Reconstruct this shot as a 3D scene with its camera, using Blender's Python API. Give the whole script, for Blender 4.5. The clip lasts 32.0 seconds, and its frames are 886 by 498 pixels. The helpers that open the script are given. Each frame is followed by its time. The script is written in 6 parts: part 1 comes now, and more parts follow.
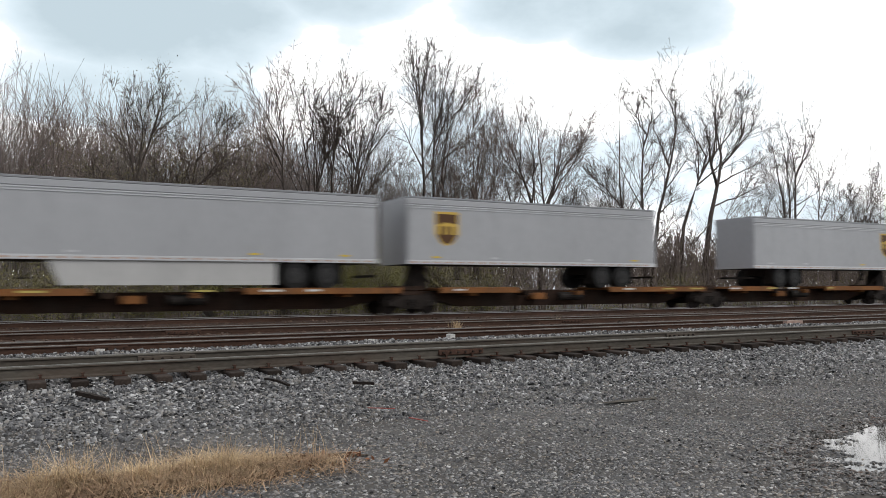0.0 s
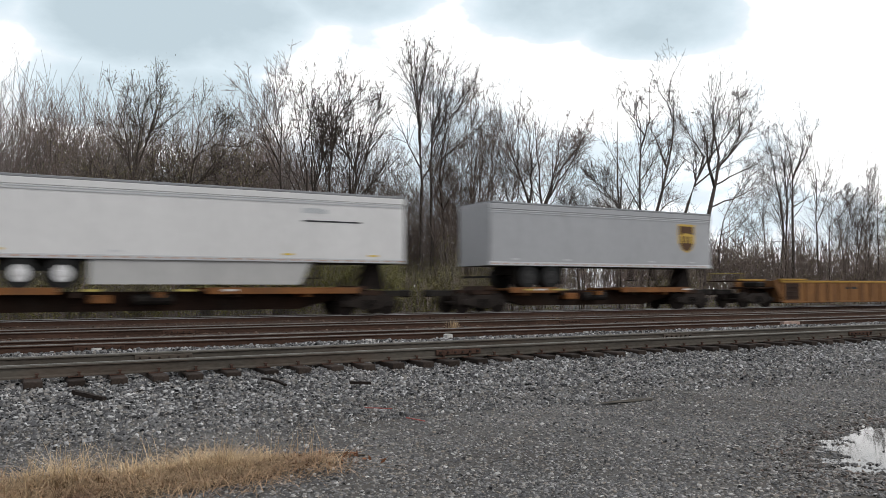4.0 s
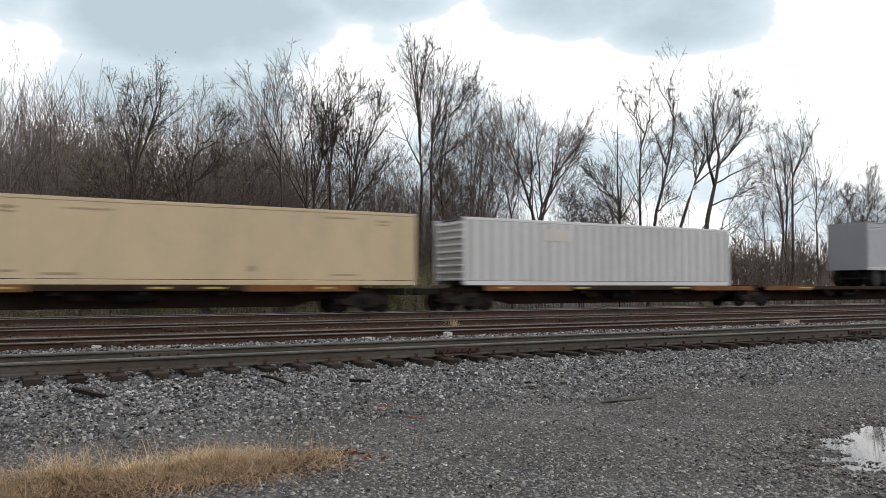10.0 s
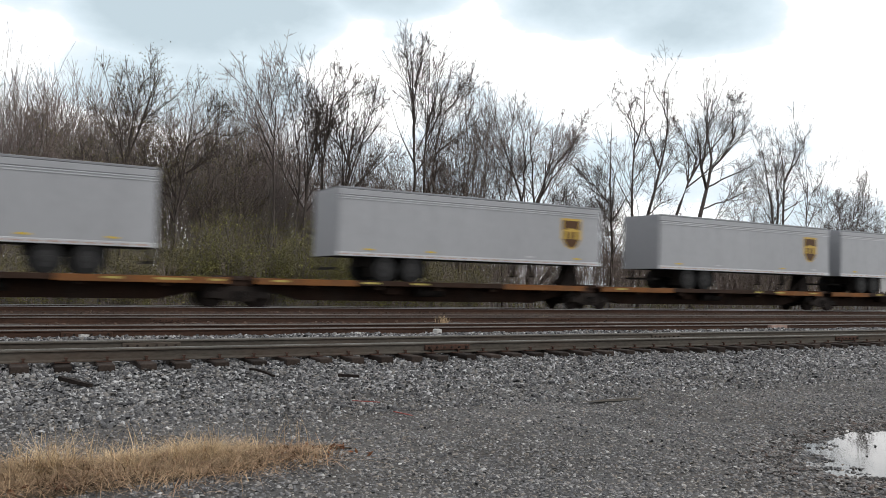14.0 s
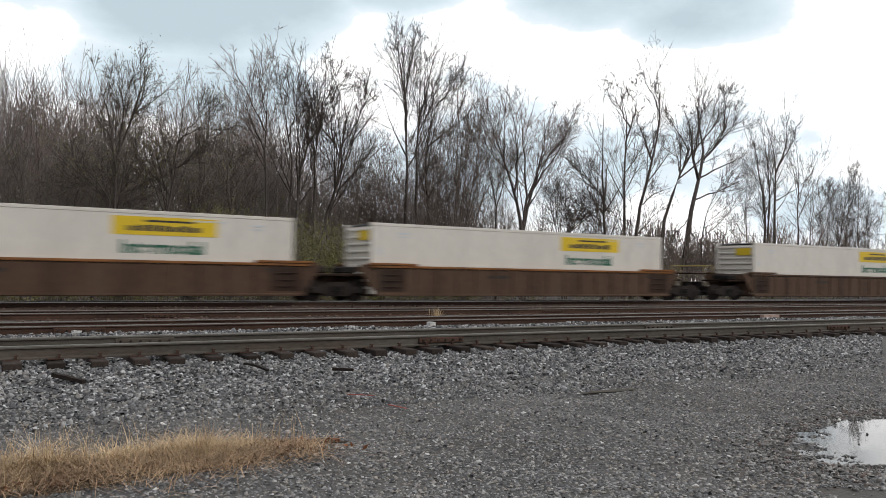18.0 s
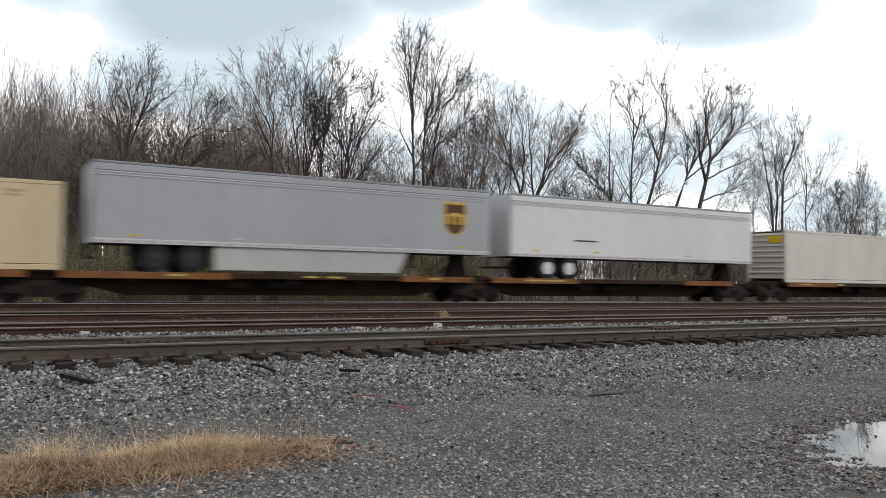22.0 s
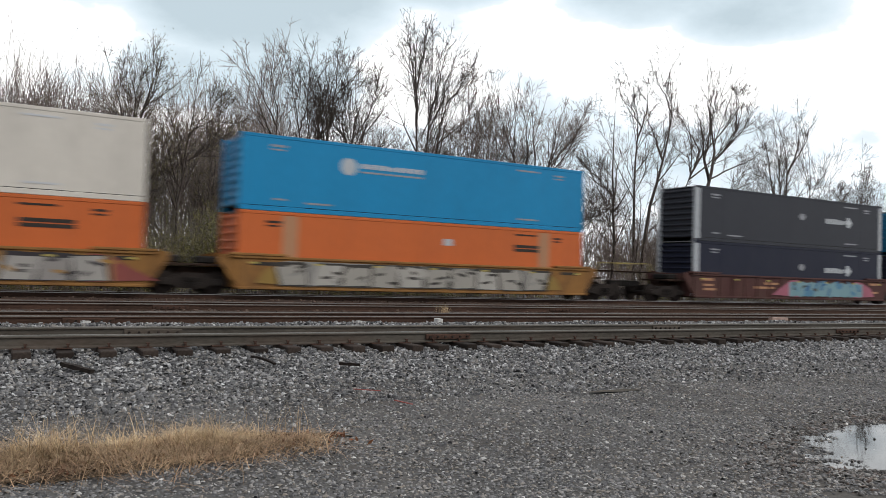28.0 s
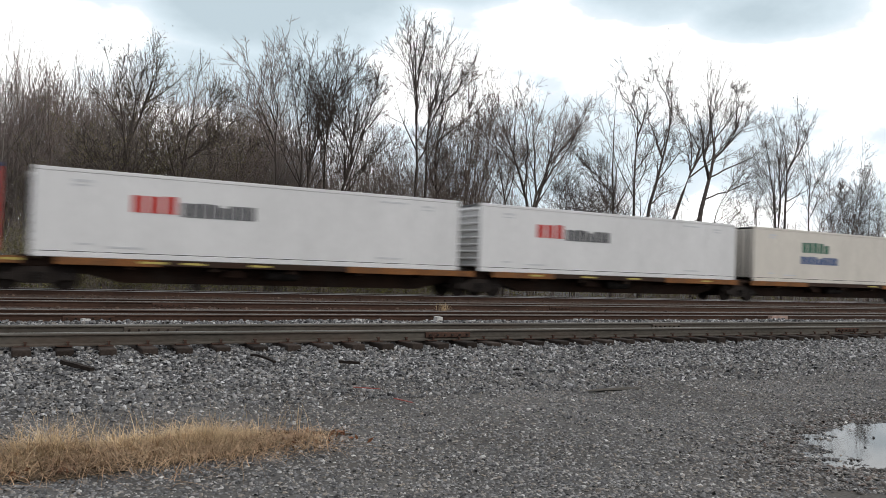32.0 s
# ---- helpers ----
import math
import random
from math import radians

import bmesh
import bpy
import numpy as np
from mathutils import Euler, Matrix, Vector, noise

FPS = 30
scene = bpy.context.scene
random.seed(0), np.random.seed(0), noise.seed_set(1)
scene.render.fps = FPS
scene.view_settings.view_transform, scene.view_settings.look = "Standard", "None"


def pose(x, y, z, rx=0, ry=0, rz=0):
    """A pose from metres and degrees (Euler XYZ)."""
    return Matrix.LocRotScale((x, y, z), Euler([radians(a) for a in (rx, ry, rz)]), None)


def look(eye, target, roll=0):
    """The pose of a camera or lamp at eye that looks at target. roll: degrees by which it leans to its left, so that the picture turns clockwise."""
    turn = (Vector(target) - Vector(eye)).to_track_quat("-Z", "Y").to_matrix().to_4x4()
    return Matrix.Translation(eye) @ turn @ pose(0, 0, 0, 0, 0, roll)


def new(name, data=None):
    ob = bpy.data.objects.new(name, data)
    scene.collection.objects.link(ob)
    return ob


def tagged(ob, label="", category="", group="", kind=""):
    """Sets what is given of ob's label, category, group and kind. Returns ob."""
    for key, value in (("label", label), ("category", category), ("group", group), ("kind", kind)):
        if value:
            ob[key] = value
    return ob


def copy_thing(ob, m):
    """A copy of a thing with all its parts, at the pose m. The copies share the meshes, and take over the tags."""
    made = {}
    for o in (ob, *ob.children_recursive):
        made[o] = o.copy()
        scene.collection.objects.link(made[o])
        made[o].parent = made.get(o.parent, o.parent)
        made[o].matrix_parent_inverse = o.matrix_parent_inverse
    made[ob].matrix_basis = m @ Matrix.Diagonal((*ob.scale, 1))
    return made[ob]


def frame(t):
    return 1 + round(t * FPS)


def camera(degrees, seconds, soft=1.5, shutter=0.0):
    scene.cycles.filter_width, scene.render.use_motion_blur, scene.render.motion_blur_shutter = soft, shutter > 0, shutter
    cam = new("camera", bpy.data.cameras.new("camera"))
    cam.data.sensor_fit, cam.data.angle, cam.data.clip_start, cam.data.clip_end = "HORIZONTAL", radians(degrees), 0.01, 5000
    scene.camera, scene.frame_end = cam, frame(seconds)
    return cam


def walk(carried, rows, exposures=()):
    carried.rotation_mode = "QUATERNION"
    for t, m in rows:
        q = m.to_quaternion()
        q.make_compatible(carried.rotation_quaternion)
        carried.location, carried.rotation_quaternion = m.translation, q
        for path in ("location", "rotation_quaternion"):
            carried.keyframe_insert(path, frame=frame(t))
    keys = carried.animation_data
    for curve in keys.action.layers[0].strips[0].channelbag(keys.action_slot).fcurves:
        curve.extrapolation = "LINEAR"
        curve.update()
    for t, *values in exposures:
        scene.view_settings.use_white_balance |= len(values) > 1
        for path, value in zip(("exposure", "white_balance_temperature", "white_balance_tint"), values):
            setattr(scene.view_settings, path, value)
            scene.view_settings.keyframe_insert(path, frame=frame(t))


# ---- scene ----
def aim(x, y, z, yaw, pitch, roll):
    """Camera pose: yaw to the left of +y, pitch up, roll, in degrees."""
    return pose(x, y, z, 0, 0, yaw) @ pose(0, 0, 0, 90 + pitch) @ pose(0, 0, 0, 0, 0, roll)


SECONDS = 32.0
cam = camera(58.498, SECONDS, soft=0.7, shutter=0.45)
walk(cam, [
    (0, aim(0.006, -0.008, 1.026, -29.02, 2.91, -0.26)),
    (0.5, aim(0.002, -0.004, 1.025, -29.10, 2.88, -0.22)),
    (1, aim(0.008, -0.007, 1.027, -29.15, 2.84, -0.23)),
    (1.5, aim(0.008, 0.003, 1.024, -29.21, 2.82, -0.21)),
    (2, aim(0.007, -0.002, 1.020, -29.23, 2.83, -0.23)),
    (2.5, aim(0.012, 0.002, 1.021, -29.23, 2.85, -0.20)),
    (3, aim(0.005, -0.006, 1.024, -29.24, 2.87, -0.12)),
    (3.5, aim(0.008, -0.003, 1.026, -29.21, 2.91, -0.12)),
    (5.5, aim(0.006, -0.003, 1.022, -29.20, 2.87, 0.01)),
    (6, aim(0.005, 0.002, 1.023, -29.21, 2.84, 0.05)),
    (6.5, aim(0.005, 0.004, 1.023, -29.22, 2.81, 0.05)),
    (7, aim(0.002, -0.003, 1.023, -29.20, 2.80, 0.01)),
    (7.5, aim(0.004, -0.003, 1.028, -29.19, 2.77, -0.02)),
    (8, aim(0.004, -0.006, 1.024, -29.15, 2.79, 0.04)),
    (8.5, aim(0.008, -0.000, 1.027, -29.16, 2.77, 0.10)),
    (9, aim(0.002, -0.000, 1.025, -29.19, 2.76, 0.15)),
    (9.5, aim(0.007, 0.001, 1.026, -29.19, 2.76, 0.07)),
    (10, aim(0.008, 0.004, 1.025, -29.21, 2.77, -0.00)),
    (10.5, aim(0.006, 0.000, 1.027, -29.22, 2.78, 0.08)),
    (11, aim(0.006, 0.000, 1.024, -29.22, 2.77, 0.08)),
    (11.5, aim(0.007, 0.001, 1.026, -29.20, 2.74, 0.18)),
    (12, aim(0.003, -0.006, 1.025, -29.18, 2.73, 0.21)),
    (12.5, aim(-0.001, -0.002, 1.026, -29.20, 2.70, 0.29)),
    (13, aim(0.001, 0.002, 1.024, -29.20, 2.68, 0.31)),
    (13.5, aim(0.001, -0.002, 1.024, -29.40, 2.63, 0.67)),
    (14, aim(0.004, 0.002, 1.026, -29.84, 2.56, 1.35)),
    (14.5, aim(0.005, 0.002, 1.029, -30.13, 2.47, 1.63)),
    (16.5, aim(0.004, 0.001, 1.029, -30.68, 2.14, 1.42)),
    (17, aim(-0.004, -0.000, 1.026, -30.62, 2.10, 1.26)),
    (17.5, aim(0.002, 0.004, 1.024, -30.49, 2.07, 0.90)),
    (18, aim(0.001, 0.005, 1.027, -30.36, 2.05, 0.85)),
    (18.5, aim(0.002, 0.006, 1.022, -30.24, 2.08, 0.77)),
    (19, aim(0.004, 0.001, 1.027, -30.14, 2.08, 0.65)),
    (19.5, aim(0.005, 0.007, 1.026, -30.03, 2.09, 0.58)),
    (20, aim(0.005, 0.007, 1.023, -29.94, 2.10, 0.58)),
    (20.5, aim(0.007, 0.005, 1.026, -29.86, 2.10, 0.62)),
    (21, aim(0.006, 0.001, 1.024, -29.84, 2.12, 0.64)),
    (21.5, aim(0.004, 0.008, 1.022, -29.85, 2.13, 0.78)),
    (22, aim(-0.002, 0.001, 1.025, -29.88, 2.14, 0.88)),
    (22.5, aim(0.002, -0.000, 1.024, -29.87, 2.16, 0.86)),
    (23, aim(0.001, 0.001, 1.025, -29.85, 2.16, 0.96)),
    (23.5, aim(0.004, 0.000, 1.026, -29.83, 2.14, 0.99)),
    (24, aim(0.002, 0.003, 1.028, -29.84, 2.09, 1.00)),
    (24.5, aim(0.001, 0.005, 1.024, -29.85, 2.07, 1.07)),
    (25, aim(0.004, 0.000, 1.029, -29.82, 2.03, 1.00)),
    (25.5, aim(0.006, 0.004, 1.025, -29.81, 2.01, 1.09)),
    (27.5, aim(-0.005, 0.003, 1.027, -29.78, 1.86, 1.65)),
    (28, aim(0.001, 0.003, 1.026, -29.75, 1.80, 1.85)),
    (28.5, aim(-0.006, -0.002, 1.025, -29.77, 1.75, 2.01)),
    (29, aim(-0.005, -0.000, 1.026, -29.78, 1.70, 1.98)),
    (29.5, aim(-0.006, -0.006, 1.024, -29.79, 1.68, 2.04)),
    (30, aim(0.001, -0.004, 1.025, -29.78, 1.67, 1.80)),
    (30.5, aim(-0.000, -0.001, 1.019, -29.76, 1.67, 1.89)),
    (31, aim(0.004, 0.005, 1.020, -29.75, 1.69, 1.82)),
    (31.5, aim(-0.005, 0.000, 1.024, -29.76, 1.69, 1.83)),
    (32, aim(-0.002, 0.000, 1.029, -29.77, 1.66, 1.91)),
], exposures=((0, 0.0), (1.5, 0.0), (3.0, -0.08), (6.0, 0.0), (8.5, 0.0), (10.5, -0.17), (12.0, 0.0), (15.0, 0.0), (17.5, -0.06), (23.0, -0.03), (25.0, -0.1), (27.4, 0.0), (28.0, -0.02), (28.8, 0.3), (30.3, 0.28), (31.0, 0.0), (32, -0.05)))

# ---- light ----
SUN_EL, SUN_AZ = radians(48), radians(150)
world = bpy.data.worlds.new("sky")
scene.world = world
world.use_nodes = True
wn, wl = world.node_tree.nodes, world.node_tree.links
wn.clear()
sky = wn.new("ShaderNodeTexSky")
sky.sky_type, sky.sun_disc, sky.sun_elevation, sky.sun_rotation = "NISHITA", False, SUN_EL, SUN_AZ
sky.air_density, sky.dust_density = 1.0, 2.0
veil = wn.new("ShaderNodeMixRGB")
veil.inputs[0].default_value = 0.8
veil.inputs[2].default_value = (10.0, 10.2, 10.8, 1)
bg = wn.new("ShaderNodeBackground")
bg.inputs[1].default_value = 0.076
wout = wn.new("ShaderNodeOutputWorld")
wl.new(sky.outputs[0], veil.inputs[1])
wl.new(veil.outputs[0], bg.inputs[0])
wl.new(bg.outputs[0], wout.inputs[0])
sun_data = bpy.data.lights.new("sun", "SUN")
sun_data.energy, sun_data.angle, sun_data.color = 1.25, radians(25), (1.0, 0.97, 0.92)
sun = new("sun", sun_data)
sun.matrix_basis = look(Vector((math.sin(SUN_AZ) * math.cos(SUN_EL), math.cos(SUN_AZ) * math.cos(SUN_EL), math.sin(SUN_EL))) * 90, (0, 0, 0))
scene.view_settings.exposure = 0.0

# ---- materials ----
RNG = np.random.default_rng(7)


def node_mat(name):
    m = bpy.data.materials.new(name)
    m.use_nodes = True
    n, l = m.node_tree.nodes, m.node_tree.links
    return m, n, l, n["Principled BSDF"]


def surface(name, c1, c2, rough=0.7, metal=0.0, scale=3.0, fine=40.0, bump=0.2, stretch=(1, 1, 1), dirt=None, dirt_amount=0.4, dirt_scale=0.8, vary=0.0, island=False, coords="Object", spec=0.15):
    """Two tones mixed by coarse and fine noise, with stains, bump and a variation from piece to piece."""
    m, n, l, b = node_mat(name)
    tc, mp = n.new("ShaderNodeTexCoord"), n.new("ShaderNodeMapping")
    mp.inputs["Scale"].default_value = stretch
    l.new(tc.outputs[coords], mp.inputs[0])
    big, small = n.new("ShaderNodeTexNoise"), n.new("ShaderNodeTexNoise")
    big.inputs["Scale"].default_value, big.inputs["Detail"].default_value = scale, 5
    small.inputs["Scale"].default_value, small.inputs["Detail"].default_value = fine, 3
    l.new(mp.outputs[0], big.inputs["Vector"])
    l.new(mp.outputs[0], small.inputs["Vector"])
    add = n.new("ShaderNodeMath")
    add.operation = "MULTIPLY_ADD"
    add.inputs[1].default_value = 0.5
    l.new(small.outputs[0], add.inputs[0])
    half = n.new("ShaderNodeMath")
    half.operation = "MULTIPLY"
    half.inputs[1].default_value = 0.5
    l.new(big.outputs[0], half.inputs[0])
    l.new(half.outputs[0], add.inputs[2])
    ramp = n.new("ShaderNodeValToRGB")
    ramp.color_ramp.elements[0].position, ramp.color_ramp.elements[1].position = 0.35, 0.65
    ramp.color_ramp.elements[0].color, ramp.color_ramp.elements[1].color = (*c1, 1), (*c2, 1)
    l.new(add.outputs[0], ramp.inputs[0])
    out = ramp.outputs[0]
    if dirt:
        d = n.new("ShaderNodeTexNoise")
        d.inputs["Scale"].default_value, d.inputs["Detail"].default_value, d.inputs["Roughness"].default_value = dirt_scale, 8, 0.65
        l.new(mp.outputs[0], d.inputs["Vector"])
        r = n.new("ShaderNodeMapRange")
        r.inputs[1].default_value, r.inputs[2].default_value, r.inputs[4].default_value = 0.48, 0.75, dirt_amount
        l.new(d.outputs[0], r.inputs[0])
        mix = n.new("ShaderNodeMixRGB")
        mix.inputs[2].default_value = (*dirt, 1)
        l.new(r.outputs[0], mix.inputs[0])
        l.new(out, mix.inputs[1])
        out = mix.outputs[0]
    if vary:
        src = n.new("ShaderNodeNewGeometry").outputs["Random Per Island"] if island else n.new("ShaderNodeObjectInfo").outputs["Random"]
        r = n.new("ShaderNodeMapRange")
        r.inputs[3].default_value, r.inputs[4].default_value = 1 - vary, 1 + vary
        l.new(src, r.inputs[0])
        hsv = n.new("ShaderNodeHueSaturation")
        l.new(r.outputs[0], hsv.inputs["Value"])
        l.new(out, hsv.inputs["Color"])
        out = hsv.outputs[0]
    l.new(out, b.inputs["Base Color"])
    b.inputs["Roughness"].default_value, b.inputs["Metallic"].default_value, b.inputs["Specular IOR Level"].default_value = rough, metal, spec
    if bump:
        bp = n.new("ShaderNodeBump")
        bp.inputs["Strength"].default_value, bp.inputs["Distance"].default_value = bump, 0.02
        l.new(add.outputs[0], bp.inputs["Height"])
        l.new(bp.outputs[0], b.inputs["Normal"])
    return m


GRIME = (0.06, 0.05, 0.04)
M_GROUND = surface("gravel_lot", (0.055, 0.053, 0.05), (0.13, 0.125, 0.118), 0.85, 0, 0.6, 30, 0.6, dirt=(0.07, 0.055, 0.04), dirt_amount=0.6, dirt_scale=0.35)
M_RAIL = surface("rusty_rail_steel", (0.038, 0.023, 0.017), (0.085, 0.048, 0.034), 0.8, 0.0, 2, 30, 0.2, stretch=(0.3, 1, 1))
M_OLDRAIL = surface("weathered_rail_steel", (0.058, 0.051, 0.042), (0.11, 0.098, 0.082), 0.75, 0.0, 2, 30, 0.2, stretch=(0.3, 1, 1), dirt=(0.10, 0.05, 0.03), dirt_amount=0.5)
M_HEAD = surface("polished_rail_head", (0.50, 0.49, 0.48), (0.62, 0.61, 0.59), 0.32, 0.85, 2, 30, 0.05)
M_OLDHEAD = surface("tarnished_rail_head", (0.15, 0.142, 0.125), (0.24, 0.23, 0.205), 0.5, 0.3, 2, 30, 0.05)
M_HEADRUST = surface("dull_rail_head", (0.17, 0.158, 0.145), (0.29, 0.272, 0.25), 0.45, 0.4, 2, 30, 0.05)
M_TIE = surface("old_sleeper_wood", (0.014, 0.011, 0.009), (0.045, 0.034, 0.028), 0.85, 0, 2, 20, 0.5, stretch=(1, 0.15, 1), vary=0.4)
M_DARK = surface("black_grimy_steel", (0.012, 0.011, 0.010), (0.035, 0.03, 0.027), 0.7, 0.2, 3, 30, 0.2)
M_TRUCK = surface("grimy_cast_steel", (0.014, 0.011, 0.010), (0.044, 0.035, 0.03), 0.75, 0.2, 3, 30, 0.3)
M_RUSTDECK = surface("rusty_orange_deck", (0.14, 0.06, 0.025), (0.30, 0.13, 0.045), 0.8, 0.1, 1.0, 20, 0.3, dirt=GRIME, dirt_amount=0.7)
M_SPINE = surface("dark_brown_spine", (0.018, 0.012, 0.010), (0.058, 0.032, 0.021), 0.8, 0.1, 1.0, 20, 0.3, dirt=GRIME, dirt_amount=0.6)
M_YELLOWCAR = surface("faded_yellow_wellcar_paint", (0.21, 0.105, 0.035), (0.33, 0.165, 0.05), 0.65, 0, 0.8, 12, 0.15, stretch=(1, 1, 0.3), dirt=(0.085, 0.045, 0.03), dirt_amount=0.9, dirt_scale=1.3)
M_RUSTYELLOW = surface("rust_streaked_yellow_paint", (0.14, 0.068, 0.03), (0.29, 0.14, 0.048), 0.7, 0, 1.6, 12, 0.2, stretch=(2.2, 1, 0.25), dirt=(0.055, 0.03, 0.022), dirt_amount=0.9, dirt_scale=0.9)
M_YELLOWTOP = surface("yellow_top_chord_paint", (0.36, 0.21, 0.045), (0.48, 0.28, 0.06), 0.6, 0, 0.8, 12, 0.1, dirt=GRIME, dirt_amount=0.4)
M_BROWNCAR = surface("brown_wellcar_paint", (0.055, 0.034, 0.024), (0.125, 0.072, 0.044), 0.7, 0, 0.8, 12, 0.15, stretch=(1, 1, 0.3), dirt=GRIME, dirt_amount=0.6)
M_REDCAR = surface("maroon_wellcar_paint", (0.058, 0.025, 0.023), (0.112, 0.048, 0.042), 0.65, 0, 0.8, 12, 0.15, stretch=(1, 1, 0.3), dirt=GRIME, dirt_amount=0.6)
M_WHITEBAR = surface("white_stencil_paint", (0.55, 0.54, 0.5), (0.66, 0.65, 0.62), 0.6)
M_BLACKBAR = surface("dark_stencil_paint", (0.03, 0.025, 0.02), (0.05, 0.045, 0.04), 0.6)
M_TYRE = surface("black_tyre_rubber", (0.012, 0.012, 0.012), (0.03, 0.03, 0.03), 0.85)
M_RIM = surface("grey_wheel_steel", (0.025, 0.025, 0.025), (0.06, 0.06, 0.06), 0.7, 0.2)
M_WHITERIM = surface("white_wheel_paint", (0.6, 0.6, 0.6), (0.75, 0.75, 0.75), 0.45, 0.1)


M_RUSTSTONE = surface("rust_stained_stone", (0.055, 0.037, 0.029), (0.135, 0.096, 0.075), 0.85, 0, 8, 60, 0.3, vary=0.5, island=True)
M_PALESTONE = surface("pale_stone", (0.42, 0.41, 0.39), (0.58, 0.57, 0.55), 0.8, 0, 8, 60, 0.3, vary=0.25, island=True)
M_PALEWOOD = surface("pale_weathered_wood", (0.26, 0.17, 0.14), (0.42, 0.31, 0.26), 0.8, 0, 3, 30, 0.4, stretch=(0.2, 1, 1))
M_RUSTBAR = surface("red_rust", (0.045, 0.027, 0.021), (0.11, 0.062, 0.045), 0.85, 0.1, 5, 50, 0.3)
M_STRAW = surface("dead_straw", (0.36, 0.25, 0.14), (0.68, 0.53, 0.34), 0.8, 0, 3, 30, 0.1, vary=0.45, island=True)
M_DARKSTRAW = surface("dark_rotting_straw", (0.20, 0.12, 0.075), (0.48, 0.34, 0.21), 0.85, 0, 3, 30, 0.1, vary=0.5, island=True)
M_GREYWOOD = surface("grey_wood", (0.12, 0.105, 0.093), (0.26, 0.228, 0.203), 0.9, 0, 1.5, 18, 0.3)
M_BARK = surface("grey_brown_bark", (0.05, 0.041, 0.036), (0.125, 0.104, 0.092), 0.9, 0, 1.5, 18, 0.4, stretch=(1, 1, 0.25))
M_REDTWIG = surface("reddish_twig_bark", (0.16, 0.128, 0.116), (0.32, 0.262, 0.24), 0.9, 0, 1.5, 18, 0.3)
M_REDLEAF = surface("red_brown_leaf", (0.12, 0.045, 0.025), (0.26, 0.12, 0.06), 0.8, 0, 3, 30, 0.1, vary=0.5, island=True)
M_SCRUB = surface("brown_scrub_bark", (0.115, 0.092, 0.08), (0.25, 0.20, 0.174), 0.9, 0, 1.5, 18, 0.3)
M_LEAF = surface("withered_leaf", (0.13, 0.118, 0.058), (0.25, 0.22, 0.105), 0.8, 0, 3, 30, 0.1, vary=0.4, island=True)
M_GREENLEAF = surface("olive_leaf", (0.13, 0.13, 0.045), (0.30, 0.275, 0.10), 0.75, 0, 3, 30, 0.1, vary=0.3, island=True)
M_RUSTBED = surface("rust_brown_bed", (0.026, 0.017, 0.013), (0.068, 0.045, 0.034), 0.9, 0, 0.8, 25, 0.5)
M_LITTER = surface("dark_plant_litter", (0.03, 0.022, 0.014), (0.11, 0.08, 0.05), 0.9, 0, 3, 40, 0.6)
M_MUD = surface("wet_mud", (0.035, 0.029, 0.02), (0.075, 0.061, 0.043), 0.6, 0, 4, 40, 0.6, spec=0.1)
M_WATER = surface("puddle_water", (0.02, 0.019, 0.017), (0.035, 0.032, 0.028), 0.03, 0, 2, 12, 0.02, spec=0.5)
M_WATER.node_tree.nodes["Principled BSDF"].inputs["IOR"].default_value = 1.33


def stone_mix(name, tones, rough=0.75):
    """Crushed stone whose pieces differ in tone: position along the range and colour of each tone."""
    m, n, l, b = node_mat(name)
    ramp = n.new("ShaderNodeValToRGB")
    cr = ramp.color_ramp
    cr.elements[0].position, cr.elements[0].color = tones[0][0], (*tones[0][1], 1)
    cr.elements[1].position, cr.elements[1].color = tones[-1][0], (*tones[-1][1], 1)
    for p, c in tones[1:-1]:
        cr.elements.new(p).color = (*c, 1)
    l.new(n.new("ShaderNodeNewGeometry").outputs["Random Per Island"], ramp.inputs[0])
    tc, nz = n.new("ShaderNodeTexCoord"), n.new("ShaderNodeTexNoise")
    nz.inputs["Scale"].default_value, nz.inputs["Detail"].default_value = 45, 4
    l.new(tc.outputs["Object"], nz.inputs["Vector"])
    r = n.new("ShaderNodeMapRange")
    r.inputs[1].default_value, r.inputs[2].default_value, r.inputs[3].default_value, r.inputs[4].default_value = 0.3, 0.7, 0.65, 1.35
    l.new(nz.outputs[0], r.inputs[0])
    hsv = n.new("ShaderNodeHueSaturation")
    l.new(r.outputs[0], hsv.inputs["Value"])
    l.new(ramp.outputs[0], hsv.inputs["Color"])
    l.new(hsv.outputs[0], b.inputs["Base Color"])
    bp = n.new("ShaderNodeBump")
    bp.inputs["Strength"].default_value, bp.inputs["Distance"].default_value = 0.4, 0.01
    l.new(nz.outputs[0], bp.inputs["Height"])
    l.new(bp.outputs[0], b.inputs["Normal"])
    b.inputs["Roughness"].default_value, b.inputs["Specular IOR Level"].default_value = rough, 0.15
    return m


def paint(name, c, rough=0.45, d=0.25, metal=0.0):
    lo = tuple(v * 0.86 for v in c)
    return surface(name, lo, c, rough, metal, 0.5, 9, 0.06, stretch=(1, 1, 0.35), dirt=tuple(v * 0.45 + 0.03 for v in c), dirt_amount=d, dirt_scale=1.1, spec=0.22)


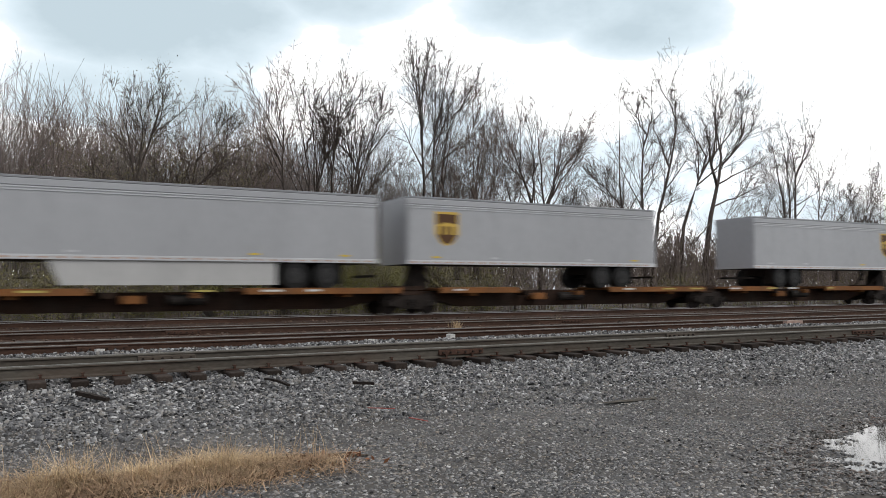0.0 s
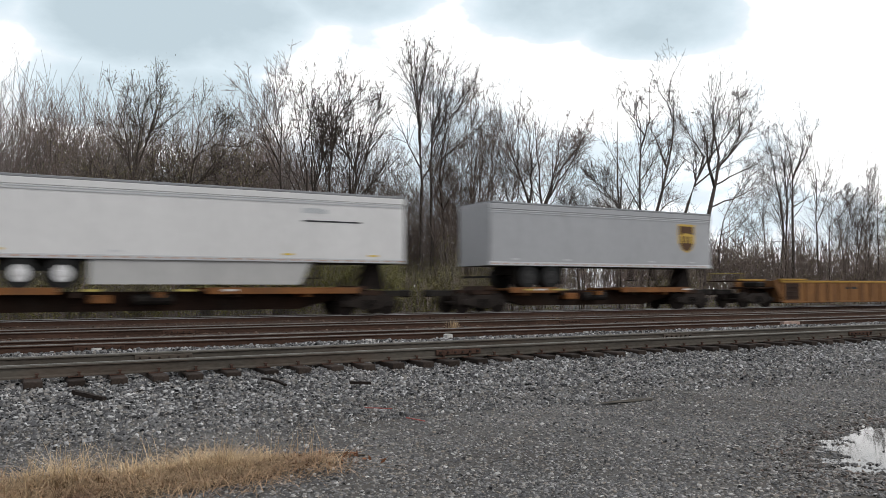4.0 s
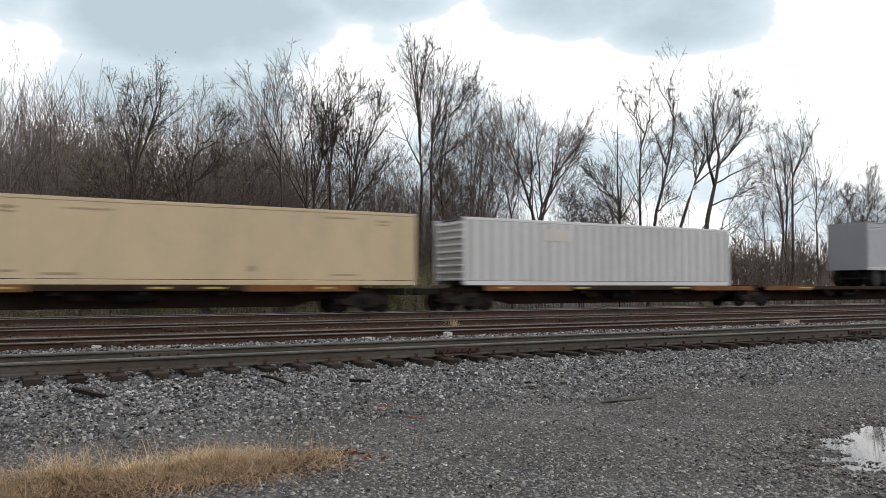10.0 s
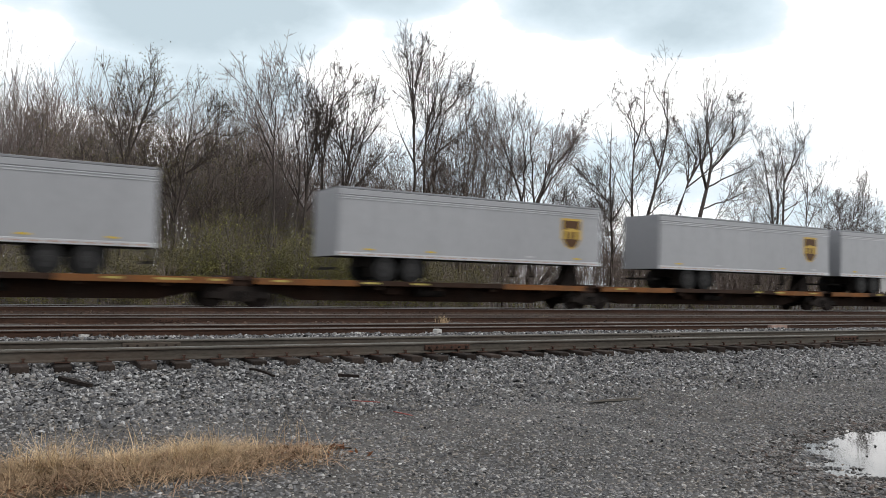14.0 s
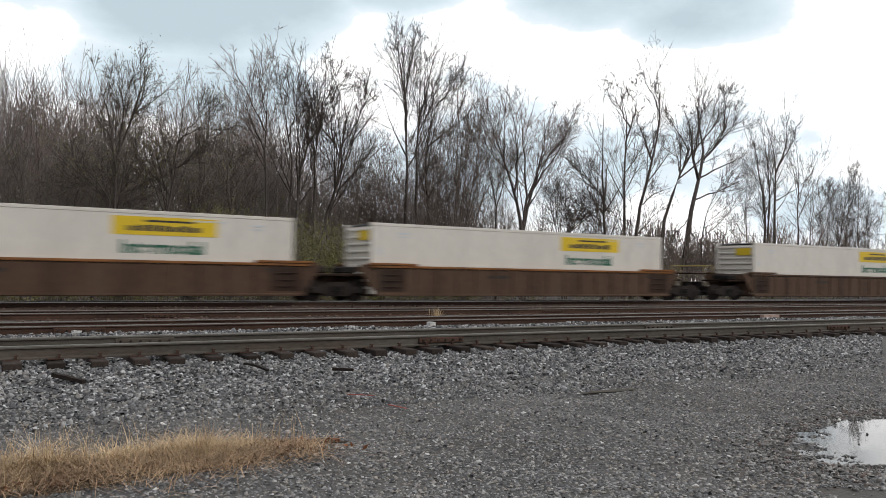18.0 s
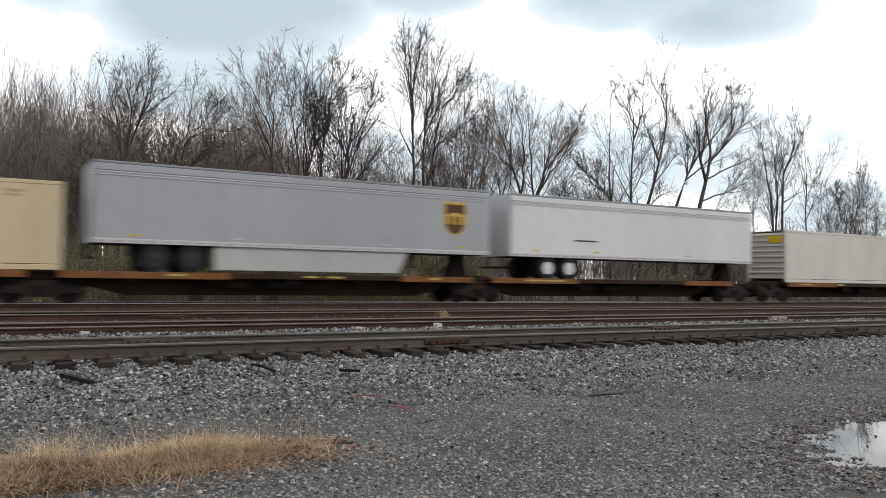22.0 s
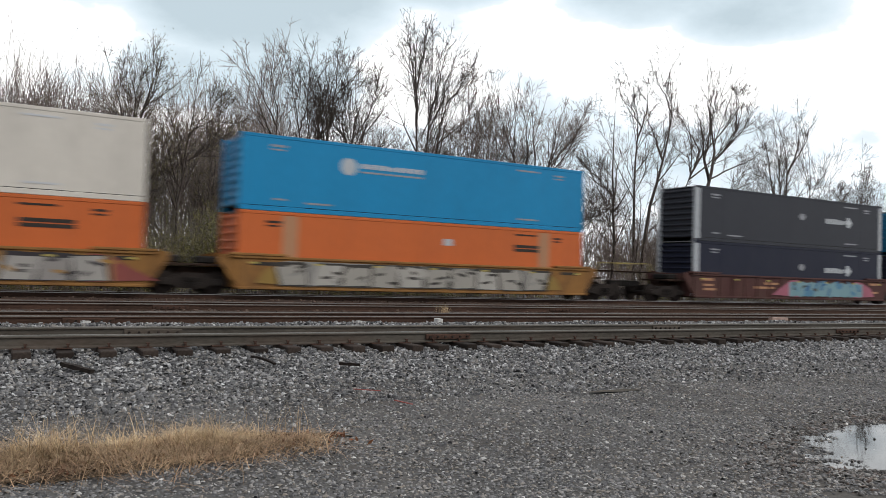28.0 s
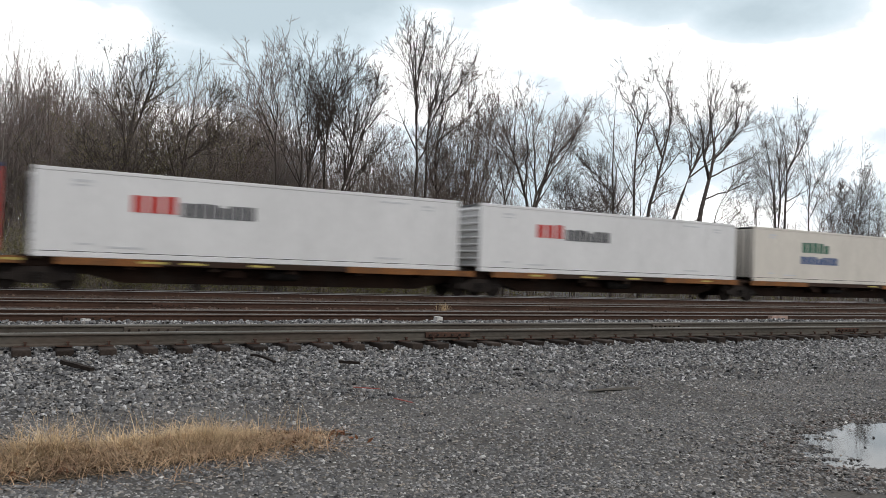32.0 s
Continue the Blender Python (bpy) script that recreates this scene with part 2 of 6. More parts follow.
M_GREY = paint("light_grey_trailer_skin", (0.425, 0.435, 0.45), 0.4, 0.25, 0.15)
M_GREYTRIM = paint("pale_aluminium_trim", (0.60, 0.61, 0.62), 0.35, 0.2, 0.3)
# skirt paint; also the painted-in shade between a ribbed container's ribs
M_SKIRT_GROOVE = paint("pale_grey_skirt_and_groove_shade", (0.50, 0.50, 0.49), 0.5, 0.35)
M_WHITE = paint("white_trailer_paint", (0.74, 0.74, 0.735), 0.4, 0.15)
M_CREAM = paint("cream_white_container_paint", (0.68, 0.64, 0.57), 0.5, 0.25)
M_BEIGE = paint("beige_container_paint", (0.66, 0.53, 0.345), 0.5, 0.35)
M_BEIGEMARK = paint("faded_beige_mark", (0.42, 0.33, 0.22))
M_TEALDARK = paint("dark_teal_container_paint", (0.016, 0.048, 0.075), 0.5, 0.12)
M_ORANGE = paint("orange_container_paint", (0.59, 0.142, 0.038), 0.5, 0.2)
M_BLUE = paint("bright_blue_container_paint", (0.012, 0.25, 0.50), 0.5, 0.12)
M_TEAL = paint("teal_blue_container_paint", (0.008, 0.155, 0.29), 0.5, 0.12)
M_CHAR = paint("charcoal_container_paint", (0.034, 0.037, 0.047), 0.55, 0.15)
M_NAVY = paint("navy_container_paint", (0.011, 0.014, 0.032), 0.55, 0.25)
M_ROYAL = paint("royal_blue_container_paint", (0.032, 0.078, 0.21), 0.5, 0.2)
M_RED = paint("red_paint", (0.50, 0.06, 0.05), 0.5, 0.2)
M_FADEDRED = paint("faded_red_plastic", (0.34, 0.09, 0.075), 0.6, 0.3)
M_BADGE = paint("brown_badge_paint", (0.10, 0.05, 0.022), 0.5, 0.1)
M_TANPOST = paint("worn_tan_paint", (0.46, 0.24, 0.13), 0.6, 0.3)
M_GOLD = paint("gold_badge_paint", (0.62, 0.42, 0.09), 0.5, 0.1)
M_YEL = paint("yellow_panel_paint", (0.72, 0.50, 0.03), 0.5, 0.1)
M_GREEN = paint("dark_green_lettering", (0.03, 0.13, 0.08), 0.5, 0.1)
M_INK = paint("black_lettering", (0.04, 0.04, 0.045), 0.5, 0.1)
M_ROOF = paint("grey_roof_skin", (0.28, 0.29, 0.30), 0.5, 0.3, 0.2)
M_DULLMARK = paint("dull_grey_stencil", (0.30, 0.31, 0.33), 0.6, 0.2)
M_DULLYELLOW = paint("faded_yellow_paint", (0.50, 0.41, 0.12), 0.6, 0.3)
M_PALELOGO = paint("pale_logo_paint", (0.50, 0.53, 0.55), 0.5, 0.2)


# ---- mesh tools ----
def box(bm, x0, x1, y0, y1, z0, z1, bevel=0.0):
    vs = [bm.verts.new((x, y, z)) for x in (x0, x1) for y in (y0, y1) for z in (z0, z1)]
    fs = [(0, 1, 3, 2), (4, 6, 7, 5), (0, 4, 5, 1), (2, 3, 7, 6), (0, 2, 6, 4), (1, 5, 7, 3)]
    made = [bm.faces.new([vs[i] for i in f]) for f in fs]
    if bevel:
        edges = list({e for f in made for e in f.edges})
        bmesh.ops.bevel(bm, geom=edges, offset=bevel, segments=1, affect="EDGES")


def tube(bm, a, b, ra, rb, sides=12, caps=True):
    """A tapered round bar from a to b."""
    a, b = Vector(a), Vector(b)
    d = (b - a).normalized()
    u = d.orthogonal().normalized()
    w = d.cross(u)
    rings = []
    for p, r in ((a, ra), (b, rb)):
        rings.append([bm.verts.new(p + r * (math.cos(2 * math.pi * i / sides) * u + math.sin(2 * math.pi * i / sides) * w)) for i in range(sides)])
    for i in range(sides):
        j = (i + 1) % sides
        bm.faces.new((rings[0][i], rings[0][j], rings[1][j], rings[1][i]))
    if caps:
        bm.faces.new(rings[0][::-1])
        bm.faces.new(rings[1])


def prism(bm, outline, y0, y1):
    """An outline in x and z, pushed from y0 to y1."""
    a = [bm.verts.new((x, y0, z)) for x, z in outline]
    b = [bm.verts.new((x, y1, z)) for x, z in outline]
    n = len(a)
    bm.faces.new(a)
    bm.faces.new(b[::-1])
    for i in range(n):
        bm.faces.new((a[i], b[i], b[(i + 1) % n], a[(i + 1) % n]))


def mesh_of(name, bm, material, smooth=False):
    me = bpy.data.meshes.new(name)
    bmesh.ops.recalc_face_normals(bm, faces=bm.faces[:])
    bm.to_mesh(me)
    bm.free()
    me.materials.append(material)
    if smooth:
        me.shade_smooth()
    return me


def part(name, bm, material, parent, label="", smooth=False, at=None):
    me = bm if isinstance(bm, bpy.types.Mesh) else mesh_of(name, bm, material, smooth)
    ob = new(name, me)
    ob.parent = parent
    if at is not None:
        ob.matrix_basis = at
    if label:
        ob["label"] = label
    return ob


def thing(name, label, category, group="", kind=""):
    return tagged(new(name), label, category, group, kind)


def boxes(*rows, bevel=0.0):
    bm = bmesh.new()
    for r in rows:
        box(bm, *r, bevel=bevel)
    return bm


def raw_mesh(name, verts, faces, material):
    """A mesh from arrays of points and of faces that all have the same number of corners."""
    v, f = np.asarray(verts, np.float32), np.asarray(faces, np.int32)
    me = bpy.data.meshes.new(name)
    me.vertices.add(len(v))
    me.vertices.foreach_set("co", v.ravel())
    me.loops.add(f.size)
    me.loops.foreach_set("vertex_index", f.ravel())
    me.polygons.add(len(f))
    me.polygons.foreach_set("loop_start", np.arange(0, f.size, f.shape[1], dtype=np.int32))
    me.update(calc_edges=True)
    me.materials.append(material)
    return me


MOVING = []

# ---- sky backdrop: drifting broken cloud ----
def cloud_material():
    m = bpy.data.materials.new("broken_cloud")
    m.use_nodes = True
    n, l = m.node_tree.nodes, m.node_tree.links
    n.clear()
    tc = n.new("ShaderNodeTexCoord")
    nz = n.new("ShaderNodeTexNoise")
    nz.inputs["Scale"].default_value, nz.inputs["Detail"].default_value, nz.inputs["Roughness"].default_value = 7.0, 7, 0.55
    mp = n.new("ShaderNodeMapping")
    mp.inputs["Scale"].default_value = (1, 1, 1.9)
    l.new(tc.outputs["Object"], mp.inputs[0])
    l.new(mp.outputs[0], nz.inputs["Vector"])
    # the way each bank of cloud lies: azimuth to the right of +y, elevation, half width, half height, weight
    banks = [(7.0, 18.6, 6.5, 4.4, 1.0), (13, 19, 5, 4, 0.8), (37, 20.0, 7.0, 2.8, 0.85), (43, 18.6, 6, 2.6, 0.75), (22, 21.0, 6, 2.2, 0.7), (30, 8.0, 14, 4.0, 0.3), (8, 13.0, 8, 3.0, 0.6), (46, 9.0, 6, 3.5, 0.18), (52, 4.5, 6, 2.5, 0.25), (-4, 20, 5, 3, 0.45)]
    total = None
    for az, el, w, h, k in banks:
        a, e = radians(az), radians(el)
        c = Vector((math.sin(a) * math.cos(e), math.cos(a) * math.cos(e), math.sin(e)))
        right = Vector((math.cos(a), -math.sin(a), 0))
        up = right.cross(c).normalized()
        parts_ = []
        for axis, size in ((right, w), (up, h)):
            dot = n.new("ShaderNodeVectorMath")
            dot.operation = "DOT_PRODUCT"
            l.new(tc.outputs["Object"], dot.inputs[0])
            dot.inputs[1].default_value = axis / math.sin(radians(size))
            off = n.new("ShaderNodeMath")
            off.operation = "SUBTRACT"
            l.new(dot.outputs["Value"], off.inputs[0])
            off.inputs[1].default_value = axis.dot(c) / math.sin(radians(size))
            sq = n.new("ShaderNodeMath")
            sq.operation = "POWER"
            ab = n.new("ShaderNodeMath")
            ab.operation = "ABSOLUTE"
            l.new(off.outputs[0], ab.inputs[0])
            l.new(ab.outputs[0], sq.inputs[0])
            sq.inputs[1].default_value = 2
            parts_.append(sq)
        s = n.new("ShaderNodeMath")
        s.operation = "ADD"
        l.new(parts_[0].outputs[0], s.inputs[0])
        l.new(parts_[1].outputs[0], s.inputs[1])
        f = n.new("ShaderNodeMapRange")
        f.interpolation_type = "SMOOTHSTEP"
        f.inputs[1].default_value, f.inputs[2].default_value, f.inputs[3].default_value, f.inputs[4].default_value = 0.0, 1.6, k, 0.0
        l.new(s.outputs[0], f.inputs[0])
        if total is None:
            total = f.outputs[0]
        else:
            mx = n.new("ShaderNodeMath")
            mx.operation = "MAXIMUM"
            l.new(total, mx.inputs[0])
            l.new(f.outputs[0], mx.inputs[1])
            total = mx.outputs[0]
    ctr = n.new("ShaderNodeMath")
    ctr.operation = "MULTIPLY_ADD"
    l.new(nz.outputs[0], ctr.inputs[0])
    ctr.inputs[1].default_value = 1.45
    l.new(total, ctr.inputs[2])
    ramp = n.new("ShaderNodeValToRGB")
    cr = ramp.color_ramp
    cr.elements[0].position, cr.elements[0].color = 0.40, (1.0, 1.0, 1.0, 1)
    cr.elements[1].position, cr.elements[1].color = 0.95, (0.329, 0.396, 0.437, 1)
    e = cr.elements.new(0.55)
    e.color = (0.514, 0.566, 0.607, 1)
    e = cr.elements.new(0.68)
    e.color = (0.437, 0.509, 0.555, 1)
    sc = n.new("ShaderNodeMath")
    sc.operation = "MULTIPLY"
    sc.inputs[1].default_value = 0.6
    l.new(ctr.outputs[0], sc.inputs[0])
    l.new(sc.outputs[0], ramp.inputs[0])
    em = n.new("ShaderNodeEmission")
    em.inputs[1].default_value = 1.75
    l.new(ramp.outputs[0], em.inputs[0])
    out = n.new("ShaderNodeOutputMaterial")
    l.new(em.outputs[0], out.inputs[0])
    return m


def sky_backdrop():
    bm = bmesh.new()
    grid = []
    for i in range(61):
        a = radians(-65 + 195 * i / 60)
        col = []
        for j in range(21):
            e = radians(-3 + 39 * j / 20)
            col.append(bm.verts.new((math.sin(a) * math.cos(e), math.cos(a) * math.cos(e), math.sin(e))))
        grid.append(col)
    for i in range(60):
        for j in range(20):
            bm.faces.new((grid[i][j], grid[i][j + 1], grid[i + 1][j + 1], grid[i + 1][j]))
    me = mesh_of("backdrop", bm, cloud_material(), True)
    ob = tagged(new("backdrop", me), "broken grey and white cloud cover drifting overhead", "sky", kind="structure")
    ob.scale = (2400, 2400, 2400)
    return ob


BACKDROP = sky_backdrop()

# ---- ground ----
TRACKS = [13.055, 17.40, 22.55, 30.20]      # centre lines, far one carries the train
NEAR_RAIL, GAUGE_C = 12.302, 1.505


def ground_z(x, y):
    """Height of the ground at (x, y) arrays."""
    prof_y = [-4000, 0, 6, 8.5, 9.6, 11.2, 11.7, 12.0, 14.2, 14.7, 15.2, 16.0, 16.5, 18.4, 19.2, 21.0, 21.6, 23.6, 24.6, 28.2, 29.0, 31.5, 33.5, 36, 60, 4000]
    prof_z = [-0.62, -0.60, -0.57, -0.53, -0.48, -0.36, -0.30, -0.27, -0.27, -0.20, -0.13, -0.12, -0.19, -0.19, -0.15, -0.15, -0.19, -0.19, -0.15, -0.15, -0.19, -0.19, -0.5, -0.7, -0.6, -0.6]
    z = np.interp(y, prof_y, prof_z)
    rough = 0.02 * np.sin(1.7 * x + 0.6 * y) + 0.015 * np.sin(0.9 * x - 2.3 * y + 1.0) + 0.01 * np.sin(4.1 * x + 3.3 * y)
    lot = np.clip((10.5 - y) / 2, 0, 1)
    z = z + rough * (0.5 + 0.5 * lot) * (np.abs(y) < 200)
    # hollow that holds the puddle, with a ragged shore
    near = np.exp(-((x - 8.3) / 2.6) ** 2 - ((y - 4.8) / 1.1) ** 2)
    z = z - rough * (0.5 + 0.5 * lot) * near
    rag = 0.013 * np.sin(7.1 * x + 5.3 * y) * np.sin(3.7 * x - 9.1 * y + 1.3) + 0.012 * np.sin(13.7 * x - 4.1 * y) * np.sin(9.3 * y + 6.2 * x) + 0.009 * np.sin(23 * x + 11 * y) * np.sin(19 * y - 7 * x)
    z = z + near * rag - 0.05 * np.exp(-((((x - 8.5) * 0.97 + (y - 4.92) * 0.24) / 2.0) ** 2 + (((y - 4.84) * 0.97 - (x - 8.5) * 0.24) / 0.90) ** 2) ** 1.3)
    return z


def ground():
    xs = np.concatenate([[-3500, -900, -300, -100, -40, -20], np.arange(-10, 5.9, 0.25), np.arange(5.9, 11, 0.06), np.arange(11, 40, 0.25), np.arange(40, 110, 2.0), [140, 220, 400, 900, 3500]])
    ys = np.concatenate([[-3500, -600, -120, -40, -15, -5], np.arange(0, 3.7, 0.2), np.arange(3.7, 6.5, 0.05), np.arange(6.5, 13, 0.2), np.arange(13, 40, 0.5), np.arange(40, 90, 3.0), [120, 200, 500, 1200, 3500]])
    gx, gy = np.meshgrid(xs, ys, indexing="ij")
    gz = ground_z(gx, gy)
    v = np.stack([gx, gy, gz], -1).reshape(-1, 3)
    ny = len(ys)
    i, j = np.meshgrid(np.arange(len(xs) - 1), np.arange(ny - 1), indexing="ij")
    a = (i * ny + j).ravel()
    f = np.stack([a, a + ny, a + ny + 1, a + 1], -1)
    me = raw_mesh("ground", v, f, M_GROUND)
    me.shade_smooth()
    return tagged(new("ground", me), "grey gravel lot and ballast bed beside the tracks", "ground", kind="structure")


ground()


def stones(name, label, n, x_of, y_of, size, material, flat=0.6, lift=0.3, seed=1, tumble=0.4):
    """Many crushed stones in one mesh: jittered blocks that lie on the ground."""
    r = np.random.default_rng(seed)
    x, y = x_of(r, n), y_of(r, n)
    s = size(r, n, x, y)
    low = np.array([(-1, -1, -0.6), (1, -1, -0.6), (1, 1, -0.6), (-1, 1, -0.6)], float) * 0.5
    high = np.array([(-0.72, -0.72, 0.5), (0.72, -0.72, 0.5), (0.72, 0.72, 0.5), (-0.72, 0.72, 0.5)], float) * 0.5
    v = np.concatenate([low, high])[None] + 0.34 * (r.random((n, 8, 3)) - 0.5)
    v = v * np.stack([s * (0.8 + 0.9 * r.random(n)), s * (0.7 + 0.5 * r.random(n)), s * flat * (0.7 + 0.7 * r.random(n))], -1)[:, None]
    tilt = r.normal(0, tumble, n)
    c, q = np.cos(tilt)[:, None], np.sin(tilt)[:, None]
    v = np.stack([v[..., 0] * c - v[..., 2] * q, v[..., 1], v[..., 0] * q + v[..., 2] * c], -1)
    turn = r.random(n) * 6.283
    c, q = np.cos(turn)[:, None], np.sin(turn)[:, None]
    v = np.stack([v[..., 0] * c - v[..., 1] * q, v[..., 0] * q + v[..., 1] * c, v[..., 2]], -1)
    v += np.stack([x, y, ground_z(x, y) + s * flat * lift * (0.3 + 1.9 * r.random(n))], -1)[:, None]
    quad = np.array([(4, 5, 6, 7), (0, 1, 5, 4), (1, 2, 6, 5), (2, 3, 7, 6), (3, 0, 4, 7)])
    f = (quad[None] + 8 * np.arange(n)[:, None, None]).reshape(-1, 4)
    me = raw_mesh(name, v.reshape(-1, 3), f, material)
    return tagged(new(name, me), label, "gravel", kind="stuff")


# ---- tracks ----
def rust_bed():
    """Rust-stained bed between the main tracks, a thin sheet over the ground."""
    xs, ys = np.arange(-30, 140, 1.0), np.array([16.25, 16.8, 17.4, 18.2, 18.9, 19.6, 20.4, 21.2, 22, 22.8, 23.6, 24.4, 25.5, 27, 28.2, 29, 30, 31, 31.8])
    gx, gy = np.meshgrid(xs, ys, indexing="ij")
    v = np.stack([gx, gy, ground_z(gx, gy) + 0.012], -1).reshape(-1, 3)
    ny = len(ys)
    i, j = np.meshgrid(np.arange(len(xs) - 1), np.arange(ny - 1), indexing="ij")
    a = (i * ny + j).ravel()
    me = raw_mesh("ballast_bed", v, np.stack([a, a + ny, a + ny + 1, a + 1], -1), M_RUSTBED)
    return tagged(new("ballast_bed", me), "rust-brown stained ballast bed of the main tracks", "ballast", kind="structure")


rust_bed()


def rail_profile(bm, x0, x1, y):
    out = [(-0.075, 0), (0.075, 0), (0.075, 0.018), (0.012, 0.036), (0.012, 0.135), (0.036, 0.148), (0.036, 0.165), (-0.036, 0.165), (-0.036, 0.148), (-0.012, 0.135), (-0.012, 0.036), (-0.075, 0.018)]
    a = [bm.verts.new((x0, y + p, q - 0.185)) for p, q in out]
    b = [bm.verts.new((x1, y + p, q - 0.185)) for p, q in out]
    for i in range(len(out)):
        j = (i + 1) % len(out)
        bm.faces.new((a[i], a[j], b[j], b[i]))
    bm.faces.new(a[::-1])
    bm.faces.new(b)


TIE_STEP = 0.531


def tie_mesh(i):
    bm = bmesh.new()
    box(bm, -0.115, 0.115, -1.3, 1.3, -0.18, 0, bevel=0.012)
    for v in bm.verts:
        v.co += Vector(noise.noise_vector(v.co * 3 + Vector((i * 7.1, 0, 0)))) * 0.018
    return mesh_of("tie", bm, M_TIE)


TIES = [tie_mesh(i) for i in range(5)]


def track(yc, label, web, head, ties, seed):
    root = thing("track", label, "railway track", kind="structure")
    r = random.Random(seed)
    x0, x1 = -1200.0, 1300.0
    for side in (-1, 1):
        y = yc + side * GAUGE_C / 2
        bm = bmesh.new()
        rail_profile(bm, x0, x1, y)
        rail = part("rail", bm, web, root)
        bm = bmesh.new()
        box(bm, x0, x1, y - 0.036, y + 0.036, -0.0205, 0.0)
        part("rail_head", bm, head, rail, "worn running surface")
    for k in range(*ties):
        ob = part("tie", TIES[r.randrange(5)], None, root, at=pose(0.422 + k * TIE_STEP + r.uniform(-0.03, 0.03), yc + r.uniform(-0.05, 0.05), -0.187 + r.uniform(-0.015, 0.008), 0, 0, r.uniform(-1.5, 1.5)))
    return root


track(TRACKS[0], "weathered steel siding rails on old wooden sleepers", M_OLDRAIL, M_OLDHEAD, (-8, 112), 1)
track(TRACKS[1], "brown rusty rails with dull heads, close to ballast", M_RAIL, M_HEADRUST, (-4, 60), 2)
track(TRACKS[2], "brown rusty rails in a main line", M_RAIL, M_HEADRUST, (0, 50), 3)
track(TRACKS[3], "main line rails with polished heads under a train", M_RAIL, M_HEAD, (0, 60), 4)

# ---- the train ----
YC = TRACKS[3]
SPEED = 26.835
NEAR_Y, HALF = -1.3, 1.3      # box sides about the track's centre line


def placed(root, s, z=0.0):
    root.location = (s, YC, z)
    MOVING.append((root, s, z))
    return root


def wheel_mesh():
    bm = bmesh.new()
    tube(bm, (0, -0.065, 0), (0, 0.065, 0), 0.42, 0.42, 24)
    tube(bm, (0, 0.05, 0), (0, 0.09, 0), 0.45, 0.45, 24)
    tube(bm, (0, -0.10, 0), (0, -0.06, 0), 0.12, 0.14, 16)
    return mesh_of("wheel", bm, M_TRUCK)


def truck_proto():
    """A two-axle freight truck, its middle over the origin, rails at z = 0."""
    t = thing("rail_truck", "grimy two-axle cast steel freight truck", "rail truck", "trucks of the train")
    wm = wheel_mesh()
    for x in (-0.89, 0.89):
        bm = bmesh.new()
        tube(bm, (x, -1.0, 0.42), (x, 1.0, 0.42), 0.085, 0.085, 10)
        ax = part("axle", bm, M_TRUCK, t)
        part("wheel", wm, None, ax, at=pose(x, -0.7525, 0.42))
        part("wheel", wm, None, ax, at=pose(x, 0.7525, 0.42, 0, 0, 180))
    frame_outline = [(-1.15, 0.34), (-0.68, 0.34), (-0.42, 0.22), (0.42, 0.22), (0.68, 0.34), (1.15, 0.34), (1.15, 0.56), (0.75, 0.60), (0.40, 0.78), (-0.40, 0.78), (-0.75, 0.60), (-1.15, 0.56)]
    for y in (-1.07, 0.93):
        bm = bmesh.new()
        prism(bm, frame_outline, y, y + 0.14)
        sf = part("side_frame", bm, M_TRUCK, t)
        for dx in (-0.17, 0.0, 0.17):
            bm = bmesh.new()
            for k in range(4):
                tube(bm, (dx, y - 0.02 if y < 0 else y + 0.16, 0.30 + k * 0.085), (dx, y - 0.02 if y < 0 else y + 0.16, 0.36 + k * 0.085), 0.07, 0.07, 8)
            part("spring", bm, M_DARK, sf)
        for dx in (-0.89, 0.89):
            bm = bmesh.new()
            yy = y - 0.06 if y < 0 else y + 0.20
            tube(bm, (dx, yy, 0.45), (dx, y + 0.07, 0.45), 0.11, 0.13, 12)
            part("bearing_cap", bm, M_DARK, sf)
    part("bolster", boxes((-0.2, 0.2, -1.0, 1.0, 0.5, 0.74), bevel=0.02), M_TRUCK, t)
    return t


TRUCK = truck_proto()
FIRST_TRUCK = [TRUCK]


def truck(s):
    t = FIRST_TRUCK.pop() if FIRST_TRUCK else copy_thing(TRUCK, Matrix())
    return placed(t, s)


def coupler(root, x, d):
    """A coupler and hose reaching out at a car's end."""
    bm = boxes((min(x, x + d * 1.1), max(x, x + d * 1.1), -0.14, 0.14, 0.72, 0.98), bevel=0.02)
    box(bm, min(x + d * 0.95, x + d * 1.35), max(x + d * 0.95, x + d * 1.35), -0.22, 0.22, 0.70, 1.0, bevel=0.04)
    part("coupler", bm, M_DARK, root)


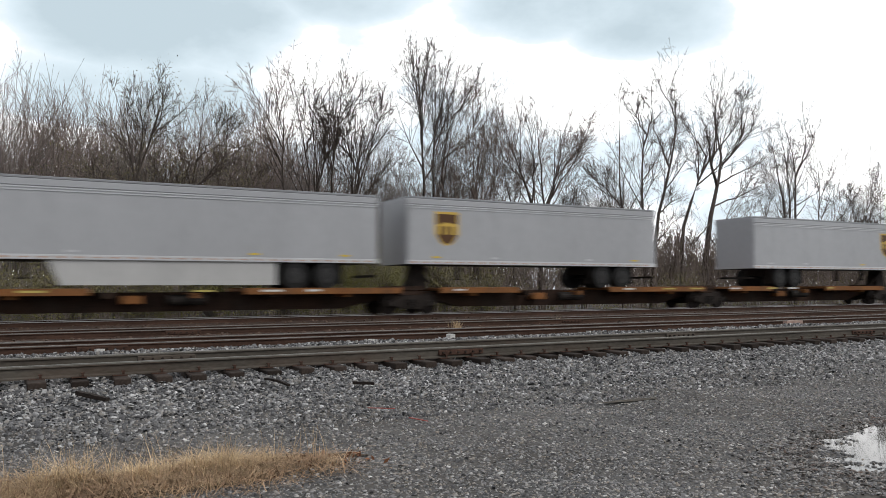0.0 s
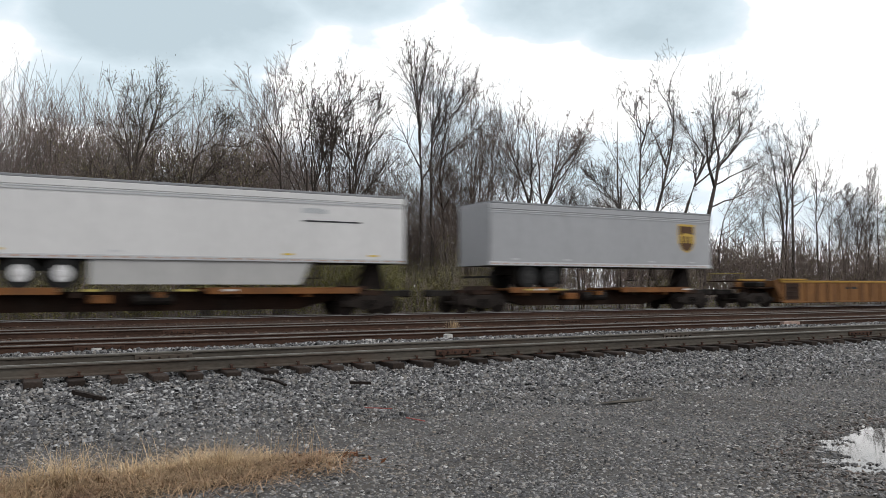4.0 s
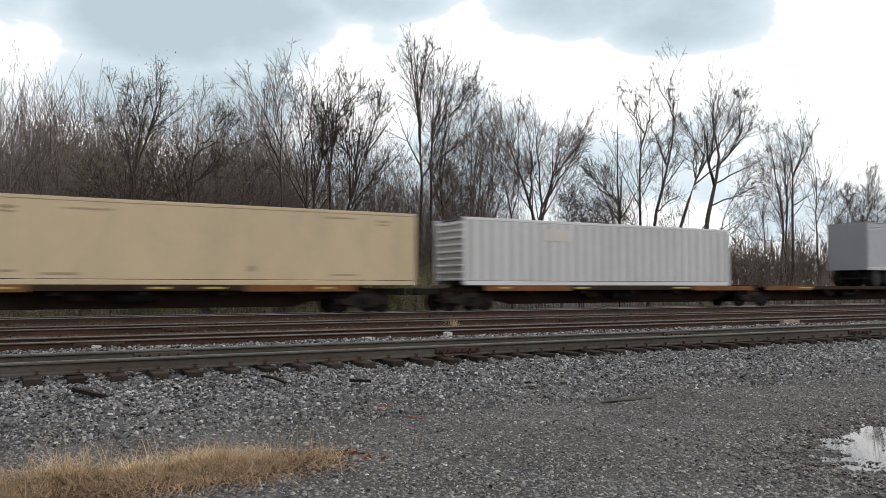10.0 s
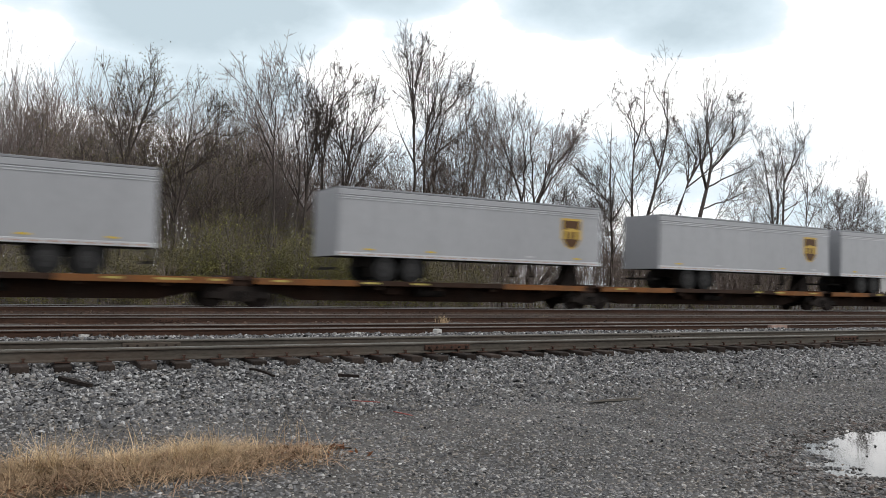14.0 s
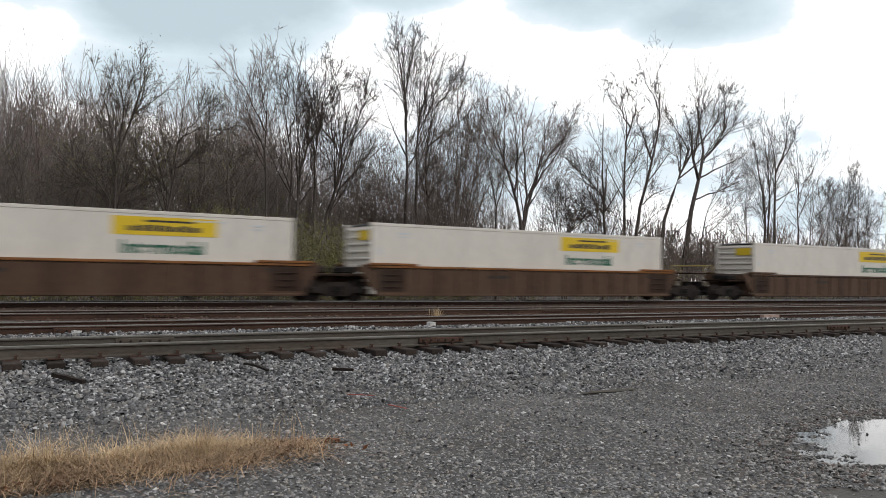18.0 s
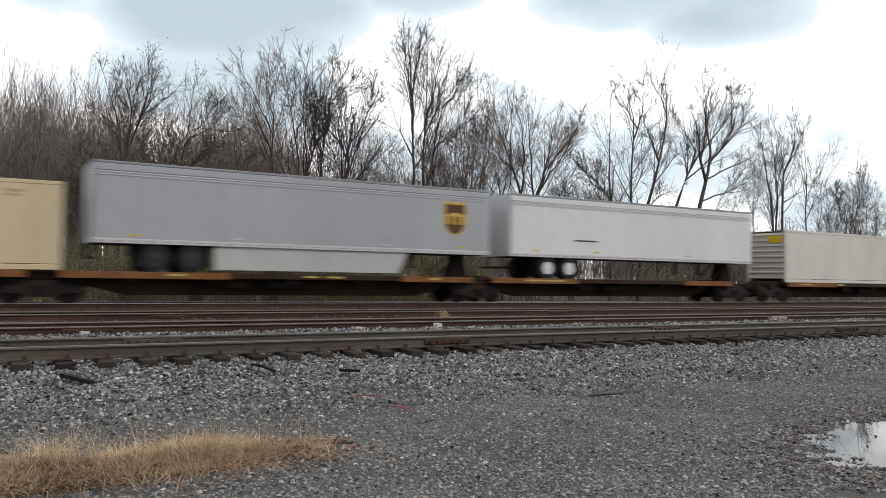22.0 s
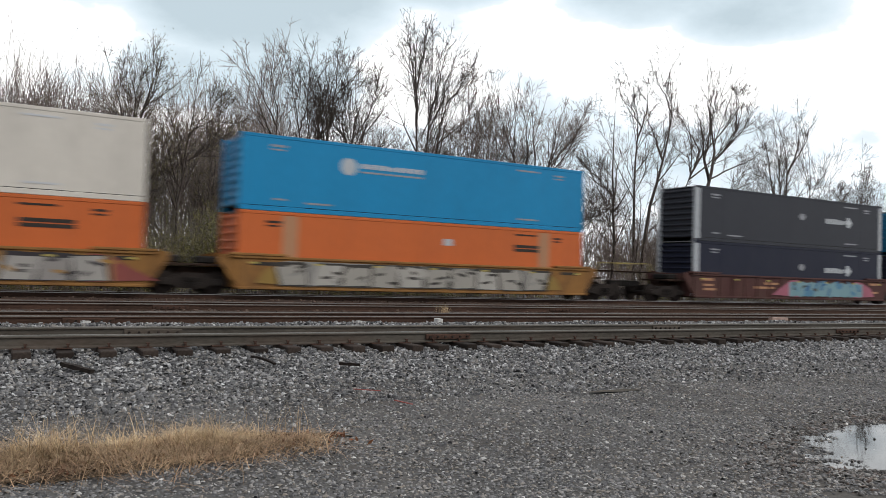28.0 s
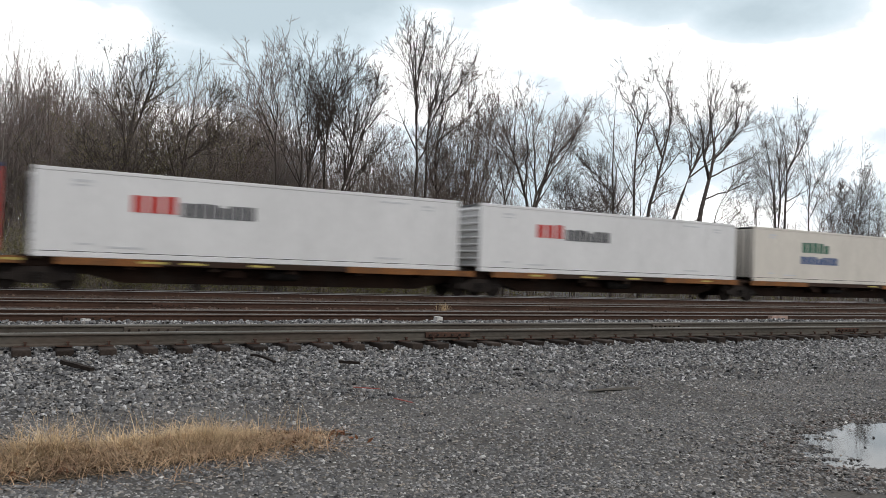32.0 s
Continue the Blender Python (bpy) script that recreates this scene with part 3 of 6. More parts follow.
def spine_unit(a, b, first, last, style, seed):
    """One platform of a spine car, between the trucks at a and b."""
    r = random.Random(seed)
    L = b - a
    lab = {"rust": "rusty orange spine car platform with a low steel deck", "dark": "dark grimy spine car platform with yellow marks"}[style]
    u = thing("spine_car", lab, "rail car", "cars of the train")
    deck = M_RUSTDECK if style == "rust" else M_SPINE
    e0, e1 = (-1.3 if first else -0.5), (L + 1.3 if last else L + 0.5)
    bm = bmesh.new()
    prism(bm, [(e0 + 0.4, 0.96), (e0 + 0.4, 0.56), (1.5, 0.56), (2.7, 0.27), (L - 2.7, 0.27), (L - 1.5, 0.56), (e1 - 0.4, 0.56), (e1 - 0.4, 0.96)], -0.36, 0.36)
    part("spine", bm, M_SPINE, u, "deep dark centre sill")
    for x in (0, L):
        part("bolster", boxes((x - 0.45, x + 0.45, -0.9, 0.9, 0.78, 1.0), bevel=0.02), M_SPINE, u)
    # decks under the running gear, with side rails
    spans = [(1.2, 0.30 * L), (0.60 * L, L - 0.6)] if style == "rust" else [(0.5, L - 0.5)]
    for p, q in spans:
        part("deck", boxes((p, q, -1.33, 1.33, 0.97, 1.06), bevel=0.015), deck, u)
        cuts = [p, q] if style == "rust" else [p, p + (q - p) * r.uniform(0.2, 0.36), p + (q - p) * r.uniform(0.62, 0.8), q]
        for k in range(len(cuts) - 1):
            part("side_rail", boxes((cuts[k], cuts[k + 1], -1.38, -1.30, 0.86 if k != 1 else 0.90, 1.10), bevel=0.01), deck if k == 1 else M_RUSTDECK, u)
        part("side_rail", boxes((p, q, 1.30, 1.38, 0.86, 1.10), bevel=0.01), deck, u)
    n = 6
    for k in range(1, n):
        x = L * k / n
        part("cross_bearer", boxes((x - 0.12, x + 0.12, -1.28, 1.28, 0.74, 0.93), bevel=0.015), deck if k % 2 else M_SPINE, u)
    for k in range(4):
        x = r.uniform(1.0, L - 1.0)
        w = r.uniform(0.5, 0.9)
        part("reflector", boxes((x, x + w, -1.386, -1.379, 0.965, 1.04)), M_DULLYELLOW if k % 2 == 0 or style == "dark" else M_WHITEBAR, u, "faded marking plate")
    for x in (0.35, L - 0.35):
        bm = bmesh.new()
        prism(bm, [(x - 0.35, 1.0), (x + 0.35, 1.0), (x + 0.18, 1.16), (x - 0.18, 1.16)], -0.95, 0.95)
        part("end_stand", bm, M_SPINE, u)
    # air tank and brake gear below
    bm = bmesh.new()
    tube(bm, (L * 0.45, -0.75, 0.68), (L * 0.45 + 1.3, -0.75, 0.68), 0.2, 0.2, 12)
    part("air_tank", bm, M_DARK, u)
    part("brake_box", boxes((L * 0.36, L * 0.36 + 0.7, -0.95, -0.5, 0.55, 0.85), bevel=0.03), deck, u)
    if first:
        coupler(u, -1.0, -1)
    if last:
        coupler(u, L + 1.0, 1)
    return placed(u, a)


M_STONE = stone_mix("crushed_stone", [(0.0, (0.05, 0.05, 0.051)), (0.3, (0.11, 0.11, 0.113)), (0.55, (0.165, 0.165, 0.165)), (0.72, (0.215, 0.2, 0.18)), (0.88, (0.30, 0.30, 0.298)), (1.0, (0.5, 0.5, 0.495))])
M_FINE = stone_mix("fine_gravel", [(0.0, (0.06, 0.06, 0.062)), (0.25, (0.125, 0.124, 0.125)), (0.5, (0.175, 0.173, 0.173)), (0.68, (0.225, 0.221, 0.217)), (0.8, (0.245, 0.215, 0.18)), (0.94, (0.30, 0.295, 0.285)), (1.0, (0.42, 0.41, 0.39))])
M_WETSTONE = stone_mix("wet_brown_stone", [(0.0, (0.035, 0.032, 0.03)), (0.5, (0.09, 0.083, 0.076)), (0.72, (0.13, 0.095, 0.078)), (0.86, (0.17, 0.16, 0.15)), (1.0, (0.32, 0.31, 0.29))], 0.45)
GRAF = {
    "green": [(0.02, 0.22, 0.12), (0.03, 0.30, 0.18), (0.05, 0.25, 0.22), (0.02, 0.05, 0.04), (0.28, 0.10, 0.06)],
    "white": [(0.36, 0.34, 0.30), (0.42, 0.40, 0.36), (0.28, 0.27, 0.25), (0.05, 0.045, 0.04), (0.30, 0.19, 0.05)],
    "mixed": [(0.38, 0.36, 0.33), (0.30, 0.28, 0.26), (0.36, 0.20, 0.06), (0.04, 0.035, 0.04), (0.25, 0.07, 0.06)],
    "blue": [(0.20, 0.34, 0.38), (0.10, 0.24, 0.36), (0.04, 0.13, 0.28), (0.07, 0.07, 0.06), (0.40, 0.13, 0.18)],
    "aqua": [(0.22, 0.42, 0.39), (0.15, 0.34, 0.33), (0.30, 0.45, 0.42), (0.08, 0.10, 0.10), (0.40, 0.13, 0.18)],
    "sea": [(0.02, 0.14, 0.17), (0.03, 0.20, 0.24), (0.10, 0.25, 0.22), (0.02, 0.05, 0.08), (0.15, 0.22, 0.22)],
}
GRAF_MATS = {k: [paint("spray_paint_" + k + str(i), c, 0.6, 0.3) for i, c in enumerate(v)] for k, v in GRAF.items()}


def blob_outline(r, cx, cz, w, h, n=12):
    out = []
    for k in range(n):
        a = 2 * math.pi * k / n
        q = 1 + r.uniform(-0.22, 0.22)
        sx, sz = math.cos(a), math.sin(a)
        sq = 1 / max(abs(sx), abs(sz)) ** 0.6
        out.append((cx + w * 0.5 * sx * q * sq * 0.85, cz + h * 0.5 * sz * q * sq * 0.85))
    return out


def graffiti(root, x0, x1, z0, z1, y, key, seed):
    """Spray-painted throw-up: bulging fills with crooked unreadable strokes over them."""
    r = random.Random(seed)
    mats = GRAF_MATS[key]
    n = max(4, int((x1 - x0) / 1.15))
    step = (x1 - x0) / n
    h = z1 - z0

    def sheet(out, depth, mat):
        bm = bmesh.new()
        bm.faces.new([bm.verts.new((px, y - depth, min(z1, max(z0, pz)))) for px, pz in out])
        part("spray_paint", bm, mat, root)

    def swoop(ax, az, w, hh, turn, th, depth, mat):
        """A thick curved stroke."""
        mid = [(ax + w * math.cos(turn + 2.6 * q / 7), az + hh * math.sin(turn + 2.6 * q / 7)) for q in range(8)]
        edge = [th * (0.5 + 0.5 * math.sin(math.pi * (q + 0.6) / 8)) for q in range(8)]
        out = [(px, pz + e) for (px, pz), e in zip(mid, edge)] + [(px, pz - e) for (px, pz), e in list(zip(mid, edge))[::-1]]
        sheet(out, depth, mat)

    def slab(ax, az, w, hh, lean, depth, mat):
        """A leaning four-cornered stroke, slightly uneven."""
        q = [r.uniform(-0.05, 0.05) for _ in range(4)]
        sheet([(ax + q[0], az), (ax + w + q[1], az + q[2]), (ax + w + lean + q[3], az + hh), (ax + lean + q[0], az + hh + q[1])], depth, mat)

    for side, xe in ((-1, x0), (1, x1)):
        sheet([(xe + side * r.uniform(0.7, 1.5), z0 + h * 0.12), (xe - side * 0.8, z0 + h * 0.02), (xe - side * 0.8, z1), (xe - side * 0.1, z1 - h * 0.06), (xe + side * r.uniform(0.3, 0.9), z0 + h * 0.6)], 0.003, mats[4])
    if key in ("green", "mixed", "white"):
        # close-set angular letter shapes: uprights and cross strokes over a shade
        sheet([(x0, z0 + 0.02), (x1, z0 + 0.05), (x1 - 0.1, z1 - 0.06), (x0 + 0.15, z1 - 0.02)], 0.004, mats[4] if key == "green" else mats[2])
        for k in range(n):
            cx = x0 + k * step
            lean = r.uniform(-0.25, 0.3)
            fill = mats[1] if k % 3 == 1 else mats[0]
            slab(cx - 0.03, z0 + 0.02, step * 0.98, h * 0.93, lean, 0.005, mats[3])
            slab(cx + 0.03, z0 + 0.06, step * r.uniform(0.78, 0.9), h * r.uniform(0.72, 0.86), lean, 0.007, fill)
            sheet(blob_outline(r, cx + step * r.uniform(0.3, 0.7), z0 + h * r.uniform(0.35, 0.7), step * r.uniform(0.5, 1.0), h * r.uniform(0.4, 0.7), 9), 0.008, fill)
            for q in range(3):
                turn = r.uniform(-0.9, 0.9)
                ax, az, ln = cx + step * r.uniform(0.1, 0.7), z0 + h * r.uniform(0.15, 0.75), step * r.uniform(0.2, 0.45)
                dx, dz = ln * math.cos(turn), 0.5 * ln * math.sin(turn)
                sheet([(ax, az), (ax + dx, az + dz), (ax + dx + 0.03, az + dz + 0.11), (ax + 0.02, az + 0.10)], 0.009 + 0.001 * q, mats[3] if q else mats[2])
        return
    top = [(x0 + (x1 - x0) * q / 24, z1 - h * (0.03 + 0.16 * abs(math.sin(q * 1.9 + seed)))) for q in range(25)]
    low = [(x0 + (x1 - x0) * q / 24, z0 + h * 0.10 * abs(math.sin(q * 1.3 + seed))) for q in range(25)]
    sheet(top + low[::-1], 0.005, mats[0])
    for k in range(5 * n):
        cx, cz = x0 + (x1 - x0) * r.uniform(0.04, 0.94), z0 + h * r.uniform(0.15, 0.85)
        d = 0.006 + 0.0004 * k
        pick = r.choice((mats[0], mats[1], mats[1], mats[2], mats[2], mats[3]))
        if r.random() < 0.35:
            sheet(blob_outline(r, cx, cz, r.uniform(0.4, 1.1), h * r.uniform(0.2, 0.5), 10), d, pick)
        elif r.random() < 0.6:
            swoop(cx, cz, r.uniform(0.3, 1.0), h * r.uniform(-0.5, 0.5), r.uniform(0, 6.28), r.uniform(0.04, 0.13), d, pick)
        else:
            slab(cx, cz - 0.15, r.uniform(0.12, 0.3), h * r.uniform(0.25, 0.5), r.uniform(-0.4, 0.4), d, pick)


def well_unit(a, b, first, last, mat, top, label, seed, art=None):
    """One well of a well car between the trucks at a and b."""
    r = random.Random(seed)
    L = b - a
    u = thing("well_car", label, "rail car", "cars of the train")
    w0, w1 = 1.5, L - 1.5
    for sd in (-1, 1):
        y0, y1 = (-1.42, -1.32) if sd < 0 else (1.32, 1.42)
        part("side_sill", boxes((w0, w1, y0, y1, 0.30, 1.36), bevel=0.02), mat, u)
        cy0, cy1 = (-1.47, -1.30) if sd < 0 else (1.30, 1.47)
        part("top_chord", boxes((w0 - 0.2, w1 + 0.2, cy0, cy1, 1.37, 1.47), bevel=0.015), top, u)
        part("bottom_chord", boxes((w0, w1, cy0, cy1, 0.24, 0.33), bevel=0.01), mat, u)
        n = 13
        for k in range(n + 1):
            x = w0 + 1.9 + (w1 - w0 - 3.8) * k / n
            yy = (-1.465, -1.42) if sd < 0 else (1.42, 1.465)
            part("stiffener", boxes((x - 0.06, x + 0.06, *yy, 0.34, 1.36)), mat, u)
        # raised ends of the side
        for p, q in ((w0 - 0.3, w0 + 1.9), (w1 - 1.9, w1 + 0.3)):
            ey = (-1.50, -1.29) if sd < 0 else (1.29, 1.50)
            part("end_chord", boxes((p, q, *ey, 1.475, 1.57), bevel=0.015), top, u)
        for p, q, d in ((w0, w0 - 1.65, -1), (w1, w1 + 1.65, 1)):
            bm = bmesh.new()
            yy = (-1.36, -1.26) if sd < 0 else (1.26, 1.36)
            prism(bm, [(p, 0.45), (p, 1.5), (p + d * 0.62, 1.5), (p + d * 0.62, 1.22), (p + d * 0.42, 0.98), (p + d * 0.2, 0.62)], *yy)
            part("end_side", bm, mat, u)
    part("well_floor", boxes((w0, w1, -1.3, 1.3, 0.22, 0.30)), M_SPINE, u)
    for x, d in ((w0, -1), (w1, 1)):
        part("bulkhead", boxes((min(x, x + d * 0.1), max(x, x + d * 0.1), -1.26, 1.26, 0.30, 1.45)), mat, u)
        part("end_platform", boxes((min(x + d * 0.12, x + d * 1.45), max(x + d * 0.12, x + d * 1.45), -0.95, 0.95, 1.02, 1.12), bevel=0.02), M_SPINE, u)
        part("brake_gear", boxes((min(x + d * 0.5, x + d * 1.2), max(x + d * 0.5, x + d * 1.2), -0.7, 0.35, 1.125, 1.4), bevel=0.05), M_DARK, u)
        part("draft_sill", boxes((min(x + d * 0.1, x + d * 1.48), max(x + d * 0.1, x + d * 1.48), -0.28, 0.28, 0.72, 1.01), bevel=0.02), M_SPINE, u)
    for x, d, on in ((0, -1, first), (L, 1, last)):
        if on:
            part("end_walkway", boxes((min(x + d * 0.3, x + d * 1.45), max(x + d * 0.3, x + d * 1.45), -1.2, 1.2, 1.41, 1.46), bevel=0.01), M_SPINE, u)
            bm = bmesh.new()
            for yy in (-1.15, 1.15):
                tube(bm, (x + d * 1.4, yy, 1.46), (x + d * 1.4, yy, 1.85), 0.02, 0.02, 6)
            tube(bm, (x + d * 1.4, -1.15, 1.85), (x + d * 1.4, 1.15, 1.85), 0.02, 0.02, 6)
            part("handrail", bm, M_DULLYELLOW, u, "faded yellow grab rail")
            coupler(u, x + d * 1.0, d)
    for k in range(7 if art else 0):
        x = w0 + 0.6 + (w1 - w0 - 1.2) * k / 6
        part("reflector", boxes((x - 0.14, x + 0.14, -1.475, -1.466, 1.18, 1.25)), M_DULLYELLOW, u, "yellow reflector plate")
    for x, w, z in ((w0 + 0.5, 0.9, 1.12), (w1 - 1.5, 1.0, 1.15), (w0 + (w1 - w0) * 0.33, 1.1, 1.0)):
        part("stencil_bar", boxes((x, x + w, -1.425, -1.421, z, z + 0.13)), M_TANPOST if mat is M_REDCAR else M_BLACKBAR, u, "unreadable stencil")
    if mat is M_REDCAR:
        for x, w, z in ((w0 + 0.7, 0.9, 0.62), (w0 + 0.7, 0.7, 0.84), (w0 + 4.6, 1.6, 0.78), (w1 - 1.6, 0.9, 0.66), (w1 - 3.1, 0.6, 0.9)):
            part("stencil_bar", boxes((x, x + w, -1.425, -1.421, z, z + 0.12)), M_TANPOST, u, "unreadable stencil")
    if mat is M_RUSTYELLOW or mat is M_BROWNCAR:
        for p, q in ((w0 + 0.15, w0 + 1.35), (w1 - 1.35, w1 - 0.15)):
            panel = part("ladder_panel", boxes((p, q, -1.432, -1.421, 0.42, 1.32)), M_SPINE, u, "blackened panel with ladder rungs")
            for k in range(3):
                bm = bmesh.new()
                tube(bm, (p + 0.2, -1.47, 0.6 + 0.25 * k), (q - 0.2, -1.47, 0.6 + 0.25 * k), 0.016, 0.016, 6)
                part("rung", bm, M_SPINE, panel)
    if art:
        for key, p, q in (art[k:k + 3] for k in range(0, len(art), 3)):
            graffiti(u, w0 + (w1 - w0) * p, w0 + (w1 - w0) * q, 0.36, 1.34, -1.466, key, seed)
    return placed(u, a)


def sealed_end(bm, x, z0, z1, d):
    """Door bars and hinges standing out of a box's end."""
    for y in (-0.85, -0.35, 0.35, 0.85):
        tube(bm, (x + d * 0.05, y, z0 + 0.15), (x + d * 0.05, y, z1 - 0.15), 0.025, 0.025, 6)


def container(s, z, L, h, mat, label, end="ribs", ribs=0, posts=None, seed=0):
    """A 53-foot box with its frame, roof, side, posts and ribbed end."""
    c = thing("freight_container", label, "container", "containers on the train")
    # with ribs the side is greyer: groove shade and dirt put into its colour
    part("side", boxes((0.1, L - 0.1, NEAR_Y, HALF, 0.205, h - 0.13)), M_SKIRT_GROOVE if ribs else mat, c)
    part("rail_seam", boxes((0.12, L - 0.12, NEAR_Y + 0.03, HALF - 0.03, 0.17, 0.204)), M_DARK, c, "dark seam over the bottom rail")
    for x in (0.0, L - 0.16):
        for y in (NEAR_Y - 0.012, HALF - 0.15):
            part("corner_post", boxes((x, x + 0.16, y, y + 0.162, 0.0, h), bevel=0.012), posts or mat, c)
    for y in (NEAR_Y - 0.015, HALF - 0.1):
        part("top_rail", boxes((0.16, L - 0.16, y, y + 0.115, h - 0.13, h - 0.004), bevel=0.012), mat, c)
        part("bottom_rail", boxes((0.16, L - 0.16, y, y + 0.115, 0.0, 0.18), bevel=0.012), mat, c)
    part("roof", boxes((0.14, L - 0.14, NEAR_Y + 0.1, HALF - 0.1, h - 0.05, h - 0.02)), M_ROOF, c, "grey corrugated roof")
    # lifting posts at the 40-foot points
    for x in (1.98, L - 1.98 - 0.2):
        part("lifting_post", boxes((x, x + 0.2, NEAR_Y - 0.006, NEAR_Y + 0.05, 0.18, h - 0.13)), mat, c)
        for zz in (0.0, h - 0.12):
            part("casting", boxes((x, x + 0.18, NEAR_Y - 0.03, NEAR_Y + 0.1, zz, zz + 0.12), bevel=0.01), mat, c)
    for x in (0.0, L - 0.18):
        for zz in (0.0, h - 0.12):
            part("casting", boxes((x, x + 0.18, NEAR_Y - 0.025, NEAR_Y + 0.1, zz, zz + 0.12), bevel=0.01), mat, c)
    if end == "ribs":
        n = 9
        for k in range(n):
            zz = 0.25 + (h - 0.5) * k / (n - 1)
            part("end_rib", boxes((0.0, 0.1, NEAR_Y + 0.16, HALF - 0.16, zz - 0.05, zz + 0.05), bevel=0.02), mat, c)
            part("end_rib", boxes((L - 0.1, L, NEAR_Y + 0.16, HALF - 0.16, zz - 0.05, zz + 0.05), bevel=0.02), mat, c)
    else:
        bm = bmesh.new()
        sealed_end(bm, 0.06, 0, h, -1)
        part("door_bars", bm, M_RIM, c)
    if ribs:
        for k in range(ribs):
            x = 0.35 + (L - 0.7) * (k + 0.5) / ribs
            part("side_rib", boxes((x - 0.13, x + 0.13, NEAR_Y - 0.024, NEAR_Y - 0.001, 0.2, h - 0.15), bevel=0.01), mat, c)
    c.location.z = z
    return placed(c, s, z)


FACE = NEAR_Y - 0.006


def plate(c, name, x0, x1, z0, z1, mat, out=0.004, label=""):
    part(name, boxes((x0, x1, FACE - out, FACE + 0.002, z0, z1)), mat, c, label)


def bars(c, name, x0, x1, z0, z1, mat, n=6, seed=0):
    """Unreadable lettering as upright strokes of its size."""
    r = random.Random(seed)
    bm = bmesh.new()
    w = (x1 - x0) / n
    for k in range(n):
        x = x0 + k * w
        box(bm, x, x + w * 0.78, FACE - 0.005, FACE + 0.002, z0, z1 - (z1 - z0) * r.choice((0, 0.05, 0.22)))
    part(name, bm, mat, c, "lettering too blurred to read")


def marks(c, L, h, mat, seed):
    """Small stencilled marks near the lifting posts and castings of a box side."""
    r = random.Random(seed)
    for x0, w, d, z0 in ((1.15, 0.6, 0.09, h - 0.45), (L - 1.7, 0.5, 0.08, h - 0.42), (2.45, 1.1, 0.07, 0.34), (1.3, 0.5, 0.07, 0.42), (L - 3.7, 1.1, 0.07, 0.36), (L - 3.8, 1.2, 0.07, h - 0.34)):
        x = x0 + r.uniform(-0.12, 0.12)
        plate(c, "stencil_bar", x, x + w, z0, z0 + d, mat)
        if d > 0.075:
            plate(c, "stencil_bar", x, x + w * 0.9, z0 - 0.13, z0 - 0.07, mat)


def badge(c, x, z, w=1.15, h=1.45):
    """A shield badge, brown with a gold field."""
    out = [(x, z + h), (x + w, z + h), (x + w, z + h * 0.35), (x + w * 0.78, z + h * 0.1), (x + w / 2, z), (x + w * 0.22, z + h * 0.1), (x, z + h * 0.35)]
    bm = bmesh.new()
    prism(bm, out, FACE - 0.005, FACE + 0.002)
    part("badge", bm, M_GOLD, c, "gold shield badge")
    bm = bmesh.new()
    prism(bm, [(x + w * 0.08, z + h * 0.93), (x + w * 0.92, z + h * 0.93), (x + w * 0.92, z + h * 0.64), (x + w * 0.45, z + h * 0.70), (x + w * 0.08, z + h * 0.60)], FACE - 0.009, FACE - 0.006)
    part("badge_field", bm, M_BADGE, c, "dark brown upper field")
    bm = bmesh.new()
    prism(bm, [(x + w * 0.08, z + h * 0.34), (x + w * 0.92, z + h * 0.34), (x + w * 0.74, z + h * 0.13), (x + w / 2, z + h * 0.05), (x + w * 0.26, z + h * 0.13)], FACE - 0.009, FACE - 0.006)
    part("badge_field", bm, M_BADGE, c, "dark brown lower field")
    for k in range(3):
        xx = x + w * (0.16 + 0.24 * k)
        part("badge_stroke", boxes((xx, xx + w * 0.13, FACE - 0.0095, FACE - 0.006, z + h * 0.34, z + h * 0.58)), M_BADGE, c)


def trailer_wheels(t, x, zdeck, rim):
    for dx in (0.0, 1.25):
        bm = bmesh.new()
        tube(bm, (x + dx, -1.2, zdeck + 0.51), (x + dx, 1.2, zdeck + 0.51), 0.07, 0.07, 8)
        ax = part("axle", bm, M_DARK, t)
        for y in (-1.27, 0.67):
            bm = bmesh.new()
            tube(bm, (x + dx, y, zdeck + 0.51), (x + dx, y + 0.6, zdeck + 0.51), 0.51, 0.51, 24)
            ty = part("tyre", bm, M_TYRE, ax)
            bm = bmesh.new()
            yy = y - 0.012 if y < 0 else y + 0.6
            tube(bm, (x + dx, yy, zdeck + 0.51), (x + dx, yy + 0.012, zdeck + 0.51), 0.29, 0.29, 20)
            tube(bm, (x + dx, yy - 0.03, zdeck + 0.51), (x + dx, yy + 0.01, zdeck + 0.51), 0.10, 0.12, 12)
            part("rim", bm, rim, ty)


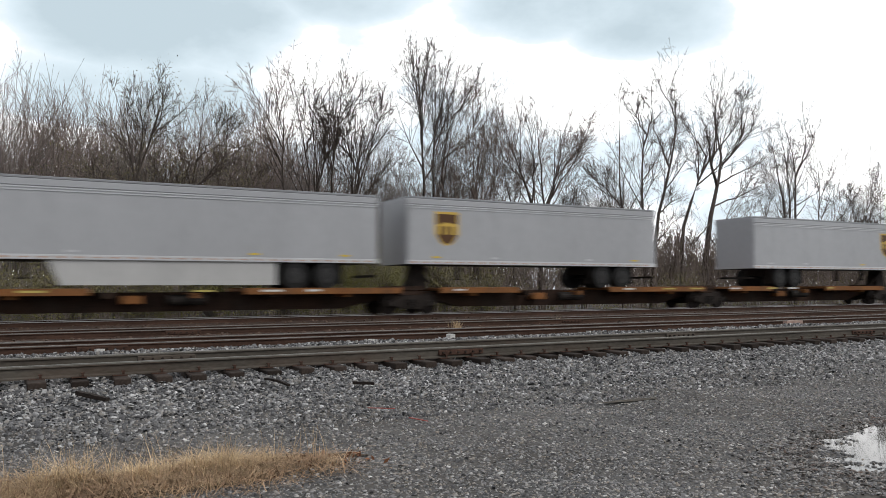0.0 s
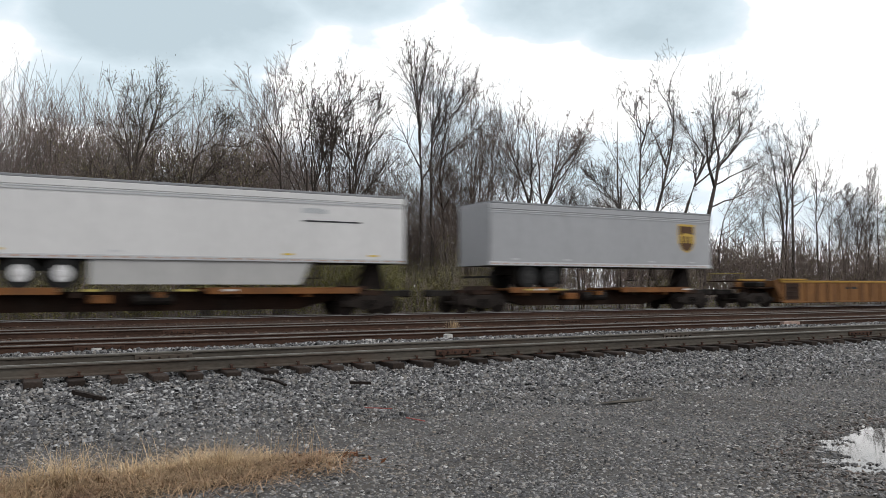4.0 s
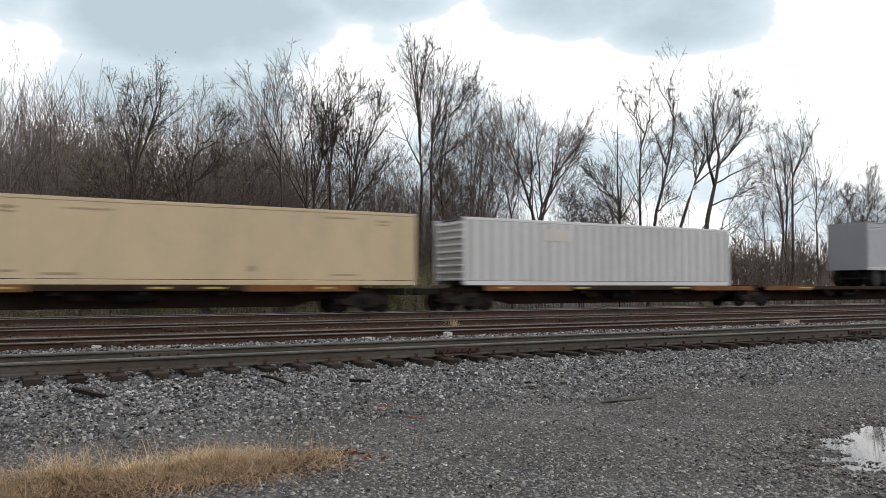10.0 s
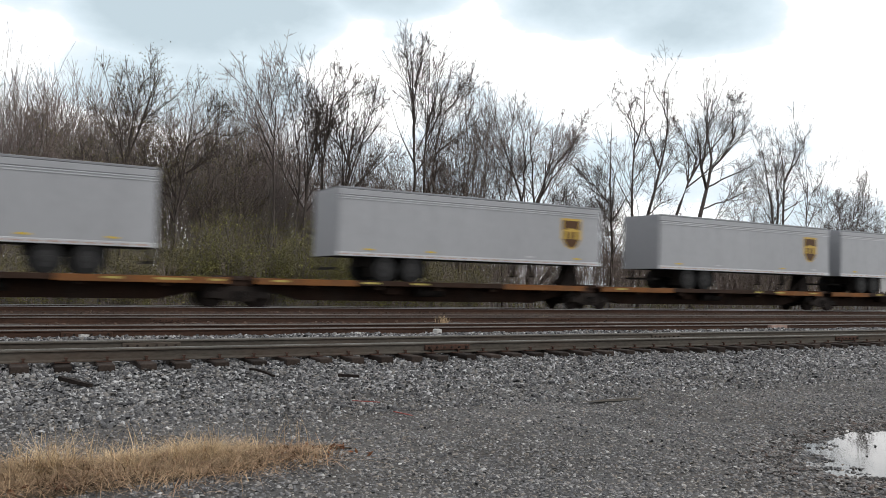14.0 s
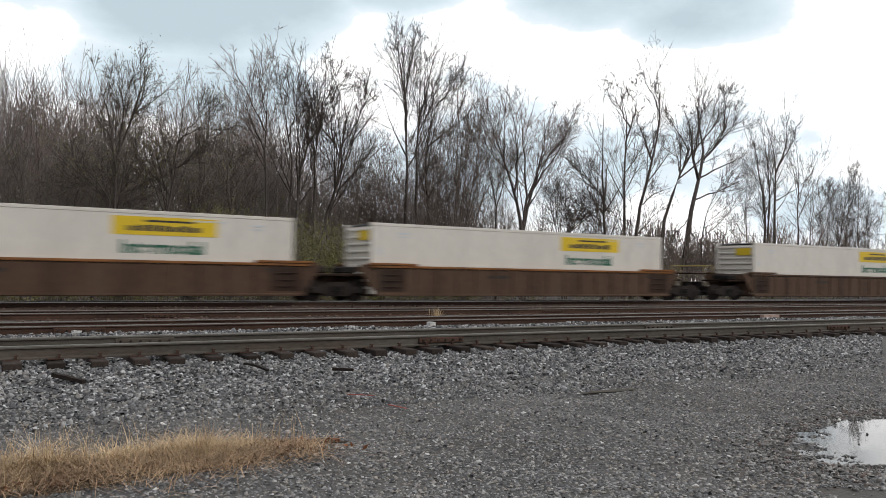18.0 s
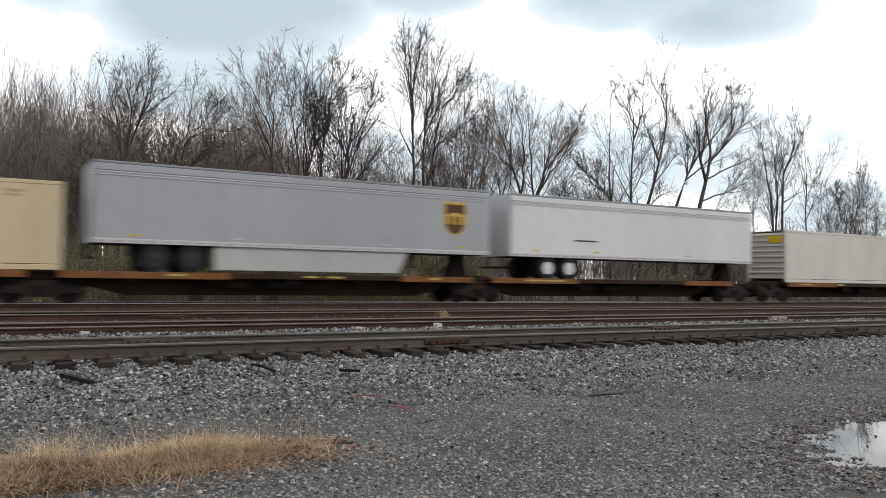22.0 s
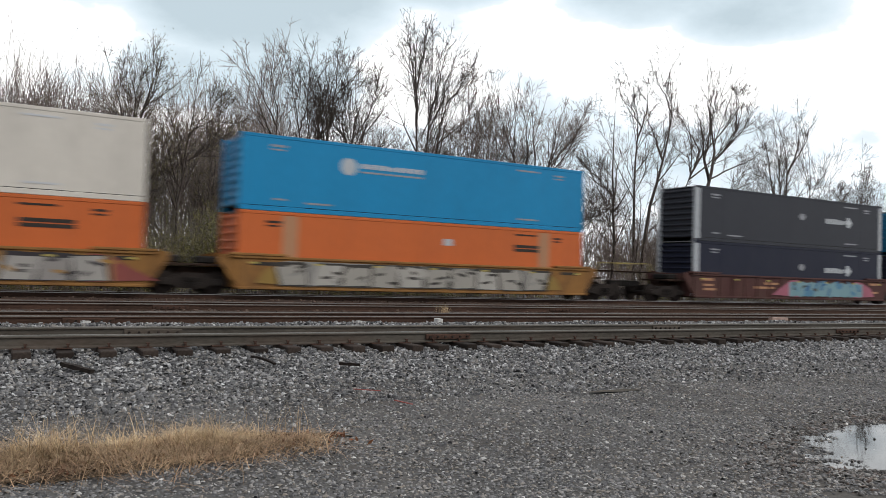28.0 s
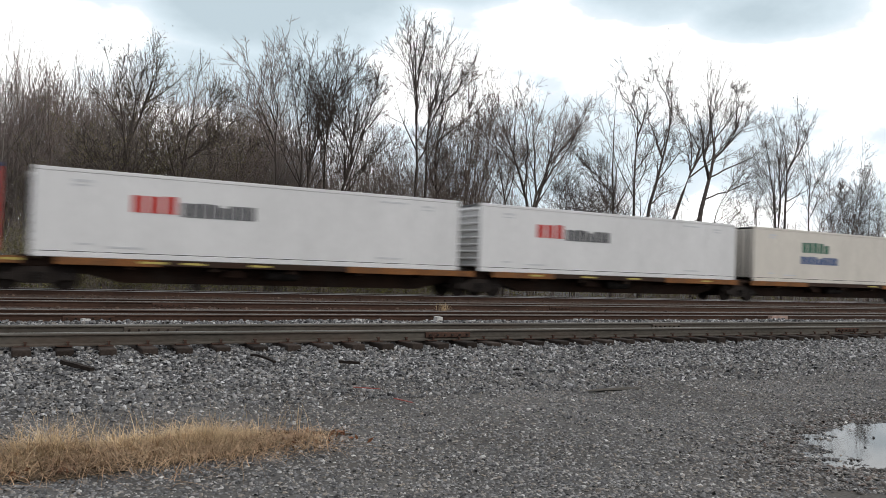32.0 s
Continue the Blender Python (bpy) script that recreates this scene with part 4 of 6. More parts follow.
def trailer(s, L, top, mat, label, wheels="right", skirt=False, logo=None, rim=None, seed=0, single=False):
    """A highway semi-trailer standing on a spine car."""
    t = thing("semi_trailer", label, "trailer", "trailers on the train")
    zd, bot = 1.062, 2.06
    h = top
    part("side", boxes((0.06, L - 0.06, NEAR_Y, HALF, bot + 0.16, h - 0.34)), mat, t)
    for y in (NEAR_Y - 0.012, HALF - 0.05):
        part("top_rail", boxes((0.0, L, y, y + 0.062, h - 0.33, h - 0.10), bevel=0.012), mat, t)
        part("bottom_rail", boxes((0.0, L, y, y + 0.062, bot, bot + 0.17), bevel=0.012), M_GREYTRIM, t, "pale aluminium lower rail")
        part("cap_rail", boxes((0.02, L - 0.02, y + 0.006, y + 0.06, h - 0.098, h), bevel=0.02), M_ROOF, t)
        for dz in (0.36, 0.45):
            part("trim_strip", boxes((0.02, L - 0.02, y - 0.012, y - 0.001, h - dz - 0.035, h - dz)) if y < 0 else boxes((0.02, L - 0.02, y + 0.063, y + 0.07, h - dz - 0.035, h - dz)), M_GREYTRIM, t)
    part("roof", boxes((0.03, L - 0.03, NEAR_Y + 0.05, HALF - 0.05, h - 0.05, h - 0.015)), M_ROOF, t, "grey roof skin")
    part("end_panel", boxes((0.0, 0.05, NEAR_Y + 0.05, HALF - 0.05, bot, h - 0.05), bevel=0.01), mat, t)
    part("end_panel", boxes((L - 0.05, L, NEAR_Y + 0.05, HALF - 0.05, bot, h - 0.05), bevel=0.01), mat, t)
    part("floor", boxes((0.06, L - 0.06, NEAR_Y + 0.06, HALF - 0.06, bot + 0.0, bot + 0.15)), M_DARK, t)
    n = int(L / 1.25)
    for k in range(1, n):
        x = L * k / n
        part("panel_joint", boxes((x - 0.008, x + 0.008, NEAR_Y - 0.005, NEAR_Y - 0.001, bot + 0.18, h - 0.40)), mat, t)
    wx = L - 3.4 if wheels == "right" else 2.1
    if single:
        wx = 1.2 if wheels == "left" else L - 1.2
    trailer_wheels(t, wx, zd, rim or M_RIM) if not single else trailer_wheels(t, wx - 0.3, zd, rim or M_RIM)
    part("bogie_frame", boxes((wx - 0.7, wx + 1.95, -0.6, 0.6, zd + 0.62, bot - 0.01), bevel=0.02), M_DARK, t)
    for dx in (-0.62, 1.85):
        part("mud_flap", boxes((wx + dx, wx + dx + 0.02, -1.25, -0.68, zd + 0.2, bot - 0.02)), M_DARK, t)
    nose = 1.0 if wheels == "right" else L - 1.0
    d = 1 if wheels == "right" else -1
    bm = bmesh.new()
    prism(bm, [(nose - 0.5, zd - 0.02), (nose + 0.5, zd - 0.02), (nose + 0.25, bot - 0.005), (nose - 0.1, bot - 0.005)], -0.35, 0.35)
    tube(bm, (nose + d * 0.2, -0.5, bot - 0.1), (nose + d * 1.4, -0.5, zd), 0.05, 0.05, 6)
    tube(bm, (nose + d * 0.2, 0.5, bot - 0.1), (nose + d * 1.4, 0.5, zd), 0.05, 0.05, 6)
    part("hitch_stand", bm, M_TRUCK, t, "grimy collapsible hitch stand")
    lg = nose + d * 2.6
    for y in (-0.8, 0.8):
        bm = boxes((lg - 0.06, lg + 0.06, y - 0.06, y + 0.06, zd + 0.42, bot - 0.005))
        box(bm, lg - 0.14, lg + 0.14, y - 0.12, y + 0.12, zd + 0.38, zd + 0.42)
        part("landing_leg", bm, M_DARK, t)
    part("rear_guard", boxes((L - 0.12, L - 0.02, -1.1, 1.1, zd + 0.45, zd + 0.55)) if wheels == "right" else boxes((0.02, 0.12, -1.1, 1.1, zd + 0.45, zd + 0.55)), M_DARK, t)
    for dy in (-0.7, 0.7):
        xx = L - 0.1 if wheels == "right" else 0.04
        part("guard_strut", boxes((xx, xx + 0.06, dy - 0.04, dy + 0.04, zd + 0.5, bot)), M_DARK, t)
    if skirt:
        p, q = (4.3, wx - 0.75) if wheels == "right" else (wx + 2.05, L - 4.0)
        bm = bmesh.new()
        prism(bm, [(p + 0.4 if d > 0 else p, zd + 0.15), (q if d > 0 else q - 0.4, zd + 0.15), (q, bot + 0.0), (p, bot + 0.0)], -1.24, -1.21)
        part("side_skirt", bm, M_SKIRT_GROOVE, t, "pale aerodynamic side skirt")
    if logo == "left":
        badge(t, 1.3, h - 2.05)
    elif logo == "right":
        badge(t, L - 2.35, h - 2.05)
    r = random.Random(seed)
    for x in (1.2, L * 0.3, L * 0.68, L - 1.6):
        plate(t, "marking", x, x + 0.35, bot + 0.26, bot + 0.33, M_YEL if r.random() < 0.5 else M_GREYTRIM, 0.008)
    bm = bmesh.new()
    k = 0
    while k * 0.55 < L - 0.5:
        box(bm, 0.2 + k * 0.55, 0.42 + k * 0.55, NEAR_Y - 0.017, NEAR_Y - 0.0125, bot + 0.06, bot + 0.11)
        k += 1
    tagged(part("reflective_tape", bm, M_TANPOST, t, "dulled red and white reflective tape"), kind="stuff")
    return placed(t, s)


# which trucks carry which cars: truck places along the train, in metres at the start of the clip
SPINES = [
    ("rust", [-3.2, 14.2, 31.4, 46.4]), ("rust", [52.6, 69.4, 86.3, 103.9, 120.0]), ("rust", [125.4, 138.0]),
    ("dark", [228.8, 246.1, 264.3, 281.0]), ("dark", [286.0, 303.9, 321.2, 339.3]),
    ("dark", [367.7, 383.8, 400.5, 418.1, 434.6, 451.5]), ("dark", [540.6, 557.3, 574.3, 591.9, 608.9, 625.2]),
    ("dark", [628.8, 646.1, 662.9, 680.5, 697.6, 713.1]), ("dark", [843.0, 859.7, 876.9, 893.6, 911.0]),
]
YW = "faded yellow well car with ribbed rusty side sills"
WELLS = [
    ([143.0, 162.6, 182.2, 201.2], M_RUSTYELLOW, M_YELLOWTOP, YW, {}),
    ([205.3, 224.5], M_YELLOWCAR, M_YELLOWCAR, "yellow well car covered in green and white graffiti", {0: ("green", 0.14, 0.70, "white", 0.74, 0.95)}),
    ([344.3, 363.7], M_RUSTYELLOW, M_YELLOWTOP, YW, {}),
    ([456.2, 475.7, 495.3, 514.7], M_BROWNCAR, M_RUSTDECK, "brown well car with worn ribbed side sills", {}),
    ([518.1, 537.7], M_BROWNCAR, M_BROWNCAR, "dark brown single well car with dirty sides", {}),
    ([718.1, 738.0, 757.5, 776.9], M_YELLOWCAR, M_YELLOWCAR, "yellow well car with white graffiti on its side", {0: ("white", 0.1, 0.9), 1: ("mixed", 0.08, 0.93), 2: ("white", 0.1, 0.86)}),
    ([781.0, 800.5, 819.8, 839.1], M_REDCAR, M_REDCAR, "maroon well car with coloured graffiti on its side", {0: ("blue", 0.45, 0.86), 1: ("aqua", 0.42, 0.84), 2: ("sea", 0.55, 0.88)}),
]
n_seed = 0
for style, trucks in SPINES:
    for s in trucks:
        truck(s)
    for k in range(len(trucks) - 1):
        n_seed += 1
        spine_unit(trucks[k], trucks[k + 1], k == 0, k == len(trucks) - 2, style, n_seed)
for trucks, mat, top, label, art in WELLS:
    for s in trucks:
        truck(s)
    for k in range(len(trucks) - 1):
        n_seed += 1
        well_unit(trucks[k], trucks[k + 1], k == 0, k == len(trucks) - 2, mat, top, label, n_seed, art.get(k))

# trailers
GREY = "light grey semi-trailer with a gold shield badge"
for k, (s, L, top, wheels, skirt, logo) in enumerate([
    (-3.57, 16.15, 4.80, "right", True, None), (13.87, 13.66, 4.87, "right", False, "left"), (34.55, 13.58, 4.87, "left", False, "right"),
    (51.63, 16.08, 4.86, "right", True, "left"), (70.43, 16.09, 4.83, "left", True, "right"), (125.52, 13.6, 4.88, "left", False, "right"),
    (367.31, 13.43, 4.88, "right", False, "left"), (387.5, 13.42, 4.82, "left", False, "right"), (404.73, 13.65, 4.82, "left", False, "right"),
    (419.45, 15.4, 4.82, "left", True, "right"), (436.33, 16.15, 4.87, "left", True, "right"), (559.01, 15.8, 4.90, "left", True, "right"), (593.30, 16.0, 4.88, "left", True, "right"),
]):
    trailer(s, L, top, M_GREY, GREY + (" and pale side skirt" if skirt else ""), wheels, skirt, logo, seed=k)
for k, (s, L, top) in enumerate([(313.55, 8.62, 4.97), (332.39, 8.32, 4.99)]):
    trailer(s, L, top, M_GREY, "short light grey pup trailer with a gold shield badge", "left", k == 0, "right", seed=30 + k, single=True)
w1 = trailer(105.5, 15.95, 4.80, M_WHITE, "white semi-trailer with white wheels and faint lettering", "left", True, None, M_WHITERIM, 40)
bars(w1, "lettering", 11.6, 12.6, 3.95, 4.15, M_PALELOGO, 5)
plate(w1, "lettering_bar", 11.6, 14.0, 3.62, 3.68, M_INK)
w2 = trailer(610.4, 15.93, 4.88, M_WHITE, "clean white semi-trailer with white wheels", "left", False, None, M_WHITERIM, 41)
plate(w2, "lettering_bar", 3.6, 5.0, 2.85, 2.92, M_INK)

# containers
def cream_box(s, z, L=16.15, h=2.9, at=0.61):
    c = container(s, z, L, h, M_CREAM, "cream white freight container with a yellow panel", seed=int(s))
    marks(c, L, h, M_GREYTRIM, int(s))
    x = L * at
    plate(c, "panel", x - 0.15, x + 3.4, h - 0.86, h - 0.22, M_YEL, label="yellow name panel")
    plate(c, "panel_border", x + 0.9, x + 2.6, h - 0.40, h - 0.33, M_INK, 0.007)
    bars(c, "panel_lettering", x + 0.35, x + 2.9, h - 0.72, h - 0.50, M_INK, 7, int(s))
    wm = word_mesh("Intermodal", 0.62)
    part("lettering", wm, None, c, "dark green word", at=pose(x + 0.12, FACE - 0.001, h - 1.48, 90, 0, 0))
    for k in range(2):
        plate(c, "end_stencil", 0.30, 0.46, 0.6 + k, 0.9 + k, M_GREYTRIM)
    part("end_sign", boxes((-0.012, -0.002, NEAR_Y + 0.2, -0.1, h - 0.7, h - 0.3)), M_YEL, c, "yellow end sign")
    return c


WORDS = {}


def word_mesh(text, size):
    if text not in WORDS:
        cu = bpy.data.curves.new("word", "FONT")
        cu.body, cu.size, cu.extrude, cu.offset = text, size, 0.003, 0.02
        ob = bpy.data.objects.new("word", cu)
        scene.collection.objects.link(ob)
        dg = bpy.context.evaluated_depsgraph_get()
        me = bpy.data.meshes.new_from_object(ob.evaluated_get(dg))
        bpy.data.objects.remove(ob)
        w = max(v.co.x for v in me.vertices)
        for v in me.vertices:
            v.co.x *= 2.85 / w
        me.materials.clear()
        me.materials.append(M_GREEN)
        WORDS[text] = me
    return WORDS[text]


for s in (457.78, 477.21, 496.63, 519.82):
    cream_box(s, 0.302)
for s, at in ((629.14, 0.625), (646.26, 0.2), (663.5, 0.2), (680.61, 0.2), (698.92, 0.2)):
    cream_box(s, 1.11, h=2.95, at=at)


def beige_box(s, worn=False):
    c = container(s, 1.11, 16.15, 2.93, M_BEIGE, "beige freight container" + (" with rust stains" if worn else " with faint stencils"), seed=int(s))
    marks(c, 16.15, 2.93, M_BEIGEMARK, int(s))
    bars(c, "stencil", 3.1, 4.6, 2.52, 2.59, M_BEIGEMARK, 7)
    plate(c, "round_mark", 9.2, 9.5, 0.5, 0.7, M_BEIGEMARK)
    return c


for s in (88.64, 246.32, 267.02, 540.74, 576.28):
    beige_box(s, s == 540.74)
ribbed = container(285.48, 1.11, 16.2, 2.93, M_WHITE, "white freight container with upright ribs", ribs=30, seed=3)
plate(ribbed, "patch", 4.2, 5.6, 2.0, 2.55, M_CREAM, 0.03)
teal = container(227.87, 1.11, 16.15, 2.9, M_TEALDARK, "dark teal freight container with a yellow bracket emblem", seed=4)
marks(teal, 16.15, 2.9, M_DULLYELLOW, 4)
plate(teal, "lettering_bar", 5.3, 9.3, 1.45, 1.6, M_DULLYELLOW)
for x0, x1, z0, z1 in ((9.6, 9.78, 0.62, 2.25), (9.78, 10.15, 0.62, 0.74), (9.78, 10.15, 2.13, 2.25), (12.92, 13.1, 0.62, 2.25), (12.55, 12.92, 0.62, 0.74), (12.55, 12.92, 2.13, 2.25), (9.95, 10.6, 0.40, 0.56), (12.2, 12.85, 0.40, 0.56)):
    plate(teal, "bracket", x0, x1, z0, z1, M_DULLYELLOW, 0.005)
bars(teal, "emblem", 10.25, 12.5, 1.1, 2.0, M_DULLYELLOW, 3)
plate(teal, "emblem_line", 10.35, 12.4, 0.82, 0.92, M_DULLYELLOW)
plate(teal, "emblem_line", 10.35, 12.4, 0.66, 0.74, M_DULLYELLOW)


def orange_box(s, z, h=2.87, upper=True):
    c = container(s, z, 16.15, h, M_ORANGE, "orange freight container with dark lettering bars", seed=int(s * 3))
    marks(c, 16.15, h, M_BLACKBAR, int(s))
    x = 12.3 if upper else 2.9
    plate(c, "lettering_bar", x, x + 1.7, h - 1.05, h - 0.92, M_BLACKBAR)
    plate(c, "lettering_bar", x, x + 1.7, h - 0.88, h - 0.75, M_BLACKBAR)
    for zz in (h - 0.95, h - 2.2):
        plate(c, "label_plate", 8.7, 9.15, zz, zz + 0.28, M_PALELOGO)
    return c


LOW, UP = 0.302, 3.175
orange_box(345.91, LOW, upper=False)
orange_box(345.91, UP)
for s in (720.18, 739.61):
    orange_box(s, LOW)
    cream_box(s, UP, at=0.22)
worn = orange_box(759.02, LOW)
for x in (1.7, 13.65):
    plate(worn, "worn_post", x, x + 0.6, 0.2, 2.72, M_TANPOST, 0.008, "worn tan lifting post")
blue = container(759.02, UP, 16.15, 2.87, M_BLUE, "bright blue freight container with a pale round emblem", seed=8)
emblems = [(blue, 4.3)]
orange_box(821.23, LOW)
cream_box(821.23, UP, at=0.19)


def navy_box(s, z, mat, label, flip=False):
    c = container(s, z, 16.15, 2.87, mat, label, posts=M_PALELOGO, seed=int(s) + 5)
    marks(c, 16.15, 2.87, M_DULLMARK, int(s))
    x = 10.7 if not flip else 2.3
    bars(c, "lettering", x, x + 1.75, 1.5, 1.8, M_PALELOGO, 5)
    bm = bmesh.new()
    prism(bm, [(x + 1.8, 1.55), (x + 2.0, 1.55), (x + 2.0, 1.35), (x + 2.2, 1.35), (x + 2.5, 1.65), (x + 2.2, 1.95), (x + 2.0, 1.95), (x + 2.0, 1.75), (x + 1.8, 1.75)], FACE - 0.005, FACE)
    part("emblem", bm, M_PALELOGO, c, "pale arrow emblem")
    bm = bmesh.new()
    prism(bm, [(8.3, 1.75), (8.45, 1.57), (8.7, 1.57), (8.85, 1.75), (8.7, 1.93), (8.45, 1.93)], FACE - 0.005, FACE)
    part("emblem", bm, M_DULLMARK, c)
    for x0 in (0.0, 15.85):
        plate(c, "pale_post", x0 + 0.005, x0 + 0.295, 0.13, 2.74, M_PALELOGO, 0.016)
    for zz in (0.62, 1.2, 1.8, 2.35):
        for x0 in (0.07, 15.93):
            plate(c, "stencil_bar", x0, x0 + 0.16, zz, zz + 0.05, M_DULLMARK, 0.019)
    return c


navy_box(782.62, LOW, M_NAVY, "navy freight container with pale corner posts")
navy_box(782.62, UP, M_CHAR, "charcoal freight container with pale corner posts")
navy_box(801.89, LOW, M_NAVY, "navy freight container with pale corner posts", True)
tealtop = container(801.89, UP, 16.15, 2.87, M_TEAL, "teal blue freight container with a pale round emblem", seed=9)
emblems.append((tealtop, 4.0))
for c, x in emblems:
    marks(c, 16.15, 2.87, M_DULLMARK, 11)
    bm = bmesh.new()
    tube(bm, (x, FACE - 0.005, 1.95), (x, FACE + 0.001, 1.95), 0.34, 0.34, 20)
    part("emblem", bm, M_PALELOGO, c, "pale round emblem")
    bars(c, "lettering", x + 0.5, x + 3.4, 1.93, 2.13, M_PALELOGO, 9)
    plate(c, "lettering_bar", x + 0.5, x + 3.3, 1.75, 1.82, M_DULLMARK)
royal = container(842.37, 1.11, 16.15, 2.95, M_ROYAL, "royal blue freight container with red end posts", posts=M_RED, seed=12)
marks(royal, 16.15, 2.95, M_DULLMARK, 12)
bm = bmesh.new()
for k in range(9):
    zz = 1.85 + k * 0.1
    hw = 0.85 * math.sqrt(max(0.05, 1 - ((k - 4) / 4.6) ** 2))
    box(bm, 3.3 - hw, 3.3 + hw, FACE - 0.005, FACE + 0.001, zz, zz + 0.055)
part("globe_emblem", bm, M_PALELOGO, royal, "pale striped globe emblem")
bars(royal, "red_lettering", 5.2, 7.3, 1.35, 1.78, M_RED, 5)
bars(royal, "pale_lettering", 7.4, 11.0, 1.25, 1.75, M_PALELOGO, 8)
for x0, x1, z0, z1 in ((1.6, 2.3, 2.2, 2.5), (1.6, 2.3, 1.7, 2.0), (8.2, 8.8, 2.35, 2.6)):
    plate(royal, "label_plate", x0, x1, z0, z1, M_PALELOGO)
for s in (859.46, 876.69):
    c = container(s, 1.11, 16.15, 2.97, M_WHITE, "white freight container with red and black lettering", seed=int(s))
    marks(c, 16.15, 2.97, M_GREYTRIM, int(s))
    bars(c, "red_lettering", 3.05, 4.65, 1.62, 2.24, M_RED, 3)
    bars(c, "black_lettering", 4.72, 7.4, 1.55, 2.08, M_INK, 8)
cool = container(894.32, 1.11, 16.15, 2.97, M_CREAM, "cream refrigerated container with green and blue lettering", end="doors", seed=15)
marks(cool, 16.15, 2.97, M_GREYTRIM, 15)
bars(cool, "green_lettering", 4.1, 6.6, 1.7, 2.3, M_GREEN, 5)
bars(cool, "blue_lettering", 4.0, 7.4, 1.05, 1.5, M_ROYAL, 9)

# ---- gravel ----
def wedge(r, n, y0, y1, margin=0.3):
    """Places over the fan of ground that opens to the east."""
    y = y0 + (y1 - y0) * r.random(n)
    x = -margin + (1.66 * y + 2 * margin) * r.random(n)
    return x, y


def lot_places(seed, n):
    r = np.random.default_rng(seed)
    x, y = wedge(r, n * 2, 3.3, 10.6)
    keep = (y > 6.0 - 0.56 * x) & ((ground_z(x, y) > -0.598) | (np.abs(x - 8.7) > 3) | (r.random(2 * n) < 0.05)) & (((x - 7.6) / 0.55) ** 2 + ((y - 8.35) / 0.12) ** 2 > 0.8)
    return x[keep][:n], y[keep][:n]


def scatter(name, label, xy, lo, hi, material, seed, flat=0.6, lift=0.25, tumble=0.45):
    x, y = xy
    return stones(name, label, len(x), lambda r, n: x, lambda r, n: y, lambda r, n, a, b: lo + (hi - lo) * r.random(n) ** 2.2, material, flat, lift, seed, tumble)


scatter("lot_gravel", "small grey crushed stone spread over the lot", lot_places(3, 82000), 0.010, 0.030, M_FINE, 11, 0.6)
rb = np.random.default_rng(5)
scatter("ballast", "coarse grey ballast sloping down from the sleepers", wedge(rb, 44000, 9.8, 12.1), 0.022, 0.054, M_STONE, 12, 0.8, 0.3, 0.7)
scatter("ballast", "loose ballast thinning out into the lot", wedge(rb, 7000, 8.6, 10.4), 0.02, 0.05, M_STONE, 13, 0.85, 0.25, 0.8)
scatter("ballast", "grey ballast between the siding rails", wedge(rb, 9000, 12.1, 14.6), 0.03, 0.062, M_STONE, 14, 0.85, 0.25, 0.8)
scatter("ballast", "pale ballast between two tracks", wedge(rb, 12000, 14.2, 16.3), 0.03, 0.066, M_STONE, 15, 0.85, 0.25, 0.8)
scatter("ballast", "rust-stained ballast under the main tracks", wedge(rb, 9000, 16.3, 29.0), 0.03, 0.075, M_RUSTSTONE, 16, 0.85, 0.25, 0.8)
rw_ = np.random.default_rng(61)
wa, wq = rw_.random(5200) * 6.283, 0.75 + 0.38 * np.abs(rw_.normal(0, 0.55, 5200))
wx, wy = 8.3 + 2.3 * wq * np.cos(wa), 4.9 + 0.95 * wq * np.sin(wa) + 0.5 * wq * np.cos(wa)
keep = ground_z(wx, wy) > -0.602
scatter("wet_gravel", "wet brown gravel round the puddle", (wx[keep], wy[keep]), 0.014, 0.042, M_WETSTONE, 18, 0.6)
scatter("large_stone", "pale larger stones lying on the lot", lot_places(8, 240), 0.022, 0.048, M_PALESTONE, 17, 0.55)


# ---- dead grass, weeds ----
def blades(name, label, x, y, height, lean, width, material, seed, kind="stuff", ways=None):
    """Bent tapering blades of grass in one mesh."""
    r = np.random.default_rng(seed)
    n = len(x)
    h = height(r, n, x, y)
    a = r.random(n) * 6.283 if ways is None else ways
    out = np.stack([np.cos(a), np.sin(a)], -1)
    side = np.stack([-out[:, 1], out[:, 0]], -1)
    bend = lean * (0.3 + 1.1 * r.random(n))
    base = np.stack([x, y, ground_z(x, y) - 0.005], -1)
    pts = []
    for t, w in ((0, 1.0), (0.45, 0.85), (0.8, 0.5), (1.0, 0.1)):
        p = base + np.concatenate([out * (h * bend * t ** 1.7)[:, None], (h * t * (1 - 0.35 * bend * t))[:, None]], 1)
        s = np.concatenate([side * (width * w * (0.7 + 0.6 * r.random(n)))[:, None] * 0.5, np.zeros((n, 1))], 1)
        pts += [p - s, p + s]
    v = np.stack(pts, 1)
    q = np.array([(0, 1, 3, 2), (2, 3, 5, 4), (4, 5, 7, 6)])
    f = (q[None] + 8 * np.arange(n)[:, None, None]).reshape(-1, 4)
    return tagged(new(name, raw_mesh(name, v.reshape(-1, 3), f, material)), label, "grass", kind=kind)


